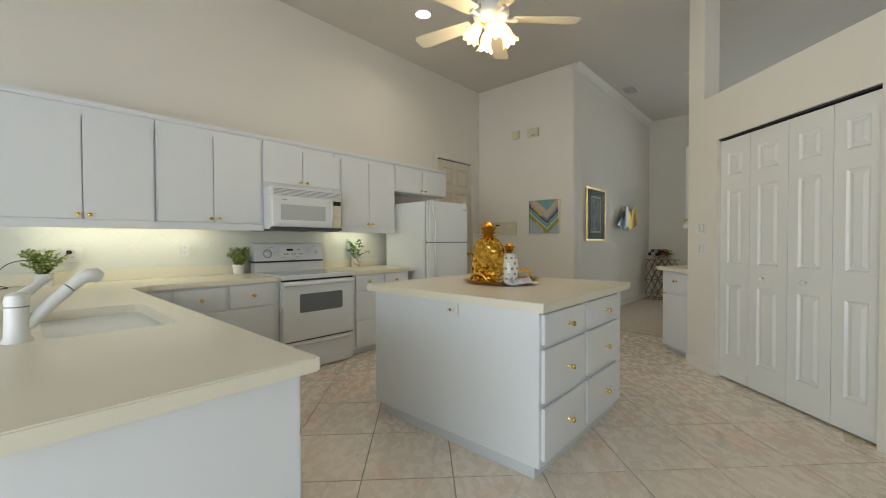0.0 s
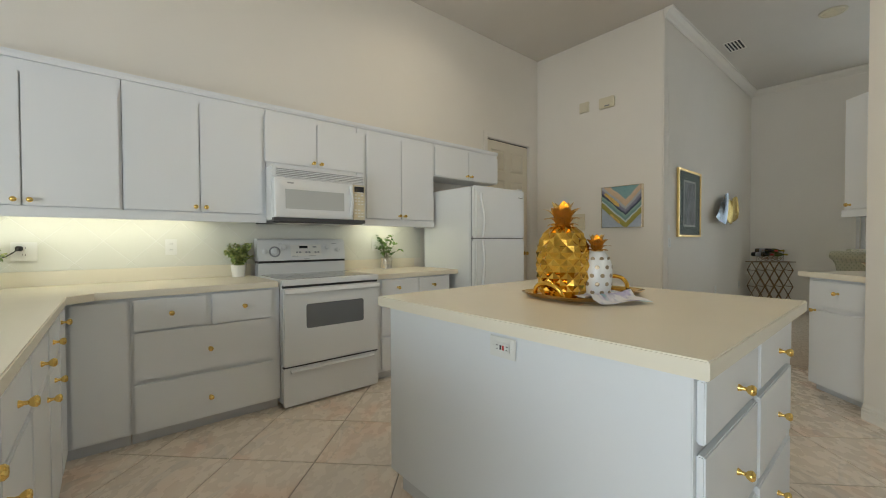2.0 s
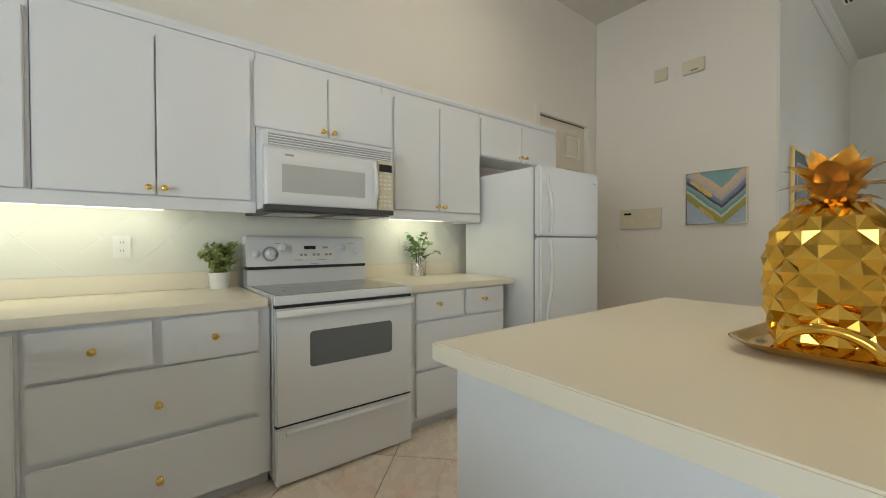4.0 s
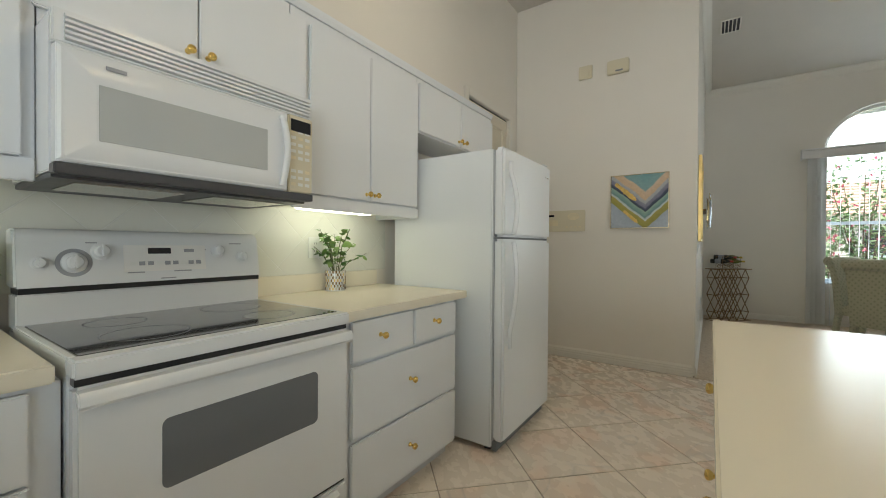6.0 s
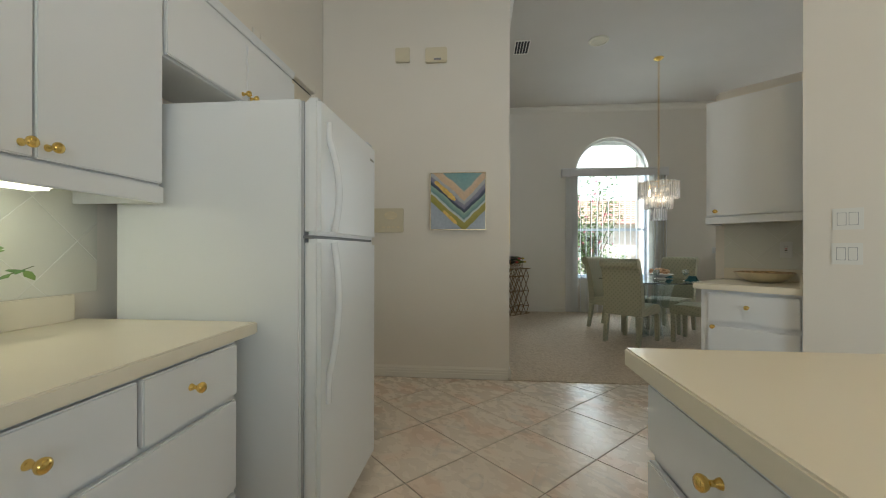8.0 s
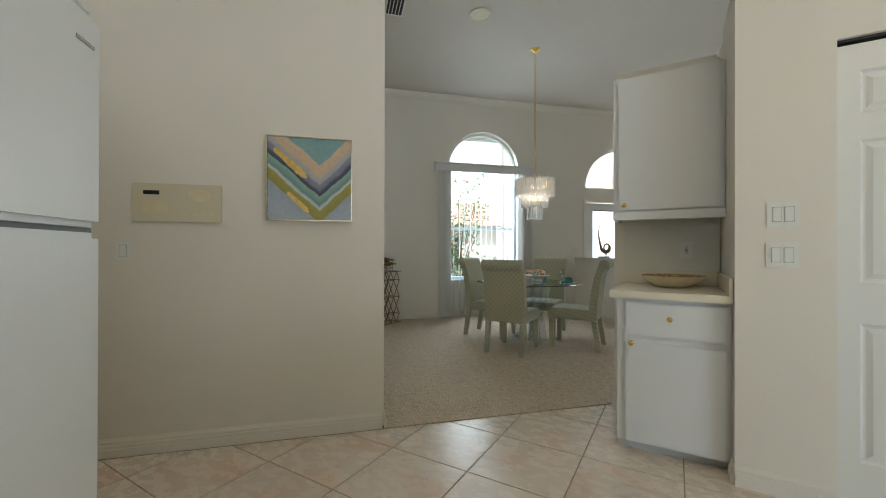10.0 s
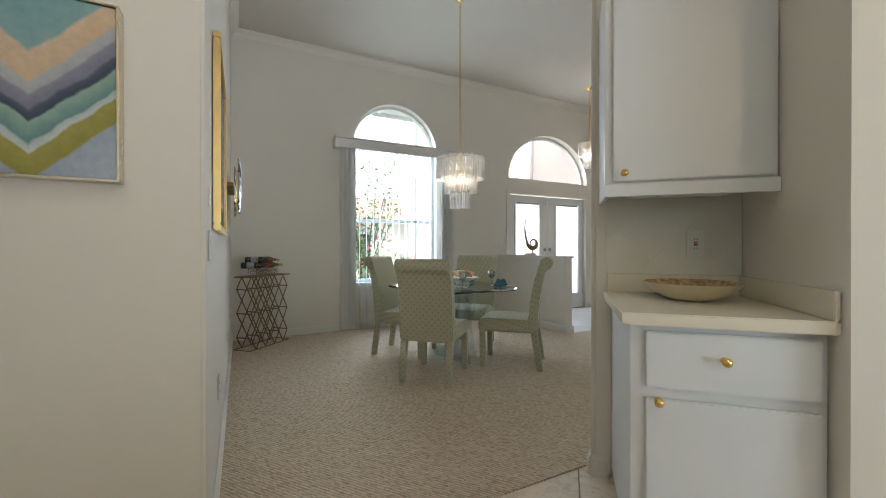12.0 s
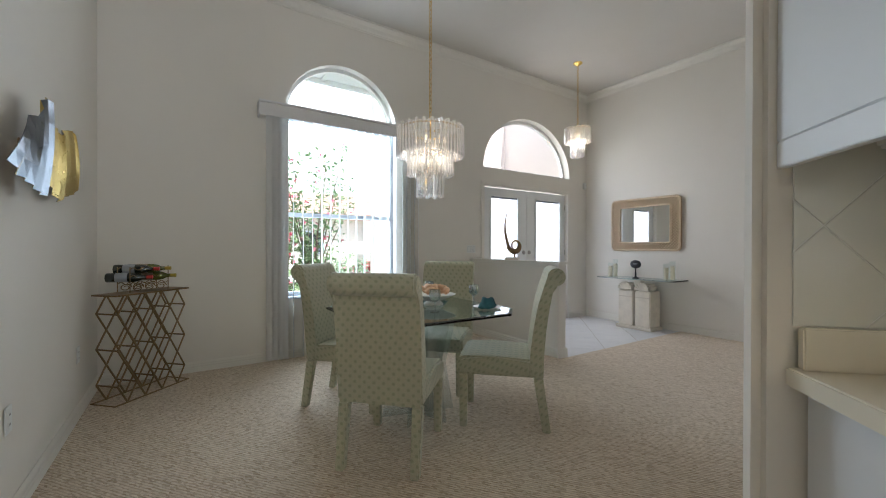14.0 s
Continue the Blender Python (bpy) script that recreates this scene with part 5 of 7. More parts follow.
def wall_devices():
    t = thing("intercom", "beige wall intercom panel with speaker grille", "intercom", pose(-3.63, YE, 1.427))
    part("body", box(-0.225, 0.225, -0.03, -0.001, -0.11, 0.11, 0.006), BEIGE, t)
    part("display", box(-0.17, -0.09, -0.032, -0.029, 0.045, 0.068, 0.001), DISPLAY, t, "black display window")
    part("keypad", box(-0.175, -0.05, -0.032, -0.029, -0.05, 0.01, 0.001), CREAM, t)
    part("speaker_grille", lathe([(0, 0.001), (0.058, 0.001), (0.06, -0.001), (0, -0.001)], 28), CREAM, t, m=pose(0.11, -0.031, 0.045, 90) @ Matrix.Diagonal((1, 0.62, 1, 1)))
    for i in range(5):
        part("slot", box(0.065, 0.155, -0.0335, -0.0315, 0.025 + i * 0.010, 0.028 + i * 0.010, 0), BEIGE, t)
    for i in range(4):
        part("button", box(0.03 + i * 0.045, 0.055 + i * 0.045, -0.033, -0.029, -0.07, -0.055, 0.001), CREAM, t)
    t = thing("chime", "ivory round-grilled door chime high on the wall", "chime", pose(-3.415, YE, 2.935))
    part("body", box(-0.066, 0.066, -0.03, -0.001, -0.066, 0.066, 0.006), BEIGE, t)
    part("grille", lathe([(0.030, 0), (0.045, 0.002), (0.045, 0.005), (0.030, 0.006), (0.0, 0.004)], 24), BEIGE, t, "", True, pose(0, -0.0305, 0, 90))
    t = thing("alarm_detector", "ivory alarm box high on the wall", "alarm", pose(-3.105, YE, 2.918))
    part("body", box(-0.098, 0.098, -0.045, -0.001, -0.066, 0.066, 0.008), BEIGE, t)
    part("sounder_slot", box(-0.02, 0.045, -0.047, -0.044, -0.052, -0.036, 0.001), GASKET, t, "grey slot")
    t = thing("alarm_sensor", "small ivory sensor near the entry corner", "sensor", pose(XR - 0.075, YF, 2.25))
    part("body", box(-0.035, 0.035, -0.04, -0.001, -0.055, 0.055, 0.008), PLATE, t)
    part("lens", box(-0.02, 0.02, -0.043, -0.0395, -0.03, 0.0, 0.002), WHITECER, t)


wall_devices()


# ---------------------------------------------------------------- ceiling fixtures
def ceiling_fan():
    t = thing("ceiling_fan", "white ceiling fan with four lit tulip shades", "ceiling fan", pose(-1.77, 2.52, 0))
    part("canopy", lathe([(0, ZC - 0.001), (0.07, ZC - 0.001), (0.068, ZC - 0.03), (0.03, ZC - 0.07), (0, ZC - 0.07)], 28), WHITECER, t, "", True)
    part("downrod", lathe([(0.013, 3.05), (0.013, ZC - 0.06)], 14), WHITECER, t, "", True)
    part("motor_housing", lathe([(0, 3.06), (0.05, 3.06), (0.075, 3.03), (0.12, 3.01), (0.135, 2.97), (0.135, 2.92), (0.115, 2.89), (0.07, 2.875), (0.0, 2.875)], 32), WHITECER, t, "", True)
    for i in range(14):
        a = 2 * math.pi * i / 14
        part("vent_rib", box(-0.004, 0.004, 0.133, 0.139, 2.925, 2.965, 0.001), BRASS if i % 7 == 0 else WHITECER, t, m=pose(0, 0, 0, 0, 0, math.degrees(a)))
    part("light_hub", lathe([(0, 2.875), (0.04, 2.875), (0.05, 2.86), (0.045, 2.80), (0.03, 2.785), (0, 2.78)], 24), WHITECER, t, "", True)
    for k in range(5):
        m = pose(0, 0, 2.905, 0, 0, 72 * k - 27)
        b = part("blade_iron", tube([(0.10, 0, 0), (0.15, 0, -0.012), (0.20, 0, -0.005)], [0.018, 0.012, 0.02], 8), WHITECER, t, "", True, m)
        bm = bmesh.new()
        o = [(0.17, -0.045), (0.20, -0.055), (0.60, -0.074), (0.66, -0.068), (0.68, -0.045), (0.68, 0.045), (0.66, 0.068), (0.60, 0.074), (0.20, 0.055), (0.17, 0.045)]
        f = bm.faces.new([bm.verts.new((x, y, 0.0)) for x, y in o])
        ext = bmesh.ops.extrude_face_region(bm, geom=[f])
        bmesh.ops.translate(bm, verts=[v for v in ext["geom"] if isinstance(v, bmesh.types.BMVert)], vec=(0, 0, 0.007))
        bmesh.ops.rotate(bm, verts=bm.verts, cent=(0, 0, 0), matrix=Matrix.Rotation(radians(11), 3, "X"))
        part("blade", bm, CREAMBLADE, t, "cream white blade", m=m)
    for k in range(4):
        a = 45 + 90 * k + 8
        m = pose(0, 0, 0, 0, 0, a)
        part("lamp_arm", tube([(0.03, 0, 2.84), (0.07, 0, 2.865), (0.095, 0, 2.855)], 0.011, 8), BRASS, t, "brass lamp arm", True, m)
        s = m @ pose(0.095, 0, 2.858, 0, 152, 0)
        bm = bmesh.new()
        n = 32
        prof = [(0.020, 0.0), (0.036, 0.02), (0.044, 0.05), (0.042, 0.08), (0.052, 0.115), (0.066, 0.135)]
        rings = []
        for j, (r, z) in enumerate(prof):
            w = (j / 5) ** 2 * 0.10
            rings.append([bm.verts.new((r * (1 + w * math.cos(8 * q)) * math.cos(q), r * (1 + w * math.cos(8 * q)) * math.sin(q), z + w * 0.08 * math.cos(8 * q))) for q in [2 * math.pi * i / n for i in range(n)]])
        for x, y in zip(rings, rings[1:]):
            for i in range(n):
                bm.faces.new((x[i], x[(i + 1) % n], y[(i + 1) % n], y[i]))
        sh = part("shade", bm, FROSTGLOW, t, "lit scalloped frosted glass shade", True, s)
    part("pull_chain", tube([(0.0, 0, 2.785), (0.0, 0.0, 2.66)], 0.0018, 6), BRASS, t)
    part("pull_bob", lathe([(0, 2.64), (0.009, 2.645), (0.011, 2.66), (0.004, 2.675), (0, 2.676)], 14), WHITECER, t, "", True)


CREAMBLADE = paint("cream_blade", (0.78, 0.70, 0.54), 0.4, 0.04, 120, 0.05)
ceiling_fan()
point_lamp("fan_lamp", -1.77, 2.52, 2.62, 6.5, (1.0, 0.80, 0.52), 0.10)


def recessed(name, x, y, lit):
    t = thing(name, "white recessed ceiling light, lit" if lit else "round cream ceiling speaker grille", "ceiling light" if lit else "speaker", pose(x, y, ZC))
    if lit:
        part("trim_ring", lathe([(0.085, -0.001), (0.10, -0.001), (0.10, -0.008), (0.086, -0.012), (0.078, -0.001)], 32), WHITECER, t, "", True)
        part("lens", lathe([(0, -0.003), (0.078, -0.003), (0.078, -0.006), (0, -0.006)], 32), glow("recessed_lens", (1.0, 0.93, 0.80), 3), t, "glowing lens")
    else:
        part("ring", lathe([(0.105, -0.001), (0.125, -0.001), (0.123, -0.012), (0.105, -0.014), (0.100, -0.001)], 36), BEIGE, t, "", True)
        part("grille", lathe([(0, -0.009), (0.10, -0.009), (0.10, -0.001), (0, -0.001)], 36), CREAM, t, "perforated grille")
        for i in range(9):
            part("slat", box(-0.09, 0.09, -0.08 + i * 0.02 - 0.003, -0.08 + i * 0.02 + 0.003, -0.012, -0.0085, 0), BEIGE, t, m=Matrix.Diagonal((math.sqrt(max(0.05, 1 - ((i - 4) / 4.6) ** 2)), 1, 1, 1)))


recessed("recessed_light", -3.21, 3.24, True)
area_lamp("recessed_lamp", pose(-3.21, 3.24, ZC - 0.012), 0.14, 0.14, 2.3, (1.0, 0.84, 0.62), 150)
recessed("ceiling_speaker", -1.223, 7.158, False)


def ceiling_vent():
    t = thing("ceiling_vent", "white louvred ceiling air vent with dark gaps", "vent", pose(-2.172, 7.235, ZC))
    # black sheet between the slats stands for the depth of the duct
    part("backing", box(-0.085, 0.085, -0.16, 0.16, -0.004, -0.001, 0), GAPSHADE, t, "near-black sheet painted as the unlit duct")
    for x0, x1, y0, y1 in ((-0.10, 0.10, -0.175, -0.16), (-0.10, 0.10, 0.16, 0.175), (-0.10, -0.085, -0.16, 0.16), (0.085, 0.10, -0.16, 0.16)):
        part("rim", box(x0, x1, y0, y1, -0.012, -0.001, 0.002), TRIM, t)
    for i in range(4):
        part("slat", extrude_profile([(-0.003, -0.004), (0.0, -0.004), (0.009, -0.014), (0.006, -0.015)], -0.16, 0.16), TRIM, t, m=pose(-0.055 + i * 0.037, 0, 0, 0, 0, 90))


ceiling_vent()


def chain(t, z0, z1, mat):
    link = to_mesh("chain_link", tube([(0.011 * math.cos(q), 0, 0.019 * math.sin(q)) for q in [2 * math.pi * k / 12 for k in range(12)]], 0.0028, 6, closed=True), mat, True)
    z, i = z1, 0
    while z > z0:
        part("chain_link", link, None, t, m=pose(0, 0, z - 0.016, 0, 0, 90 * (i % 2) + 20))
        z -= 0.031
        i += 1


def chandelier(name, label, x, y, ztop, tiers, lamp):
    """Tiers of hanging crystal bars round brass rings: (radius, top, length, count)."""
    t = thing(name, label, "chandelier", pose(x, y, 0))
    part("canopy", lathe([(0, ZC - 0.001), (0.065, ZC - 0.001), (0.062, ZC - 0.012), (0.03, ZC - 0.03), (0.008, ZC - 0.045), (0, ZC - 0.045)], 28), BRASS, t, "brass canopy", True)
    chain(t, ztop + 0.02, ZC - 0.045, BRASS)
    part("stem", lathe([(0, ztop + 0.035), (0.012, ztop + 0.03), (0.008, ztop - 0.02), (0.012, ztop - 0.08), (0, ztop - 0.081)], 14), BRASS, t, "", True)
    for i, (r, zt, ln, n) in enumerate(tiers):
        bar = to_mesh("crystal_bar", lathe([(0, 0.006), (0.011, 0.005), (0.0135, 0.0), (0.0135, -ln + 0.003), (0.012, -ln), (0, -ln)], 6), CRYSTAL)
        ring = part("ring", tube([(r * math.cos(q), r * math.sin(q), zt - 0.006) for q in [2 * math.pi * k / 40 for k in range(40)]], 0.005, 8, closed=True), BRASS, t, "brass ring", True)
        for q in (0, 60, 120):
            part("spoke", box(-r, r, -0.004, 0.004, zt - 0.009, zt - 0.004, 0), BRASS, t, m=pose(0, 0, 0, 0, 0, q + 30 * i))
        for k in range(n):
            a = 2 * math.pi * k / n
            part("crystal_bar", bar, None, t, m=pose((r + 0.012) * math.cos(a), (r + 0.012) * math.sin(a), zt + 0.014 * (k % 2), 1.0 * math.sin(7 * k), 1.0 * math.cos(5 * k), math.degrees(a)))
        if i < len(tiers) - 1:
            nb = 4 if i == 0 else 3
            for k in range(nb):
                a = 2 * math.pi * (k + 0.5) / nb
                part("bulb", lathe([(0, 0), (0.010, 0), (0.012, 0.02), (0.019, 0.045), (0.014, 0.075), (0, 0.10)], 14), BULB, t, "glowing candle bulb", True, pose(r * 0.5 * math.cos(a), r * 0.5 * math.sin(a), zt - 0.16))
    point_lamp(name + "_lamp", x, y, ztop - 0.18, lamp, (1.0, 0.88, 0.70), 0.11)


chandelier("chandelier", "three-tier crystal bar chandelier on a brass chain, lit", -0.265, 7.70, 2.09, [(0.232, 2.08, 0.215, 52), (0.155, 1.94, 0.215, 36), (0.080, 1.80, 0.235, 20)], 1.3)
chandelier("pendant_chandelier", "small two-tier crystal bar pendant in the entry, lit", 2.84, 8.77, 2.88, [(0.160, 2.87, 0.20, 36), (0.075, 2.74, 0.27, 18)], 2.2)


# ---------------------------------------------------------------- pictures and wall art
def abstract_mat():
    """Brushed bands in nested chevrons."""
    m, nt, b = shader("abstract_canvas_paint")
    tc, sep = nt.nodes.new("ShaderNodeTexCoord"), nt.nodes.new("ShaderNodeSeparateXYZ")
    nt.links.new(tc.outputs["Object"], sep.inputs[0])

    def mth(op, a, c=None):
        k = nt.nodes.new("ShaderNodeMath")
        k.operation = op
        for i, q in enumerate((a, c)):
            if q is None:
                continue
            if isinstance(q, (int, float)):
                k.inputs[i].default_value = q
            else:
                nt.links.new(q, k.inputs[i])
        return k.outputs[0]

    n1 = tex_noise(nt, 7, 5, stretch=(1, 1, 1))
    fine = tex_noise(nt, 26, 6, stretch=(1, 1, 1))
    left = mth("LESS_THAN", sep.outputs[0], 0.055)
    dx = mth("SUBTRACT", sep.outputs[0], 0.055)
    run = mth("ADD", mth("MULTIPLY", mth("MULTIPLY", dx, -0.88), left), mth("MULTIPLY", mth("MULTIPLY", dx, 1.0), mth("SUBTRACT", 1, left)))
    lev = mth("SUBTRACT", sep.outputs[2], run)
    lev = mth("ADD", lev, mth("MULTIPLY", mth("SUBTRACT", n1.outputs[0], 0.5), 0.045))
    lev = mth("ADD", lev, mth("MULTIPLY", mth("SUBTRACT", fine.outputs[0], 0.5), 0.012))
    f = mth("DIVIDE", mth("ADD", lev, 0.55), 0.80)
    r = nt.nodes.new("ShaderNodeValToRGB")
    r.color_ramp.interpolation = "LINEAR"
    stops = [(0.0, (0.34, 0.40, 0.46)), (0.18, (0.43, 0.49, 0.56)), (0.345, (0.38, 0.44, 0.52)), (0.357, (0.31, 0.29, 0.05)), (0.438, (0.38, 0.34, 0.08)), (0.448, (0.58, 0.64, 0.62)), (0.468, (0.50, 0.58, 0.56)), (0.480, (0.15, 0.28, 0.28)), (0.515, (0.22, 0.36, 0.32)), (0.546, (0.30, 0.44, 0.36)),
             (0.556, (0.04, 0.06, 0.10)), (0.585, (0.07, 0.09, 0.14)), (0.597, (0.20, 0.20, 0.28)), (0.640, (0.26, 0.26, 0.33)), (0.652, (0.42, 0.44, 0.47)), (0.688, (0.46, 0.47, 0.48)), (0.70, (0.64, 0.47, 0.30)), (0.785, (0.66, 0.50, 0.35)), (0.80, (0.24, 0.40, 0.40)), (1.0, (0.18, 0.36, 0.38))]
    e = r.color_ramp.elements
    e[0].position, e[0].color = stops[0][0], (*stops[0][1], 1)
    e[1].position, e[1].color = 1.0, (*stops[-1][1], 1)
    for p, c in stops[1:-1]:
        e.new(p).color = (*c, 1)
    nt.links.new(f, r.inputs[0])
    streak = tex_noise(nt, 40, 5)
    mu = nt.nodes.new("ShaderNodeMix")
    mu.data_type, mu.blend_type = "RGBA", "MULTIPLY"
    mu.inputs["Factor"].default_value = 1
    nt.links.new(r.outputs[0], mu.inputs[6])
    nt.links.new(ramp(nt, streak.outputs[0], [(0.3, (0.88, 0.88, 0.9)), (0.7, (1.06, 1.05, 1.04))]), mu.inputs[7])
    nt.links.new(mu.outputs[2], b.inputs["Base Color"])
    b.inputs["Roughness"].default_value = 0.45
    add_bump(nt, b, fine.outputs[0], 0.5, 0.003)
    return m


def ragged_stroke(l, hw, n=18):
    """A thin dab of metal leaf with frayed edges, centred on the origin, proud of the canvas."""
    rng = random.Random(int(l * 1000))
    edge = [(-l / 2 + l * k / n, (hw + rng.uniform(-0.3, 0.2) * hw) * min(1, 0.45 + 4 * min(k, n - k) / n)) for k in range(n + 1)]
    bm = bmesh.new()
    rows = [[bm.verts.new((x, y, z)) for x, z in [(x, w) for x, w in edge] + [(x, -w * 0.9) for x, w in reversed(edge)]] for y in (-0.0525, -0.0495)]
    bm.faces.new(rows[0])
    m = len(rows[0])
    for k in range(m):
        bm.faces.new((rows[0][k], rows[0][(k + 1) % m], rows[1][(k + 1) % m], rows[1][k]))
    return bm


def chevron_picture():
    w, h = 0.50, 0.512
    t = thing("painting", "abstract chevron painting in teal, gold and slate, thin silver frame", "painting", pose(-2.906, YE, 1.594))
    part("canvas", box(-w / 2 + 0.008, w / 2 - 0.008, -0.050, -0.004, -h / 2 + 0.008, h / 2 - 0.008, 0.002), abstract_mat(), t, "brushed acrylic canvas")
    for x0, x1, z0, z1 in ((-w / 2, w / 2, h / 2 - 0.006, h / 2), (-w / 2, w / 2, -h / 2, -h / 2 + 0.006), (-w / 2, -w / 2 + 0.006, -h / 2 + 0.0062, h / 2 - 0.0062), (w / 2 - 0.006, w / 2, -h / 2 + 0.0062, h / 2 - 0.0062)):
        part("frame_edge", box(x0, x1, -0.058, -0.001, z0, z1, 0.001), CHAMPAGNE, t, "thin champagne metal edge")
    leafm = paint("gold_foil_stroke", (0.72, 0.50, 0.16), 0.3, 0.2, 60, 0.4, metal=0.8, big=30)
    for x, z, l, a, hw in ((-0.115, 0.092, 0.25, 43, 0.022), (-0.070, -0.145, 0.17, 44, 0.016)):
        part("gold_stroke", ragged_stroke(l, hw), leafm, t, "gold foil stroke", m=pose(x, 0, z, 0, a, 0))


chevron_picture()


def framed_print():
    w, h = 0.80, 0.84
    t = thing("framed_print", "framed grey print with wide green mat and gold frame", "picture", pose(XD, 6.38, 1.642, 0, 0, 90))
    f = 0.028
    for x0, x1, z0, z1 in ((-w / 2, w / 2, h / 2 - f, h / 2), (-w / 2, w / 2, -h / 2, -h / 2 + f), (-w / 2, -w / 2 + f, -h / 2 + f + 0.0002, h / 2 - f - 0.0002), (w / 2 - f, w / 2, -h / 2 + f + 0.0002, h / 2 - f - 0.0002)):
        part("frame_rail", box(x0, x1, -0.030, -0.002, z0, z1, 0.004), GOLDLEAF, t, "gold frame rail")
    part("mat_board", box(-w / 2 + f, w / 2 - f, -0.016, -0.003, -h / 2 + f, h / 2 - f, 0), paint("green_mat_board", (0.10, 0.14, 0.13), 0.7, 0.04), t, "dark green mat board")
    part("inner_mat", box(-w / 2 + 0.19, w / 2 - 0.19, -0.0185, -0.0163, -h / 2 + 0.13, h / 2 - 0.13, 0), paint("pale_mat", (0.55, 0.55, 0.52), 0.7, 0.04), t)
    part("print", box(-w / 2 + 0.215, w / 2 - 0.215, -0.0205, -0.0187, -h / 2 + 0.155, h / 2 - 0.155, 0), paint("grey_print", (0.20, 0.21, 0.23), 0.6, 0.6, 80, 0.05, big=7), t, "mottled grey print")
    p = part("glazing", box(-w / 2 + f, w / 2 - f, -0.026, -0.023, -h / 2 + f, h / 2 - f, 0), pane_glass("picture_glass", (0.96, 0.97, 0.97), 0.08), t)


framed_print()


def metal_fan_art():
    t = thing("wall_sculpture", "folded metal fan wall sculpture in silver and gold", "wall art", pose(XD, 7.83, 1.64, 0, 0, 90))
    steel, gilt = paint("grey_steel", (0.20, 0.22, 0.25), 0.2, 0.08, 200, 0.05, metal=1.0, big=6), paint("dull_gilt", (0.46, 0.33, 0.11), 0.26, 0.08, 200, 0.05, metal=1.0, big=6)
    # two pleated fans; each fold line runs from its top to its foot
    left = [((-0.39, 0.09), (-0.63, -0.14)), ((-0.33, 0.105), (-0.54, -0.18)), ((-0.275, 0.11), (-0.45, -0.19)), ((-0.235, 0.20), (-0.35, -0.21)), ((-0.16, 0.235), (-0.26, -0.225)), ((-0.05, 0.225), (-0.15, -0.22))]
    right = [((-0.03, 0.19), (-0.13, -0.11)), ((0.07, 0.16), (-0.05, -0.14)), ((0.16, 0.155), (0.07, -0.19)), ((0.21, 0.13), (0.17, -0.22)), ((0.27, 0.185), (0.28, -0.18)), ((0.37, 0.21), (0.40, -0.16)), ((0.49, 0.235), (0.52, -0.135)), ((0.53, 0.20), (0.62, -0.08))]
    for folds, out in ((left, 0.03), (right, 0.0)):
        mids = [tuple(tuple((p + q) / 2 for p, q in zip(u, v)) for u, v in zip(a, b)) for a, b in zip(folds, folds[1:])]
        folds = [f for pair in zip(folds, mids) for f in pair] + [folds[-1]]
        for i, (a, b) in enumerate(zip(folds, folds[1:])):
            bm = bmesh.new()
            ring = []
            for s in (0.0, 0.003):
                row = []
                for k, f in ((i, a), (i + 1, b)):
                    d = -0.055 - out - 0.016 * (k % 2)
                    row.append([bm.verts.new((f[0][0] + (f[1][0] - f[0][0]) * q, d - 0.012 * math.sin(math.pi * q) + s, f[0][1] + (f[1][1] - f[0][1]) * q)) for q in (0, 0.25, 0.5, 0.75, 1)])
                for q in range(4):
                    bm.faces.new((row[0][q], row[1][q], row[1][q + 1], row[0][q + 1]))
                ring.append(row[0] + row[1][::-1])
            for k in range(10):
                bm.faces.new((ring[0][k], ring[0][(k + 1) % 10], ring[1][(k + 1) % 10], ring[1][k]))
            gold = (i + (out > 0)) % 2 == 0
            part("blade", bm, gilt if gold else steel, t, "gold blade" if gold else "silver blade")
    part("mount_bar", box(-0.20, 0.45, -0.052, -0.002, 0.0, 0.03, 0.003), BRONZE, t)


metal_fan_art()


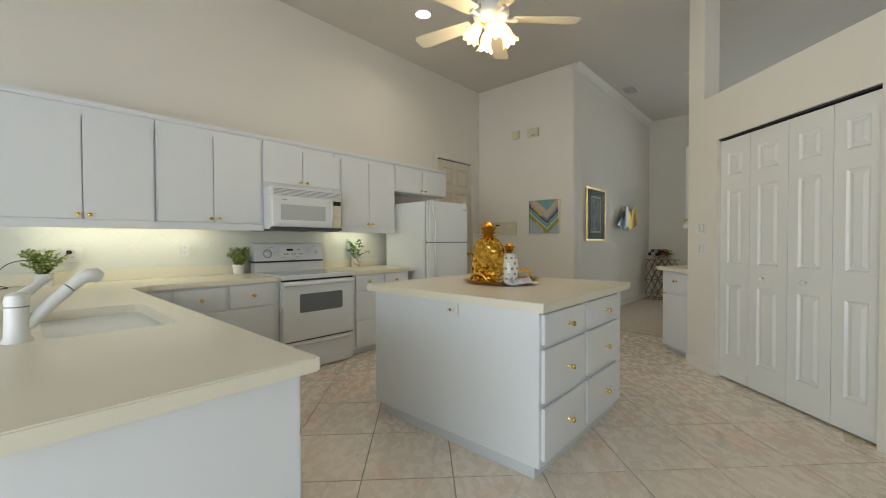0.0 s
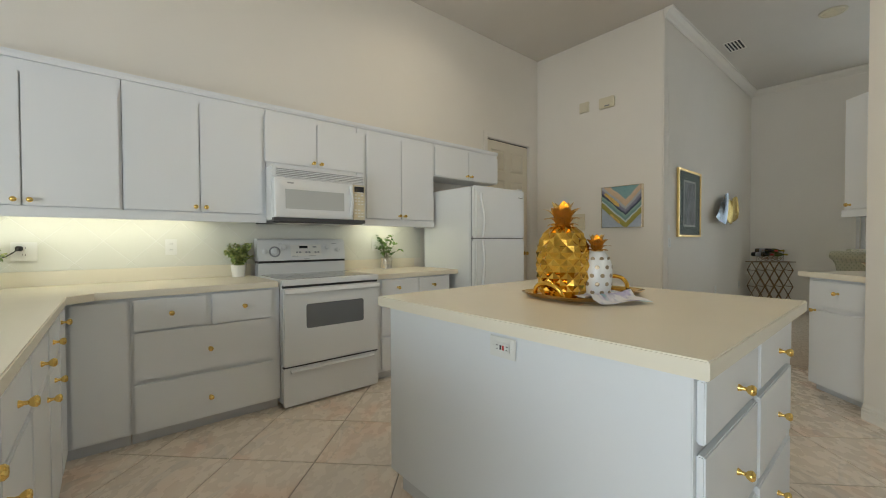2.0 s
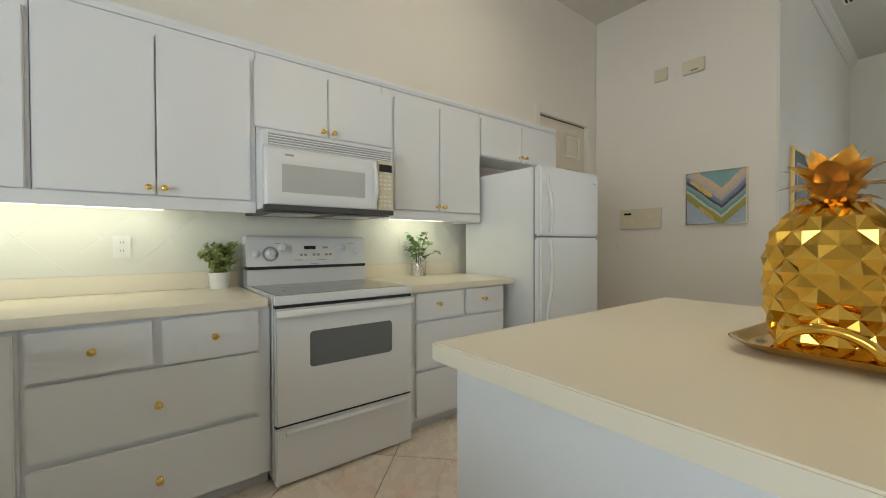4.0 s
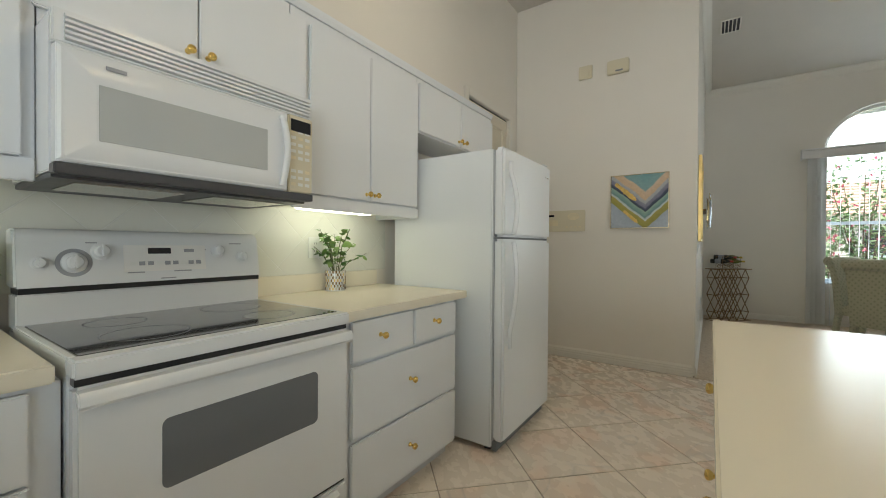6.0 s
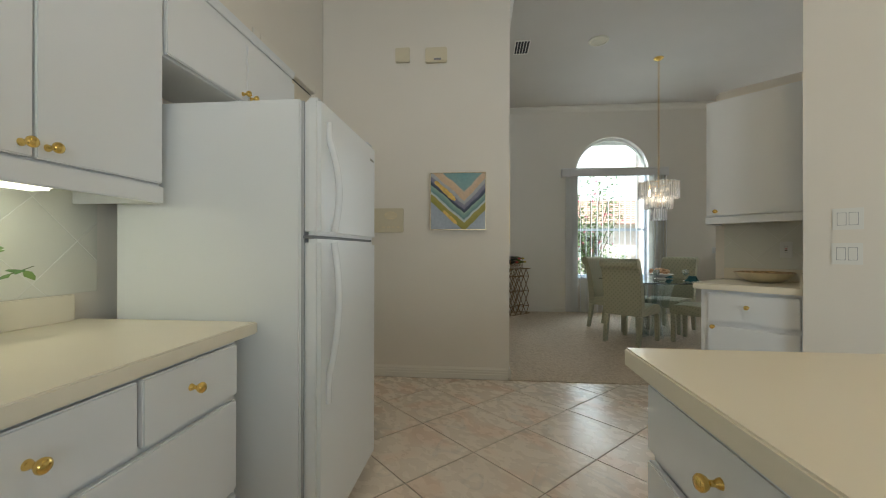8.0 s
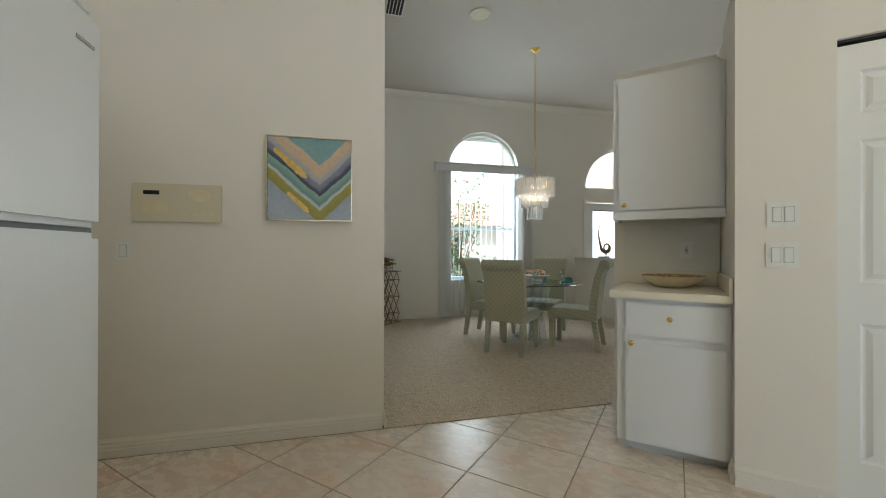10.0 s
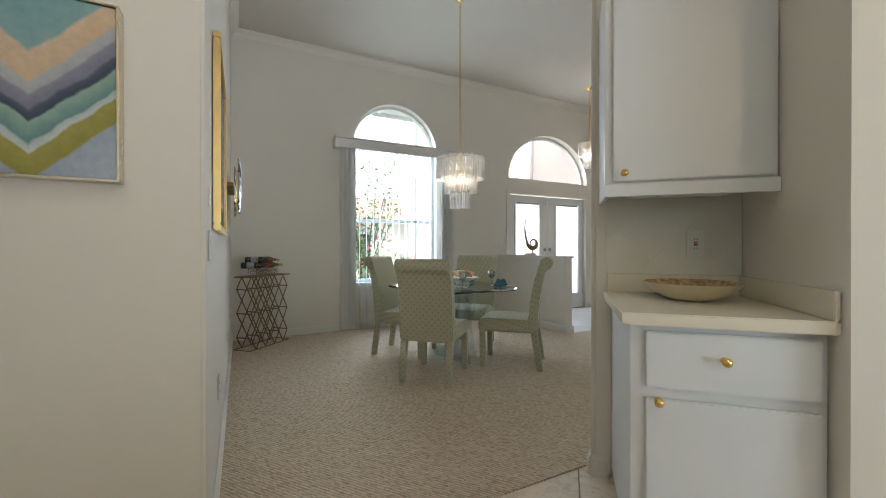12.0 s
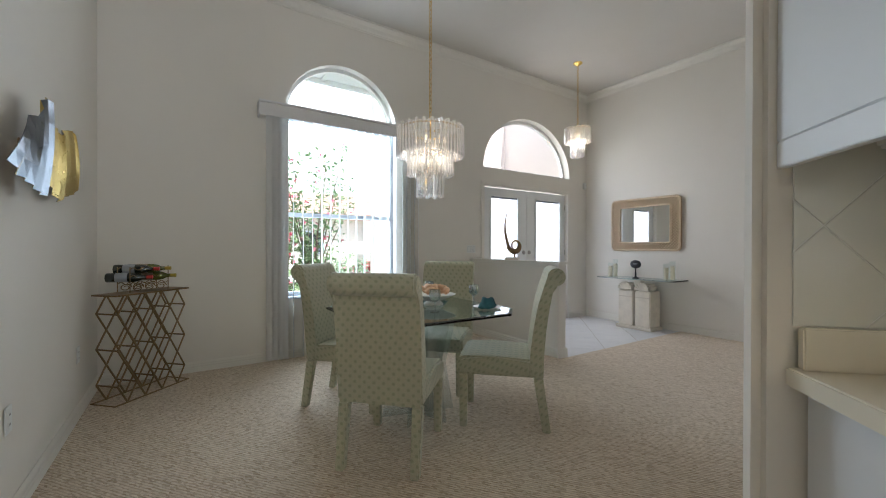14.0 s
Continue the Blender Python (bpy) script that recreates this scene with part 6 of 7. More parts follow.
def rope_mirror():
    w, h = 1.07, 0.80
    t = thing("mirror", "rectangular mirror in a wide carved lattice wood frame", "mirror", pose(XR, 8.455, 1.54, 0, 0, -90))
    wood = paint("washed_carved_wood", (0.68, 0.54, 0.37), 0.7, 0.2, 60, 0.5, big=20)
    dark = paint("lattice_ground", (0.34, 0.21, 0.12), 0.8, 0.15)
    part("glass", box(-w / 2 + 0.15, w / 2 - 0.15, -0.025, -0.015, -h / 2 + 0.13, h / 2 - 0.13, 0), MIRROR, t, "silvered glass")
    bm = bmesh.new()
    lo, li = round_rect(-w / 2, w / 2, -h / 2, h / 2, 0.07), round_rect(-w / 2 + 0.15, w / 2 - 0.15, -h / 2 + 0.13, h / 2 - 0.13, 0.01)
    ring = [[bm.verts.new((x, y, z)) for x, z in l] for l, y in ((lo, -0.002), (lo, -0.035), (li, -0.03), (li, -0.014))]
    for a, c in zip(ring, ring[1:]):
        for k in range(len(a)):
            bm.faces.new((a[k], a[(k + 1) % len(a)], c[(k + 1) % len(a)], c[k]))
    part("frame_ground", bm, dark, t, "dark ground of the lattice")
    for l, r in ((round_rect(-w / 2 + 0.012, w / 2 - 0.012, -h / 2 + 0.012, h / 2 - 0.012, 0.06), 0.016), (round_rect(-w / 2 + 0.14, w / 2 - 0.14, -h / 2 + 0.12, h / 2 - 0.12, 0.012), 0.014)):
        part("border_rope", tube([(x, -0.04, z) for x, z in l], r, 10, closed=True), wood, t, "", True)
    bm = bmesh.new()
    s = 0.042
    for sg in (1, -1):
        for k in range(-30, 31):
            c = k * s
            pts = []
            for i in range(0, 240):
                x = -w / 2 + w * i / 239
                z = sg * x + c
                on = (abs(x) < w / 2 - 0.02 and abs(z) < h / 2 - 0.02) and not (abs(x) < w / 2 - 0.135 and abs(z) < h / 2 - 0.115)
                if on:
                    pts.append((x, -0.040 - 0.003 * sg, z))
                elif len(pts) > 3:
                    tube([pts[0], pts[-1]], 0.0065, 5, bm)
                    pts = []
                else:
                    pts = []
            if len(pts) > 3:
                tube([pts[0], pts[-1]], 0.0065, 5, bm)
    part("lattice", bm, wood, t, "carved diagonal lattice")


rope_mirror()


# ---------------------------------------------------------------- island things
def pineapple(name, label, m, r0, h, mat, crown_mat, n=9, rows=9, spots=False, group="pineapple ornaments"):
    t = thing(name, label, "pineapple ornament", m, group)
    def rad(f):
        return r0 * (1 - 0.62 * max(0.0, 2 * f - 1.10) ** 2.4 - 0.26 * max(0.0, 0.9 - 2 * f) ** 2)
    bm = bmesh.new()
    if not spots:
        # one skin of raised diamonds, each row half a step round from the last
        grid = {}
        for j in range(rows + 1):
            f = j / rows
            for k in range(n):
                q = 2 * math.pi * (k + (j % 2) / 2) / n
                grid[j, k] = bm.verts.new((rad(f) * math.cos(q), rad(f) * math.sin(q), h * f))
        for j in range(rows + 1):
            o = j % 2
            for k in range(n):
                left, right = grid[j, k], grid[j, (k + 1) % n]
                near = [grid[i, (k + o) % n] for i in (j - 1, j + 1) if 0 <= i <= rows]
                c = (left.co + right.co) / 2
                out = Vector((c.x, c.y, 0)).normalized()
                c = out * rad(j / rows) + Vector((0, 0, c.z))
                tip = bm.verts.new(c + out * r0 * (0.088 if 0 < j < rows else 0.0))
                for v in near:
                    bm.faces.new((left, tip, v))
                    bm.faces.new((tip, right, v))
        lid = bm.verts.new((0, 0, h * 1.03))
        foot = bm.verts.new((0, 0, 0))
        for j, v in ((0, foot), (rows, lid)):
            ring = sorted((w for w in bm.verts if abs(w.co.z - h * j / rows) < 1e-5 and w not in (foot, lid)), key=lambda w: math.atan2(w.co.y, w.co.x))
            for p, q in zip(ring, ring[1:] + ring[:1]):
                bm.faces.new((p, q, v))
        body = part("body", bm, mat, t, "")
    else:
        body = part("body", lathe([(0, 0)] + [(rad(i / 16), h * i / 16) for i in range(17)] + [(0, h)], 32), mat, t, "", True)
        dot = to_mesh("spot", lathe([(0, 0.0012), (0.0085, 0.001), (0.010, -0.001), (0, -0.001)], 12), TAUPE)
        for j in range(5):
            f = 0.12 + 0.18 * j
            for k in range(9):
                a = 40 * k + 20 * (j % 2)
                part("spot", dot, None, body, "gold spot", m=pose(0, 0, h * f, 0, 0, a) @ pose(rad(f), 0, 0, 0, 90, 0))
    bm = bmesh.new()
    for tier, (cnt, ln, tilt, z) in enumerate(((10, 0.36, 74, 0.02), (9, 0.52, 62, 0.12), (8, 0.58, 44, 0.24), (5, 0.52, 20, 0.36))):
        for k in range(cnt):
            a = radians(360 * (k + tier * 0.37) / cnt)
            L = ln * r0 * (1.75 if spots else 1.42)
            prev = None
            for i in range(6):
                f = i / 5
                th = radians(tilt) * (0.45 + 0.75 * f)
                rr, zz = r0 * 0.16 + L * f * math.sin(th), h + z * r0 + L * f * math.cos(th)
                wd = r0 * (0.34 if spots else 0.29) * (1 - f ** 2.2) * (0.7 + 0.6 * f) + 0.0005
                c = Vector((rr * math.cos(a), rr * math.sin(a), zz))
                s = Vector((-math.sin(a), math.cos(a), 0)) * wd
                up = Vector((0.2 * math.cos(a), 0.2 * math.sin(a), 1)) * r0 * 0.05 * (1 - f)
                row = [bm.verts.new(c - s), bm.verts.new(c - up), bm.verts.new(c + s), bm.verts.new(c + up * 0.3)]
                if prev:
                    for q in range(4):
                        bm.faces.new((prev[q], prev[(q + 1) % 4], row[(q + 1) % 4], row[q]))
                prev = row
    part("crown", bm, crown_mat, t, "spiky gold crown", True)
    return t


def tray_group():
    tx, ty = -1.66, 2.505
    M = pose(tx, ty, 0.910, 0, 0, -4)
    t = thing("tray", "gold oblong serving tray with looped handles", "tray", M)
    bm = bmesh.new()
    L = []
    for w, d, z in ((0.145, 0.238, 0.018), (0.16, 0.253, 0.014), (0.182, 0.278, 0.030), (0.188, 0.284, 0.030), (0.165, 0.258, 0.009), (0.0, 0.0, 0.009)):
        L.append([bm.verts.new((x, y, z)) for x, y in (round_rect(-w, w, -d, d, 0.09, 8) if w else [(0.001 * math.cos(q), 0.001 * math.sin(q)) for q in [2 * math.pi * k / 36 for k in range(36)]])])
    for a, c in zip(L, L[1:]):
        for k in range(36):
            bm.faces.new((a[k], a[(k + 1) % 36], c[(k + 1) % 36], c[k]))
    bm.faces.new(L[0])
    part("dish", bm, GOLD, t, "", True)
    for y, sg in ((-0.262, -1), (0.258, 1)):
        part("handle", tube([(0.075 * math.cos(q), y + sg * 0.02 * math.sin(q), 0.024 + 0.058 * math.sin(q)) for q in [math.pi * k / 14 for k in range(15)]], 0.010, 10), GOLD, t, "looped gold handle", True)
    for x in (-0.12, 0.12):
        for y in (-0.18, 0.18):
            part("foot", lathe([(0, 0.0), (0.008, 0.001), (0.010, 0.006), (0.006, 0.012), (0, 0.0125)], 12), GLASSFOOT, t, "", True, pose(x, y, 0))
    # printed napkin spread over the tray's rim
    m, nt, b = shader("printed_napkin")
    n1, n2 = tex_noise(nt, 9, 3), tex_noise(nt, 16, 3)
    mx = nt.nodes.new("ShaderNodeMix")
    mx.data_type = "RGBA"
    nt.links.new(ramp(nt, n1.outputs[0], [(0.50, (0, 0, 0)), (0.60, (1, 1, 1))]), mx.inputs["Factor"])
    nt.links.new(ramp(nt, n2.outputs[0], [(0.40, (0.30, 0.55, 0.58)), (0.5, (0.36, 0.36, 0.52)), (0.62, (0.58, 0.54, 0.72))]), mx.inputs[7])
    mx.inputs[6].default_value = (0.80, 0.79, 0.82, 1)
    nt.links.new(mx.outputs[2], b.inputs["Base Color"])
    b.inputs["Roughness"].default_value = 0.9
    bm = bmesh.new()
    NX, NY = 34, 34
    g = {}
    for i in range(NX):
        for j in range(NY):
            a, c = (i / (NX - 1) - 0.5) * 0.40, (j / (NY - 1) - 0.5) * 0.30
            x = 0.105 + a * 0.80 + c * 0.42
            y = -0.035 - a * 0.42 + c * 0.80
            inside = max(abs(x) / 0.188, abs(y) / 0.284)
            base = 0.021 if inside < 0.86 else (0.021 + (inside - 0.86) / 0.14 * 0.015 if inside < 1.0 else max(0.003, 0.036 - (inside - 1.0) * 0.20))
            g[i, j] = bm.verts.new((x, y, base + 0.004 * (1 + noise.noise((x * 14, y * 14, 2))) + (0.006 * (1 + math.sin(30 * x + 12 * y)) if inside > 0.8 else 0)))
    for i in range(NX - 1):
        for j in range(NY - 1):
            bm.faces.new((g[i, j], g[i + 1, j], g[i + 1, j + 1], g[i, j + 1]))
    ext = bmesh.ops.extrude_face_region(bm, geom=list(bm.faces))
    bmesh.ops.translate(bm, verts=[v for v in ext["geom"] if isinstance(v, bmesh.types.BMVert)], vec=(0, 0, 0.0015))
    single("napkin", bm, m, "white napkin printed with teal and violet, draped over the tray", "napkin", M, "", True)


CROWNGOLD = paint("gold_crown_glaze", (0.84, 0.57, 0.18), 0.24, 0.1, 60, 0.1, metal=0.9, big=14)
TAUPE = paint("taupe_lustre", (0.36, 0.28, 0.18), 0.3, 0.1, metal=0.5)
GLASSFOOT = paint("pale_tray_foot", (0.7, 0.68, 0.62), 0.3)
tray_group()
pineapple("pineapple_ornament", "large gold glazed ceramic pineapple on the tray", pose(-1.690, 2.370, 0.923, 0, 0, 12), 0.113, 0.318, GOLD, CROWNGOLD, 12, 11)
pineapple("pineapple_ornament", "small white pineapple with gold spots and gold crown", pose(-1.572, 2.462, 0.923, 0, 0, 0), 0.066, 0.205, WHITECER, CROWNGOLD, spots=True)


def leafy(t, mat, count, spread, z0, z1, size, seed, droop=0.3, stems=9):
    rng = random.Random(seed)
    bs, bl = bmesh.new(), bmesh.new()
    for s in range(stems):
        a = rng.uniform(0, 2 * math.pi)
        rr = spread * rng.uniform(0.25, 1.0)
        top = Vector((rr * math.cos(a), rr * math.sin(a), rng.uniform(z0 + 0.45 * (z1 - z0), z1)))
        p = [Vector((0.015 * math.cos(a), 0.015 * math.sin(a), z0)), Vector((top.x * 0.45, top.y * 0.45, z0 + (top.z - z0) * 0.6)), top]
        tube(p, [0.0022, 0.0018, 0.001], 5, bs)
        for i in range(count // stems):
            f = 0.2 + 0.8 * (i + rng.random()) / (count // stems)
            c = p[0].lerp(p[1], f * 2) if f < 0.5 else p[1].lerp(p[2], f * 2 - 1)
            d = Vector((rng.gauss(0, 1), rng.gauss(0, 1), rng.gauss(0.15, 0.55))).normalized()
            sd = d.cross(Vector((rng.gauss(0, 0.4), rng.gauss(0, 0.4), 1))).normalized()
            nn = sd.cross(d)
            L = size * rng.uniform(0.6, 1.2)
            w = L * rng.uniform(0.36, 0.5)
            q = [c, c + d * L * 0.4 + sd * w - nn * L * 0.06, c + d * L * 0.8 + sd * w * 0.6 - nn * L * droop * 0.5, c + d * L - nn * L * droop, c + d * L * 0.8 - sd * w * 0.6 - nn * L * droop * 0.5, c + d * L * 0.4 - sd * w - nn * L * 0.06]
            v = [bl.verts.new(x) for x in q]
            mid = bl.verts.new(c + d * L * 0.5 + nn * L * 0.05)
            for k in range(6):
                bl.faces.new((v[k], v[(k + 1) % 6], mid))
    part("stems", bs, STEM, t)
    part("foliage", bl, mat, t, "small green leaves", True)


def plant(x, y, label, potlabel, kind, seed):
    t = thing("potted_plant", label, "potted plant", pose(x, y, TOP))
    if kind == "white":
        r, h = 0.055, 0.092
        part("pot", lathe([(0, 0), (r * 0.80, 0), (r * 0.82, 0.004), (r, h), (r * 0.93, h), (r * 0.78, 0.02), (0, 0.02)], 28), WHITECER, t, potlabel, True)
        part("soil", lathe([(0, h - 0.012), (r * 0.92, h - 0.012), (r * 0.90, h - 0.016), (0, h - 0.016)], 24), SOIL, t)
        leafy(t, LEAF, 1240, 0.125, h - 0.02, h + 0.175, 0.024, seed, stems=40)
    else:
        r, h = 0.055, 0.110
        part("pot", lathe([(0, 0), (r, 0), (r, 0.002), (r, h), (r * 0.93, h), (r * 0.9, 0.02), (0, 0.02)], 28), WHITECER, t, potlabel, True)
        cols = [BRONZE, GOLDLEAF, CHROME, STONE]
        chip = [to_mesh("chip", box(-0.0042, 0.0042, -0.0015, 0.001, -0.0075, 0.0075, 0.001), c) for c in cols]
        rng = random.Random(5)
        for j in range(7):
            for k in range(20):
                part("mosaic_chip", chip[rng.choice((0, 0, 1, 2, 3))], None, t, m=pose(0, 0, 0.012 + 0.0155 * j, 0, 0, 18 * k + 9 * (j % 2)) @ pose(0, -r, 0))
        part("soil", lathe([(0, h - 0.012), (r * 0.92, h - 0.012), (r * 0.9, h - 0.016), (0, h - 0.016)], 24), SOIL, t)
        leafy(t, LEAF2, 110, 0.175, h - 0.015, h + 0.235, 0.042, seed, 0.22, 13)


plant(-4.085, 1.543, "small bushy green plant in a white pot beside the range", "white ceramic pot", "white", 11)
plant(-4.09, 2.92, "leafy mint plant in a mosaic pot beside the range", "mosaic pot with metallic chips", "mosaic", 23)
plant(-3.98, 0.20, "small bushy green plant in a white pot on the corner worktop", "white ceramic pot", "white", 37)


def plug_cord():
    t = thing("power_cord", "black cord plugged into the backsplash outlet", "cord", pose(0, 0, 0))
    part("plug", box(XL + 0.017, XL + 0.045, 0.330, 0.362, 1.128, 1.158, 0.005), CORD, t)
    pts = [(XL + 0.045, 0.345, 1.143), (XL + 0.06, 0.33, 1.125), (XL + 0.05, 0.28, 1.09), (XL + 0.05, 0.20, 1.075), (XL + 0.06, 0.10, 1.09), (XL + 0.08, 0.02, 1.06), (XL + 0.10, -0.03, 0.98), (XL + 0.13, -0.02, 0.93), (XL + 0.17, 0.03, 0.912), (XL + 0.22, 0.0, 0.910), (XL + 0.2, -0.06, 0.910)]
    cu = []
    for i in range(len(pts) - 1):
        p0, p1, p2, p3 = (Vector(pts[max(0, min(len(pts) - 1, i + o))]) for o in (-1, 0, 1, 2))
        for k in range(5):
            f = k / 5
            cu.append(0.5 * ((2 * p1) + (p2 - p0) * f + (2 * p0 - 5 * p1 + 4 * p2 - p3) * f * f + (3 * p1 - p0 - 3 * p2 + p3) * f ** 3))
    part("cable", tube(cu, 0.0032, 6), CORD, t, "", True)


plug_cord()


def scallop_bowl():
    t = thing("bowl", "cream scalloped bowl with coppery woven lining", "bowl", DIAG @ pose(-4.055, 3.075, 0.931) @ Matrix.Diagonal((1.04, 1.04, 1.32, 1)))
    def ring(r, z, amp):
        return [(r * (1 + amp * math.cos(26 * q)) * math.cos(q), r * (1 + amp * math.cos(26 * q)) * math.sin(q), z) for q in [2 * math.pi * k / 104 for k in range(104)]]
    for nm, prof, mt, lb in (("shell", ((0.0005, 0.0), (0.058, 0.0), (0.10, 0.010), (0.14, 0.030), (0.168, 0.055)), CREAM, "cream ribbed outside"), ("lining", ((0.168, 0.0555), (0.166, 0.057), (0.135, 0.036), (0.09, 0.015), (0.0005, 0.007)), paint("coppery_weave", (0.52, 0.36, 0.19), 0.4, 0.6, 60, 0.5, big=55), "coppery woven lining")):
        bm = bmesh.new()
        L = [[bm.verts.new(p) for p in ring(r, z, 0.016 * (r / 0.168) ** 2)] for r, z in prof]
        for a, c in zip(L, L[1:]):
            for k in range(104):
                bm.faces.new((a[k], a[(k + 1) % 104], c[(k + 1) % 104], c[k]))
        part(nm, bm, mt, t, lb, True)


scallop_bowl()


# ---------------------------------------------------------------- dining room things
def dining_chair(m):
    t = thing("dining_chair", "sage patterned upholstered dining chair with rolled back", "chair", m, "chairs round the table")
    # local: back at -y, seat front at +y
    w = 0.235
    part("seat", extrude_profile([(-0.20, 0.355), (0.265, 0.355), (0.285, 0.372), (0.288, 0.43), (0.275, 0.462), (0.24, 0.475), (0.05, 0.482), (-0.20, 0.470)], -w, w, None, 0.018), FABRIC, t, "", True)
    fr = [(-0.175, 0.36), (-0.185, 0.50), (-0.203, 0.66), (-0.232, 0.82), (-0.268, 0.94), (-0.290, 1.005)]
    bk = [(-0.268, 0.36), (-0.270, 0.50), (-0.283, 0.66), (-0.303, 0.80), (-0.322, 0.90), (-0.330, 0.935)]
    roll = [(-0.345 + 0.056 * math.cos(radians(q)), 1.0 + 0.056 * math.sin(radians(q))) for q in range(25, 285, 20)]
    part("backrest", extrude_profile(fr + roll + list(reversed(bk)), -w, w, None, 0.012), FABRIC, t, "scrolled upholstered back", True)
    for sx in (-1, 1):
        sw = part("roll_end", lathe([(0, 0.004), (0.016, 0.003), (0.040, 0.0), (0.0, -0.002)], 20), FABRIC, t, "", True, pose(sx * (w - 0.001), -0.345, 1.0, 0, 90 * sx, 0))
    for sx in (-1, 1):
        for y0, y1, dy in ((0.218, 0.272, 0.0), (-0.265, -0.205, -0.055)):
            bm = bmesh.new()
            x0, x1 = (sx * 0.232, sx * 0.178)
            tp = [bm.verts.new((x, y, 0.356)) for x, y in ((x0, y0), (x1, y0), (x1, y1), (x0, y1))]
            k = 0.86
            cx, cy = (x0 + x1) / 2, (y0 + y1) / 2
            bt = [bm.verts.new((cx + (x - cx) * k, cy + (y - cy) * k + dy, 0.008)) for x, y in ((x0, y0), (x1, y0), (x1, y1), (x0, y1))]
            for q in range(4):
                bm.faces.new((tp[q], tp[(q + 1) % 4], bt[(q + 1) % 4], bt[q]))
            bm.faces.new(tp)
            bm.faces.new(bt)
            bmesh.ops.bevel(bm, geom=list(bm.edges), offset=0.006, segments=2, affect="EDGES")
            part("leg", bm, FABRIC, t)
    return t


chair = dining_chair(pose(-0.785, 7.235, 0, 0, 0, -45))
for x, y, a in ((0.035, 7.215, 46), (0.02, 7.98, 134), (-0.735, 8.06, -136)):
    copy_thing(chair, pose(x, y, 0, 0, 0, a))


def dining_table():
    t = thing("dining_table", "octagonal glass dining table on a clear acrylic fan base", "table", pose(-0.43, 7.58, 0))
    h, c = 0.55, 0.17
    o = [(-h, -h + c), (-h + c, -h), (h - c, -h), (h, -h + c), (h, h - c), (h - c, h), (-h + c, h), (-h, h - c)]
    bm = bmesh.new()
    L = []
    for s, z in ((1.0, 0.742), (1.0, 0.752), (0.965, 0.757)):
        L.append([bm.verts.new((x * s, y * s, z)) for x, y in o])
    for a, b in zip(L, L[1:]):
        for k in range(8):
            bm.faces.new((a[k], a[(k + 1) % 8], b[(k + 1) % 8], b[k]))
    bm.faces.new(L[0])
    bm.faces.new(L[-1])
    part("tabletop", bm, TABLEGLASS, t, "bevelled greenish glass top")
    blade = to_mesh("fin", extrude_profile([(0.02, 0.009), (0.26, 0.009), (0.20, 0.35), (0.30, 0.741), (0.08, 0.741), (0.04, 0.35)], -0.007, 0.007), ACRYLIC)
    for k in range(6):
        part("fin", blade, None, t, "clear acrylic fin", m=pose(0, 0, 0, 0, 0, 60 * k + 15))
    part("collar", lathe([(0, 0.30), (0.03, 0.30), (0.03, 0.36), (0, 0.36)], 20), ACRYLIC, t, "", True)


dining_table()


def goblet(x, y):
    t = thing("goblet", "clear stemmed wine glass on the table", "wine glass", pose(x, y, 0.757), "table glasses")
    part("foot", lathe([(0, 0), (0.033, 0), (0.033, 0.002), (0.006, 0.007), (0.0045, 0.012), (0, 0.012)], 24), WINEGLASS, t, "", True)
    part("stem", lathe([(0.0045, 0.0125), (0.0038, 0.05), (0.006, 0.068)], 14), WINEGLASS, t, "", True)
    part("cup", lathe([(0, 0.068), (0.018, 0.072), (0.034, 0.09), (0.039, 0.115), (0.035, 0.150), (0.034, 0.150), (0.038, 0.115), (0.033, 0.092), (0, 0.074)], 28), WINEGLASS, t, "", True)


for x, y in ((-0.445, 7.34), (-0.026, 7.462), (-0.15, 7.90), (-0.72, 7.86)):
    goblet(x, y)


def napkin_setting(x, y, a):
    p = thing("plate", "pale round dinner plate on the glass table", "plate", pose(x, y, 0.757), "place settings")
    part("dish", lathe([(0, 0), (0.06, 0.0), (0.10, 0.010), (0.102, 0.012), (0.06, 0.006), (0, 0.005)], 32), WHITECER, p, "", True)
    rng = random.Random(int(x * 100) + 7)
    bm = bmesh.new()
    for k in range(7):
        q = 2 * math.pi * k / 7 + rng.uniform(-0.2, 0.2)
        prev = None
        for i in range(6):
            f = i / 5
            c = Vector((0.005 * math.cos(q) + 0.11 * f * math.cos(q), 0.005 * math.sin(q) + 0.05 * f * math.sin(q), 0.012 + 0.05 * math.sin(math.pi * min(1, f * 1.1)) * rng.uniform(0.7, 1.2)))
            s = Vector((-math.sin(q), math.cos(q), 0)) * (0.012 + 0.02 * f)
            row = [bm.verts.new(c - s), bm.verts.new(c + Vector((0, 0, 0.014))), bm.verts.new(c + s), bm.verts.new(c - Vector((0, 0, 0.008)))]
            if prev:
                for z in range(4):
                    bm.faces.new((prev[z], prev[(z + 1) % 4], row[(z + 1) % 4], row[z]))
            else:
                bm.faces.new(row)
            prev = row
        bm.faces.new(prev)
    single("cloth_napkin", bm, TEAL, "dark teal gathered napkin on a plate", "napkin", pose(x, y, 0.758, 0, 0, a), "place settings", True)


for x, y, a in ((-0.03, 7.30, 40), (-0.77, 7.24, 130), (-0.09, 7.92, 130), (-0.77, 7.92, 40)):
    napkin_setting(x, y, a)


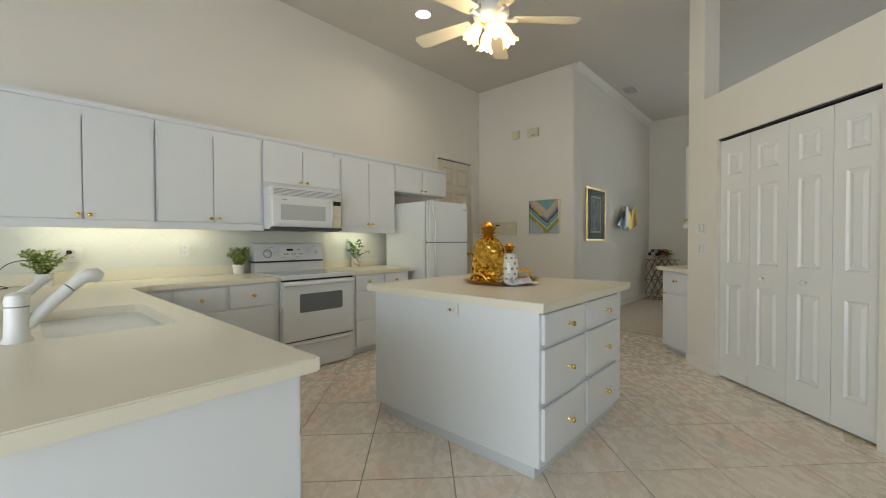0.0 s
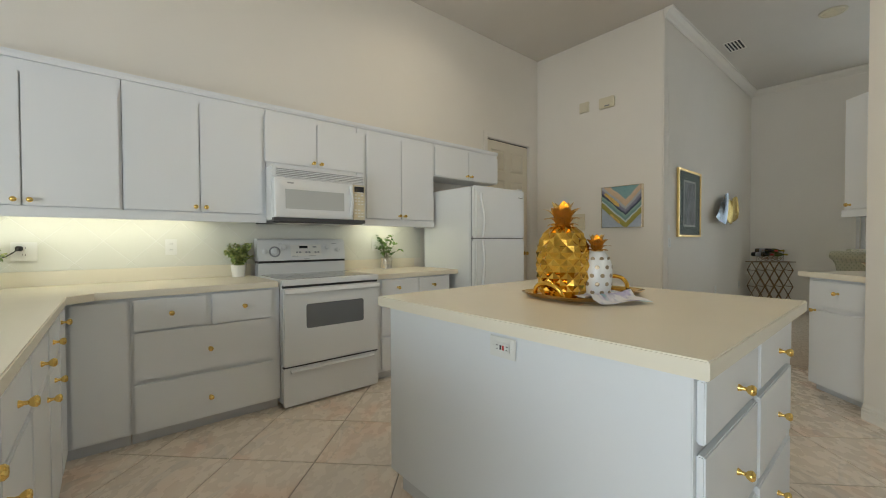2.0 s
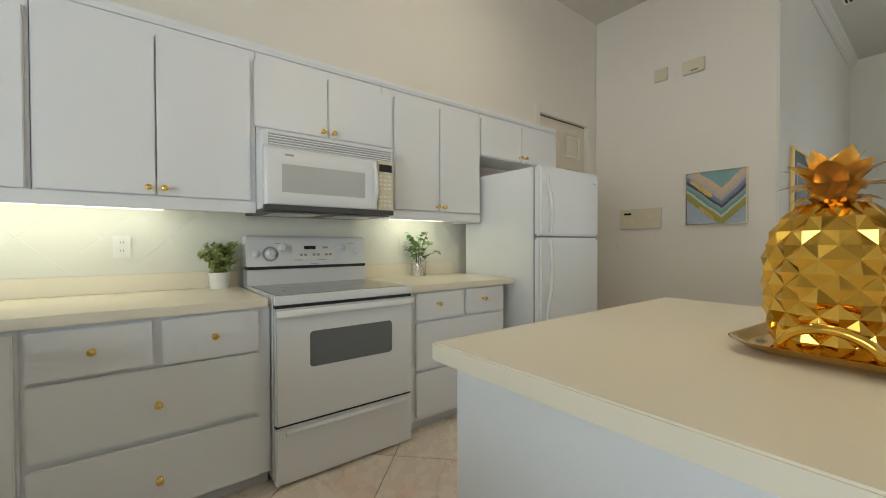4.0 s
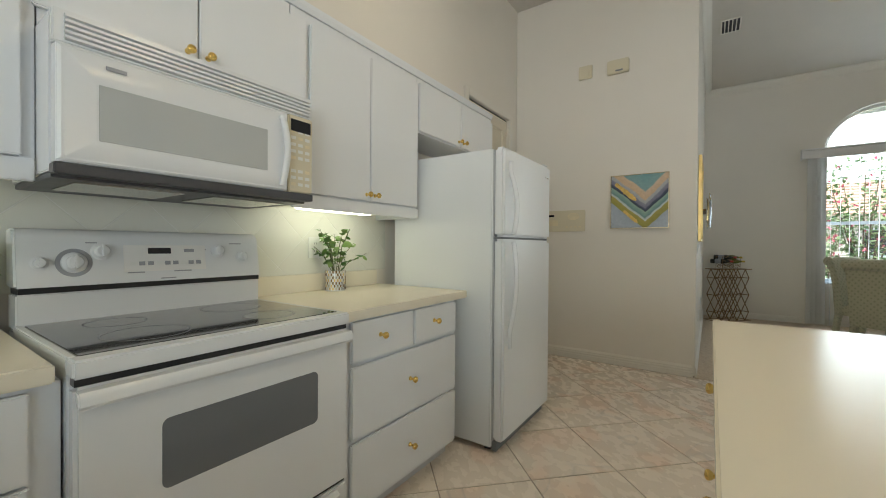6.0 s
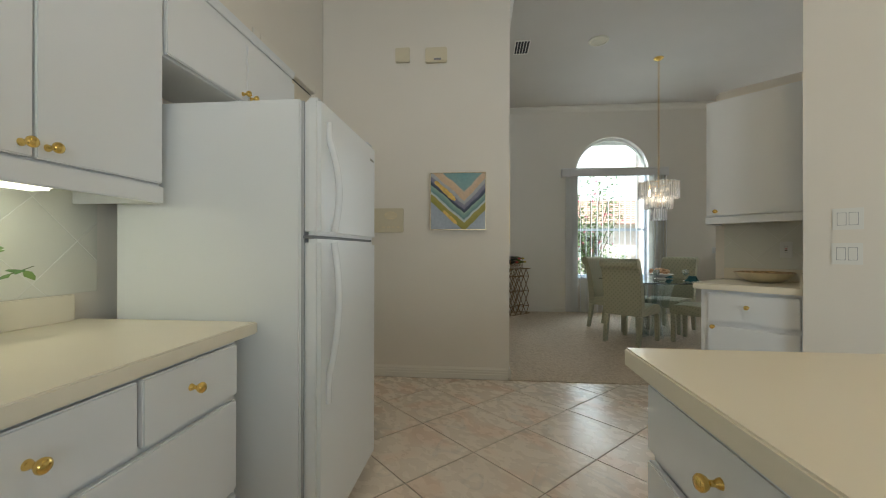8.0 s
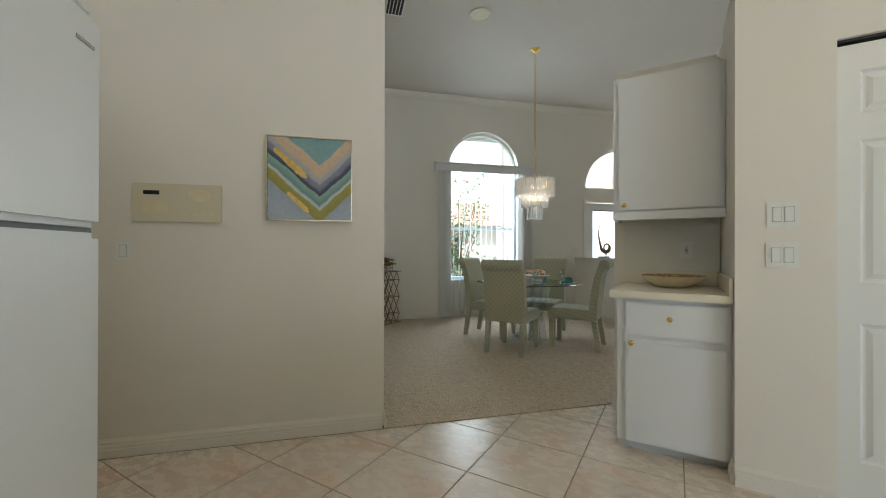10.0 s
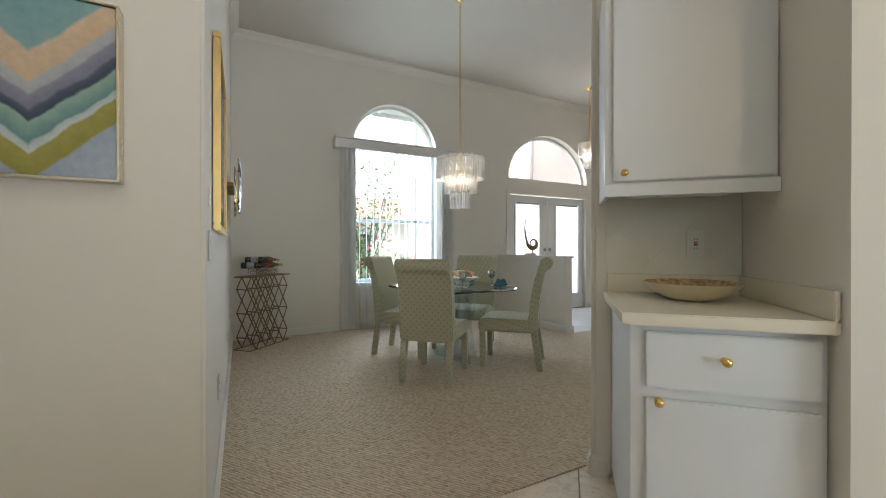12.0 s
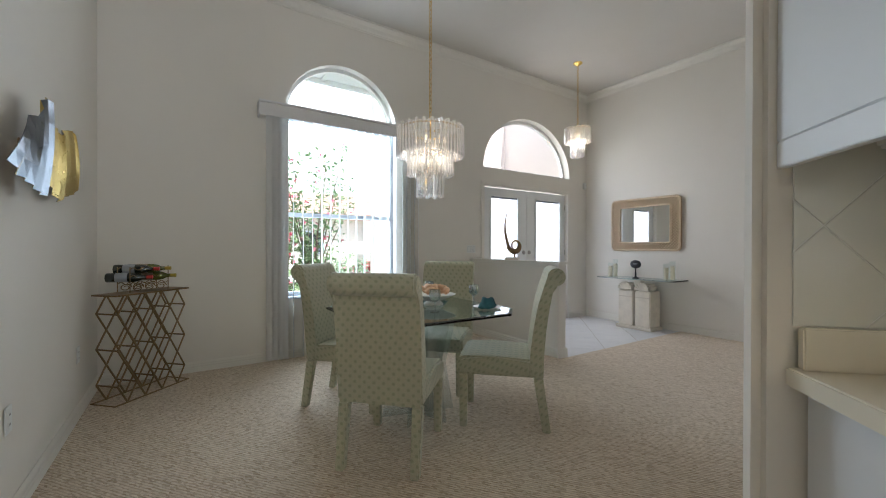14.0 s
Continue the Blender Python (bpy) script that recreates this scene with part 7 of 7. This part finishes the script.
def centrepiece():
    p = thing("serving_dish", "white serving dish at the middle of the table", "dish", pose(-0.27, 7.64, 0.757))
    part("dish", lathe([(0, 0), (0.07, 0.0), (0.075, 0.008), (0.05, 0.03), (0.10, 0.052), (0.165, 0.078), (0.168, 0.081), (0.10, 0.060), (0, 0.056)], 36), WHITECER, p, "", True)
    rng = random.Random(3)
    for k in range(5):
        a = 2 * math.pi * k / 5
        pts = [(0.052 * math.cos(q), 0.042 * math.sin(q), 0.018 * math.sin(2 * q)) for q in [2 * math.pi * i / 14 for i in range(15)]]
        single("decor_loop", tube(pts[:-3], [0.019 + 0.004 * math.sin(i) for i in range(12)], 10), CORAL, "peach twisted ornament in the dish", "ornament", pose(-0.27 + 0.065 * math.cos(a), 7.64 + 0.065 * math.sin(a), 0.868, 15 * math.sin(k), 12, 70 * k), "table ornaments", True)


centrepiece()


def wine_rack():
    t = thing("wine_rack_table", "bronze wire wine rack console with a geometric lattice", "wine rack", pose(-2.11, 9.16, 0, 0, 0, 45))
    W, D, H, r = 0.58, 0.22, 0.826, 0.0065
    o = lambda z, s=1.0: [(-W / 2 - 0.06, 0.06, z), (-W / 2, -D / 2, z), (W / 2, -D / 2, z), (W / 2 + 0.04, 0.06, z)]
    part("top_plate", add_box(bmesh.new(), -W / 2 - 0.03, W / 2 + 0.03, -D / 2 - 0.01, D / 2, H - 0.012, H, 0.002), BRONZE, t, "flat bronze top")
    part("base_rail", tube([(-W / 2 - 0.03, -D / 2, 0.008), (W / 2 + 0.03, -D / 2, 0.008), (W / 2 + 0.03, D / 2, 0.008), (-W / 2 - 0.03, D / 2, 0.008)], 0.008, 6, closed=True), BRONZE, t)
    n, rows = 4, 3
    cw, ch = W / n, (H - 0.02) / rows
    for y in (-D / 2 + 0.01, D / 2 - 0.01):
        for i in range(n):
            for j in range(rows):
                x0, z0 = -W / 2 + i * cw, 0.008 + j * ch
                part("lattice_rod", tube([(x0 + cw / 2, y, z0), (x0, y, z0 + ch / 2)], r, 6), BRONZE, t)
                part("lattice_rod", tube([(x0 + cw / 2, y, z0), (x0 + cw, y, z0 + ch / 2)], r, 6), BRONZE, t)
                part("lattice_rod", tube([(x0, y, z0 + ch / 2), (x0 + cw / 2, y, z0 + ch)], r, 6), BRONZE, t)
                part("lattice_rod", tube([(x0 + cw, y, z0 + ch / 2), (x0 + cw / 2, y, z0 + ch)], r, 6), BRONZE, t)
    for i in range(n + 1):
        for j in range(rows):
            x, z = -W / 2 + i * cw, 0.008 + (j + 0.5) * ch
            part("cross_rod", tube([(x, -D / 2 + 0.01, z), (x, D / 2 - 0.01, z)], r, 6), BRONZE, t)
    b = thing("bottle_holder", "scrolled bronze wire bottle holder on the rack", "bottle holder", pose(-2.11, 9.16, H, 0, 0, 45))
    for y in (-0.06, 0.06):
        for x0 in (-0.10, 0.0, 0.10):
            part("scroll", tube([(x0 + 0.048 * math.cos(q) * (1 - q / 14), y, 0.034 + 0.028 * math.sin(q) * (1 - q / 14)) for q in [0.35 * k for k in range(26)]], 0.0035, 6), BRONZE, b, "", True)
        for z in (0.068, 0.125, 0.185):
            part("wave_rail", tube([(-0.16 + 0.32 * k / 24, y, z + 0.010 * math.sin(k * 1.05)) for k in range(25)], 0.0035, 6), BRONZE, b, "", True)
    for x in (-0.165, 0.165):
        for y in (-0.06, 0.06):
            part("upright", tube([(x, y, 0.004), (x, y, 0.20)], 0.0035, 6), BRONZE, b)
    prof = [(0, 0), (0.034, 0.0), (0.037, 0.006), (0.037, 0.175), (0.030, 0.205), (0.0145, 0.235), (0.0135, 0.285), (0.015, 0.287), (0.015, 0.298), (0, 0.298)]
    for x, z, mt, lab in ((-0.115, 0.105, BOTTLE_D, "dark wine bottle"), (0.10, 0.105, BOTTLE_G, "green wine bottle"), (-0.055, 0.168, BOTTLE_D, "dark wine bottle"), (0.05, 0.168, BOTTLE_G, "green wine bottle")):
        w = thing("wine_bottle", lab + " lying in the wire holder", "bottle", pose(-2.11, 9.16, H, 0, 0, 45) @ pose(x - 0.084, 0.124, z + 0.012, 90, 0, 34), "wine bottles")
        part("bottle", lathe(prof, 22), mt, w, "", True)
        part("foil", lathe([(0.0140, 0.242), (0.0142, 0.284), (0.0156, 0.286), (0.0156, 0.2985), (0, 0.299)], 18), FOIL_Y if mt is BOTTLE_G else RED, w, "coloured foil", True)
        part("label", lathe([(0.0374, 0.06), (0.0374, 0.14)], 22), TAUPE if mt is BOTTLE_G else GREYMARK, w, "paper label", True)


wine_rack()


def entry_console():
    t = thing("console_table", "glass-topped console on a carved cream stone pedestal", "console table", pose(3.78, 8.40, 0))
    part("glass_top", box(-0.19, 0.22, -0.58, 0.58, 0.722, 0.737, 0.003), TABLEGLASS, t, "greenish glass top")
    part("plinth", box(-0.17, 0.16, -0.27, 0.27, 0.0, 0.045, 0.01), STONE, t)
    for sy in (-1, 1):
        y0, y1 = (0.012, 0.245) if sy > 0 else (-0.245, -0.012)
        p = part("pillar", box(-0.14, 0.13, y0, y1, 0.046, 0.56, 0.012), STONE, t, "fluted stone pillar")
        # no cut in the stone: a darker strip paints the shade of a groove
        part("painted_groove", box(-0.1425, -0.1395, y0 + 0.015, y1 - 0.015, 0.46, 0.475, 0), paint("groove_shade", (0.60, 0.54, 0.44), 0.9), p)
        c = (y0 + y1) / 2
        bm = bmesh.new()
        for k in range(7):
            a = math.pi * (k + 0.5) / 7
            tube([(-0.15, c, 0.575), (-0.15, c + 0.105 * math.cos(a), 0.575 + 0.11 * math.sin(a))], [0.012, 0.024], 8, bm)
        part("shell", bm, STONE, t, "carved shell", True)
        part("shell_back", box(-0.14, 0.10, c - 0.10, c + 0.10, 0.561, 0.66, 0.03), STONE, t)
    part("post", box(-0.06, 0.06, -0.05, 0.05, 0.56, 0.7215, 0.004), STONE, t)
    for dy, hs in ((0.44, (0.215, 0.17)), (-0.42, (0.21, 0.18))):
        for k, h in enumerate(hs):
            y = 8.40 + dy + (k - 0.5) * 0.085
            c = thing("hurricane_candle", "ivory candle in a clear glass cylinder", "candle", pose(3.80, y, 0.7375), "console candles")
            h *= 1.25
            part("cylinder", lathe([(0.038, 0), (0.040, 0.0), (0.040, h), (0.038, h), (0.038, 0.004), (0, 0.004)], 24), CLEAR, c, "clear glass cylinder", True)
            part("candle", lathe([(0, 0.0045), (0.03, 0.0045), (0.03, h * 0.72), (0.024, h * 0.73), (0, h * 0.71)], 20), CANDLE, c, "", True)
            part("wick", tube([(0, 0, h * 0.705), (0.002, 0, h * 0.75)], 0.0012, 5), BLACK, c)
    s = thing("sign_stand", "black oval sign on a turned stand", "sign", pose(3.72, 8.42, 0.7375))
    part("stand", lathe([(0, 0), (0.05, 0.0), (0.05, 0.006), (0.02, 0.014), (0.010, 0.03), (0.013, 0.06), (0.007, 0.10), (0.010, 0.14), (0, 0.145)], 20), BLACK, s, "", True)
    part("board", lathe([(0, 0.007), (0.078, 0.006), (0.085, 0.0), (0.078, -0.006), (0, -0.007)], 32), BLACK, s, "", True, pose(0, 0, 0.205, 0, 90, 0) @ Matrix.Diagonal((0.72, 1.0, 1.0, 1)))
    for z, l in ((0.214, 0.07), (0.198, 0.05)):
        part("lettering", box(-0.0085, -0.0065, -l / 2, l / 2, z - 0.003, z + 0.003, 0), GREYMARK, s)


entry_console()


def swirl_sculpture():
    t = thing("swirl_sculpture", "bronze swirl sculpture on a small plinth", "sculpture", pose(1.56, 8.74, 1.032, 0, 0, -52))
    part("plinth", box(-0.085, 0.085, -0.045, 0.045, 0, 0.032, 0.003), STONE, t)
    pts, rad = [], []
    for k in range(46):
        f = k / 45
        if f < 0.42:
            g = f / 0.42
            pts.append((-0.055 - 0.035 * math.sin(math.pi * g), 0, 0.62 - 0.42 * g))
            rad.append(0.003 + 0.017 * g)
        else:
            g = (f - 0.42) / 0.58
            a = math.pi + g * 2.6 * math.pi
            q = 0.085 * (1 - 0.78 * g)
            pts.append((0.03 + q * math.cos(a), 0, 0.16 + q * math.sin(a) * 1.25 + 0.04 * (1 - g)))
            rad.append(0.02 + 0.016 * math.sin(math.pi * min(1, g * 2.2)) - 0.012 * g)
    part("swirl", tube(pts, rad, 12), BRONZE, t, "", True)
    part("stem", tube([(0.03, 0, 0.032), (0.03, 0, 0.09)], 0.012, 10), BRONZE, t)


swirl_sculpture()


# ---------------------------------------------------------------- outside the windows
structure("ground", box(-300, 300, YF + 0.2, 400, -0.6, -0.16, 0), GRASS, "green lawn reaching to the horizon", "ground")
structure("ground_south", box(-300, 300, -300, YB - 0.15, -0.6, -0.16, 0), CONCRETE, "pale paving behind the house", "ground")
bm = bmesh.new()
sky_rows = [[bm.verts.new((90 * math.sin(radians(a)), 9 + 90 * math.cos(radians(a)), z)) for a in range(-80, 81, 8)] for z in (-1.0, 60.0)]
for k in range(len(sky_rows[0]) - 1):
    bm.faces.new((sky_rows[0][k], sky_rows[0][k + 1], sky_rows[1][k + 1], sky_rows[1][k]))
structure("backdrop", bm, glow("hazy_sky", (0.95, 0.98, 1.0), 0.42), "bright white haze of the sky beyond the houses", "sky")
structure("road", box(-60, 60, 20.5, 26.5, -0.165, -0.155, 0), CONCRETE, "pale residential road", "road")
structure("porch_floor", box(0.9, 4.6, YF + 0.2, 12.2, -0.30, -0.03, 0.01), CONCRETE, "concrete entry porch floor", "porch")
bm = bmesh.new()
add_box(bm, 4.2, 4.4, YF + 0.2, 12.0, -0.2, 4.4)
add_box(bm, 1.05, 1.25, YF + 0.2, 10.6, -0.2, 3.2)
structure("porch_wall", bm, STUCCO, "pale stucco side walls of the entry porch", "wall")
bm = bmesh.new()
add_box(bm, 1.05, 1.45, 11.8, 12.0, -0.2, 4.4)
add_box(bm, 3.95, 4.4, 11.8, 12.0, -0.2, 4.4)
arch_over(bm, 2.7, 1.25, 1.7, 0.7, 4.4, 11.8, 12.0)
structure("porch_arch", bm, STUCCO, "pale stucco porch front with an arched opening", "wall")
# pale ground strip added as a reflector, to brighten the eave soffit
structure("bounce_strip", box(-6, 6, YF + 0.2, 13.0, -0.2, -0.15, 0), CONCRETE, "pale concrete strip added to bounce light up to the soffit", "pavement")
# unseen slab added behind the house to block direct sun at the kitchen opening
structure("sun_blocker_roof", box(-6, 6, -6.5, YB - 0.16, 2.75, 2.85, 0), SOFFIT, "added unseen white roof that keeps sun out of the kitchen", "roof")
bm = bmesh.new()
add_box(bm, -6, 1.05, YF + 0.2, 10.15, 3.32, 3.38)
add_box(bm, -6, 1.05, 10.15, 10.20, 3.26, 3.45)
for x in (-1.6, -0.4, 0.8):
    add_box(bm, x, x + 0.05, YF + 0.2, 10.15, 3.29, 3.32)
structure("eave_soffit", bm, SOFFIT, "white boarded eave soffit over the window", "eaves")


def neighbour_house():
    t = thing("neighbour_house", "pale pink stucco house with a terracotta roof across the lawn", "house", pose(6, 29, -0.16))
    part("wall", box(-11, 9, 0, 8, 0, 3.0, 0), STUCCO, t)
    part("garage_wall", box(-16, -11.01, -2.0, 8, 0, 2.9, 0), STUCCO, t)
    for x0, x1, y0, y1, z in ((-11.6, 9.6, -0.6, 8.6, 3.0), (-16.6, -10.5, -2.6, 8.6, 2.9)):
        bm = bmesh.new()
        q = [bm.verts.new(p) for p in ((x0, y0, z), (x1, y0, z), (x1, y1, z), (x0, y1, z))]
        d = (y1 - y0) / 2 * 0.95
        ins = min(d, (x1 - x0) / 2 - 0.2)
        r = [bm.verts.new((x0 + ins, (y0 + y1) / 2, z + 2.1)), bm.verts.new((x1 - ins, (y0 + y1) / 2, z + 2.1))]
        for f in ((q[0], q[1], r[1], r[0]), (q[1], q[2], r[1]), (q[2], q[3], r[0], r[1]), (q[3], q[0], r[0]), (q[3], q[2], q[1], q[0])):
            bm.faces.new(f)
        roof = part("roof", bm, ROOFTILE, t, "terracotta tiled hip roof")
        bm = bmesh.new()
        for k in range(11):
            f = k / 11
            yy, zz = y0 + f * (y1 - y0) / 2, z + 2.1 * f
            xi = ins * f
            add_box(bm, x0 + xi, x1 - xi, yy - 0.02, yy + 0.06, zz + 0.01, zz + 0.07)
        part("tile_course", bm, ROOFTILE, roof)
    for x in (-9, -1.5, 5.5):
        w = part("window", box(x - 0.7, x + 0.7, -0.06, -0.001, 0.9, 2.3, 0.01), WINFRAME, t)
        part("pane", box(x - 0.6, x + 0.6, -0.08, -0.062, 1.0, 2.2, 0), GLASSTOP, w)
    g = part("garage_door", box(-15.6, -11.8, -2.06, -2.001, 0, 2.2, 0.01), SOFFIT, t)
    for k in range(4):
        part("panel", box(-15.4, -12.0, -2.09, -2.061, 0.1 + k * 0.53, 0.53 + k * 0.53, 0.01), SOFFIT, g)
    bm = bmesh.new()
    add_box(bm, 1.4, 1.8, -1.2, -0.9, 0, 2.9)
    add_box(bm, 4.2, 4.6, -1.2, -0.9, 0, 2.9)
    arch_over(bm, 3.0, 1.2, 1.7, 0.9, 2.9, -1.2, -0.9)
    part("entry_arch", bm, STUCCO, t, "arched entry portal")
    # flat panel on the wall, dark in place of a shaded porch
    part("entry_shade_panel", box(1.8, 4.2, -0.05, -0.002, 0, 2.6, 0), GASKET, t, "flat dark panel painted as shade in the entry")


neighbour_house()


def shrub(name, label, x, y, h, spread, count, leafm, bloom, seed, blooms=60, size=0.085):
    t = thing(name, label, "shrub", pose(x, y, -0.16))
    rng = random.Random(seed)
    bt, bl, bf = bmesh.new(), bmesh.new(), bmesh.new()
    tips = []
    for s in range(16):
        a = rng.uniform(0, 2 * math.pi)
        top = Vector((spread * rng.uniform(0.15, 1) * math.cos(a), spread * rng.uniform(0.15, 1) * math.sin(a), h * rng.uniform(0.55, 1.0)))
        p = [Vector((0.06 * math.cos(a), 0.06 * math.sin(a), 0)), Vector((top.x * 0.35, top.y * 0.35, top.z * 0.5)), Vector((top.x * 0.8, top.y * 0.8, top.z * 0.85)), top]
        tube(p, [0.02, 0.014, 0.008, 0.003], 5, bt)
        tips.append(p)

    def leaf(bm, c, d, L, wd):
        sd = d.cross(Vector((rng.gauss(0, 0.5), rng.gauss(0, 0.5), 1))).normalized()
        v = [bm.verts.new(q) for q in (c, c + d * L * 0.5 + sd * wd, c + d * L, c + d * L * 0.5 - sd * wd)]
        bm.faces.new(v)

    for i in range(count):
        p = rng.choice(tips)
        f = rng.uniform(0.12, 1.0) * 3
        k = min(2, int(f))
        c = p[k].lerp(p[k + 1], f - k) + Vector((rng.gauss(0, 0.09), rng.gauss(0, 0.09), rng.gauss(0, 0.09)))
        d = Vector((rng.gauss(0, 1), rng.gauss(0, 1), rng.gauss(0.1, 0.6))).normalized()
        L = size * rng.uniform(0.6, 1.3)
        leaf(bl, c, d, L, L * 0.28)
    for i in range(blooms):
        p = rng.choice(tips)
        f = rng.uniform(0.3, 1.0) * 3
        k = min(2, int(f))
        c = p[k].lerp(p[k + 1], min(1, f - k)) + Vector((rng.gauss(0, 0.12), rng.gauss(0, 0.12), rng.gauss(0, 0.10)))
        for q in range(7):
            d = Vector((rng.gauss(0, 1), rng.gauss(0, 1), rng.gauss(0, 1))).normalized()
            leaf(bf, c, d, 0.05, 0.022)
    part("branches", bt, BARK, t)
    part("foliage", bl, leafm, t, "glossy green leaves")
    if blooms:
        part("blossoms", bf, bloom, t, "bright blossoms")


shrub("flowering_shrub", "tall loose shrub with pink blossoms by the window", 0.24, 13.0, 3.5, 0.95, 1700, SHRUB, BLOOM, 4, 40, 0.105)
shrub("flowering_shrub", "low dense shrub with pink blossoms under the window", -0.36, 12.8, 2.0, 1.0, 1800, SHRUB, BLOOM, 9, 46, 0.10)
shrub("flowering_shrub", "low green shrub beside the lawn", 1.6, 14.2, 1.1, 0.9, 1100, SHRUB, BLOOM, 19, 10)
shrub("red_shrub", "red-leaved shrub by the concrete strip", 1.75, 13.2, 1.15, 0.32, 420, REDLEAF, REDLEAF, 13, 0, 0.16)
shrub("green_hedge", "clipped green hedge across the lawn", 5.5, 19.5, 1.2, 1.8, 1500, SHRUB, BLOOM, 29, 0)
shrub("green_hedge", "clipped green hedge across the lawn", 2.5, 19.5, 1.2, 1.8, 1500, SHRUB, BLOOM, 31, 0)


def tree(x, y, h, seed):
    t = thing("tree", "leafy street tree in front of the houses", "tree", pose(x, y, -0.16))
    rng = random.Random(seed)
    bt, bl = bmesh.new(), bmesh.new()
    tube([(0, 0, 0), (0.08, 0.02, h * 0.3), (0.02, 0.08, h * 0.6)], [0.17, 0.12, 0.08], 8, bt)
    for k in range(11):
        a = rng.uniform(0, 2 * math.pi)
        e = Vector((h * 0.34 * rng.uniform(0.3, 1) * math.cos(a), h * 0.34 * rng.uniform(0.3, 1) * math.sin(a), h * rng.uniform(0.6, 1.0)))
        s = Vector((0.05, 0.05, h * rng.uniform(0.35, 0.6)))
        tube([s, s.lerp(e, 0.5) + Vector((0, 0, 0.1)), e], [0.06, 0.035, 0.012], 6, bt)
        for i in range(150):
            c = s.lerp(e, rng.uniform(0.5, 1.1)) + Vector((rng.gauss(0, 0.45), rng.gauss(0, 0.45), rng.gauss(0, 0.35)))
            d = Vector((rng.gauss(0, 1), rng.gauss(0, 1), rng.gauss(0, 0.7))).normalized()
            sd = d.cross(Vector((rng.gauss(0, 1), rng.gauss(0, 1), 1))).normalized()
            L = rng.uniform(0.14, 0.28)
            bl.faces.new([bl.verts.new(q) for q in (c, c + d * L * 0.5 + sd * L * 0.25, c + d * L, c + d * L * 0.5 - sd * L * 0.25)])
    part("trunk", bt, BARK, t)
    part("crown", bl, SHRUB, t, "uneven leafy crown")


tree(9.5, 24, 5.0, 3)
tree(-3.5, 27, 5.5, 8)


# ---------------------------------------------------------------- tiles, last
wall_tiles("backsplash", "pale glazed wall tiles laid on the diagonal", -0.098, 3.42, 1.0, 1.384, WEST, 0.205, (0.30, 1.19))
wall_tiles("backsplash_buffet", "pale glazed wall tiles laid on the diagonal", -4.36, PU0 - 0.003, 1.02, 1.414, DIAG @ pose(0, 3.335, 0), 0.205, (-4.16, 1.235))

TU, TV, U0, V0, GR = 0.489, 0.471, -2.532, 2.042, 0.006


def clip_half(poly, n, d):
    """Keeps the side of a plan polygon on which n . p <= d."""
    out = []
    for k in range(len(poly)):
        p, q = poly[k - 1], poly[k]
        sp, sq = n[0] * p[0] + n[1] * p[1] - d, n[0] * q[0] + n[1] * q[1] - d
        if (sp <= 0) != (sq <= 0):
            f = sp / (sp - sq)
            out.append((p[0] + f * (q[0] - p[0]), p[1] + f * (q[1] - p[1])))
        if sq <= 0:
            out.append(q)
    return out


def tile_mesh(poly, name):
    bm = bmesh.new()
    c = (sum(p[0] for p in poly) / len(poly), sum(p[1] for p in poly) / len(poly))
    low = [bm.verts.new((p[0], p[1], -0.004)) for p in poly]
    mid = [bm.verts.new((p[0], p[1], -0.0012)) for p in poly]
    s = 0.988
    top = [bm.verts.new((c[0] + (p[0] - c[0]) * s, c[1] + (p[1] - c[1]) * s, 0.0)) for p in poly]
    for a, b in ((low, mid), (mid, top)):
        for k in range(len(poly)):
            bm.faces.new((a[k], a[(k + 1) % len(poly)], b[(k + 1) % len(poly)], b[k]))
    bm.faces.new(top)
    return bm


def floor_tiles(owner, mat, x0, x1, y0, y1, sort=None):
    hu, hv = TU / 2 - GR / 2, TV / 2 - GR / 2
    full = to_mesh("floor_tile", tile_mesh([(-hu, -hv), (hu, -hv), (hu, hv), (-hu, hv)], "t"), mat)
    s = math.sqrt(0.5)
    for i in range(-22, 23):
        for j in range(-22, 23):
            u, v = U0 + (i + 0.5) * TU, V0 + (j + 0.5) * TV
            cx, cy = (u + v) * s, (v - u) * s
            if not (x0 - 0.4 < cx < x1 + 0.4 and y0 - 0.4 < cy < y1 + 0.4):
                continue
            if all(x0 <= cx + a * s <= x1 and y0 <= cy + a * s <= y1 for a in (-0.5, 0.5)):
                part("floor_tile", full, None, owner, m=pose(cx, cy, 0, 0, 0, -45))
                continue
            poly = [(u + a * hu, v + b * hv) for a, b in ((-1, -1), (1, -1), (1, 1), (-1, 1))]
            for n, d in (((-s, -s), -x0), ((s, s), x1), ((s, -s), -y0), ((-s, s), y1)):
                poly = clip_half(poly, n, d) if poly else poly
            if len(poly) > 2:
                poly = [(p[0] - u, p[1] - v) for p in poly]
                area = abs(sum(poly[k - 1][0] * poly[k][1] - poly[k][0] * poly[k - 1][1] for k in range(len(poly)))) / 2
                if area > 0.0008:
                    part("floor_tile", tile_mesh(poly, "t"), mat, owner, m=pose(cx, cy, 0, 0, 0, -45))


floor_tiles(bpy.data.objects["floor"], TILE, XL, 1.05, YB, YE - 0.022)
tf = structure("floor_entry", box(1.62, XR, 7.932, YF, -0.0038, -0.003, 0), GROUT, "grout bed under the entry tiles", "floor")
floor_tiles(tf, TILEGREY, 1.621, XR, 7.934, YF)
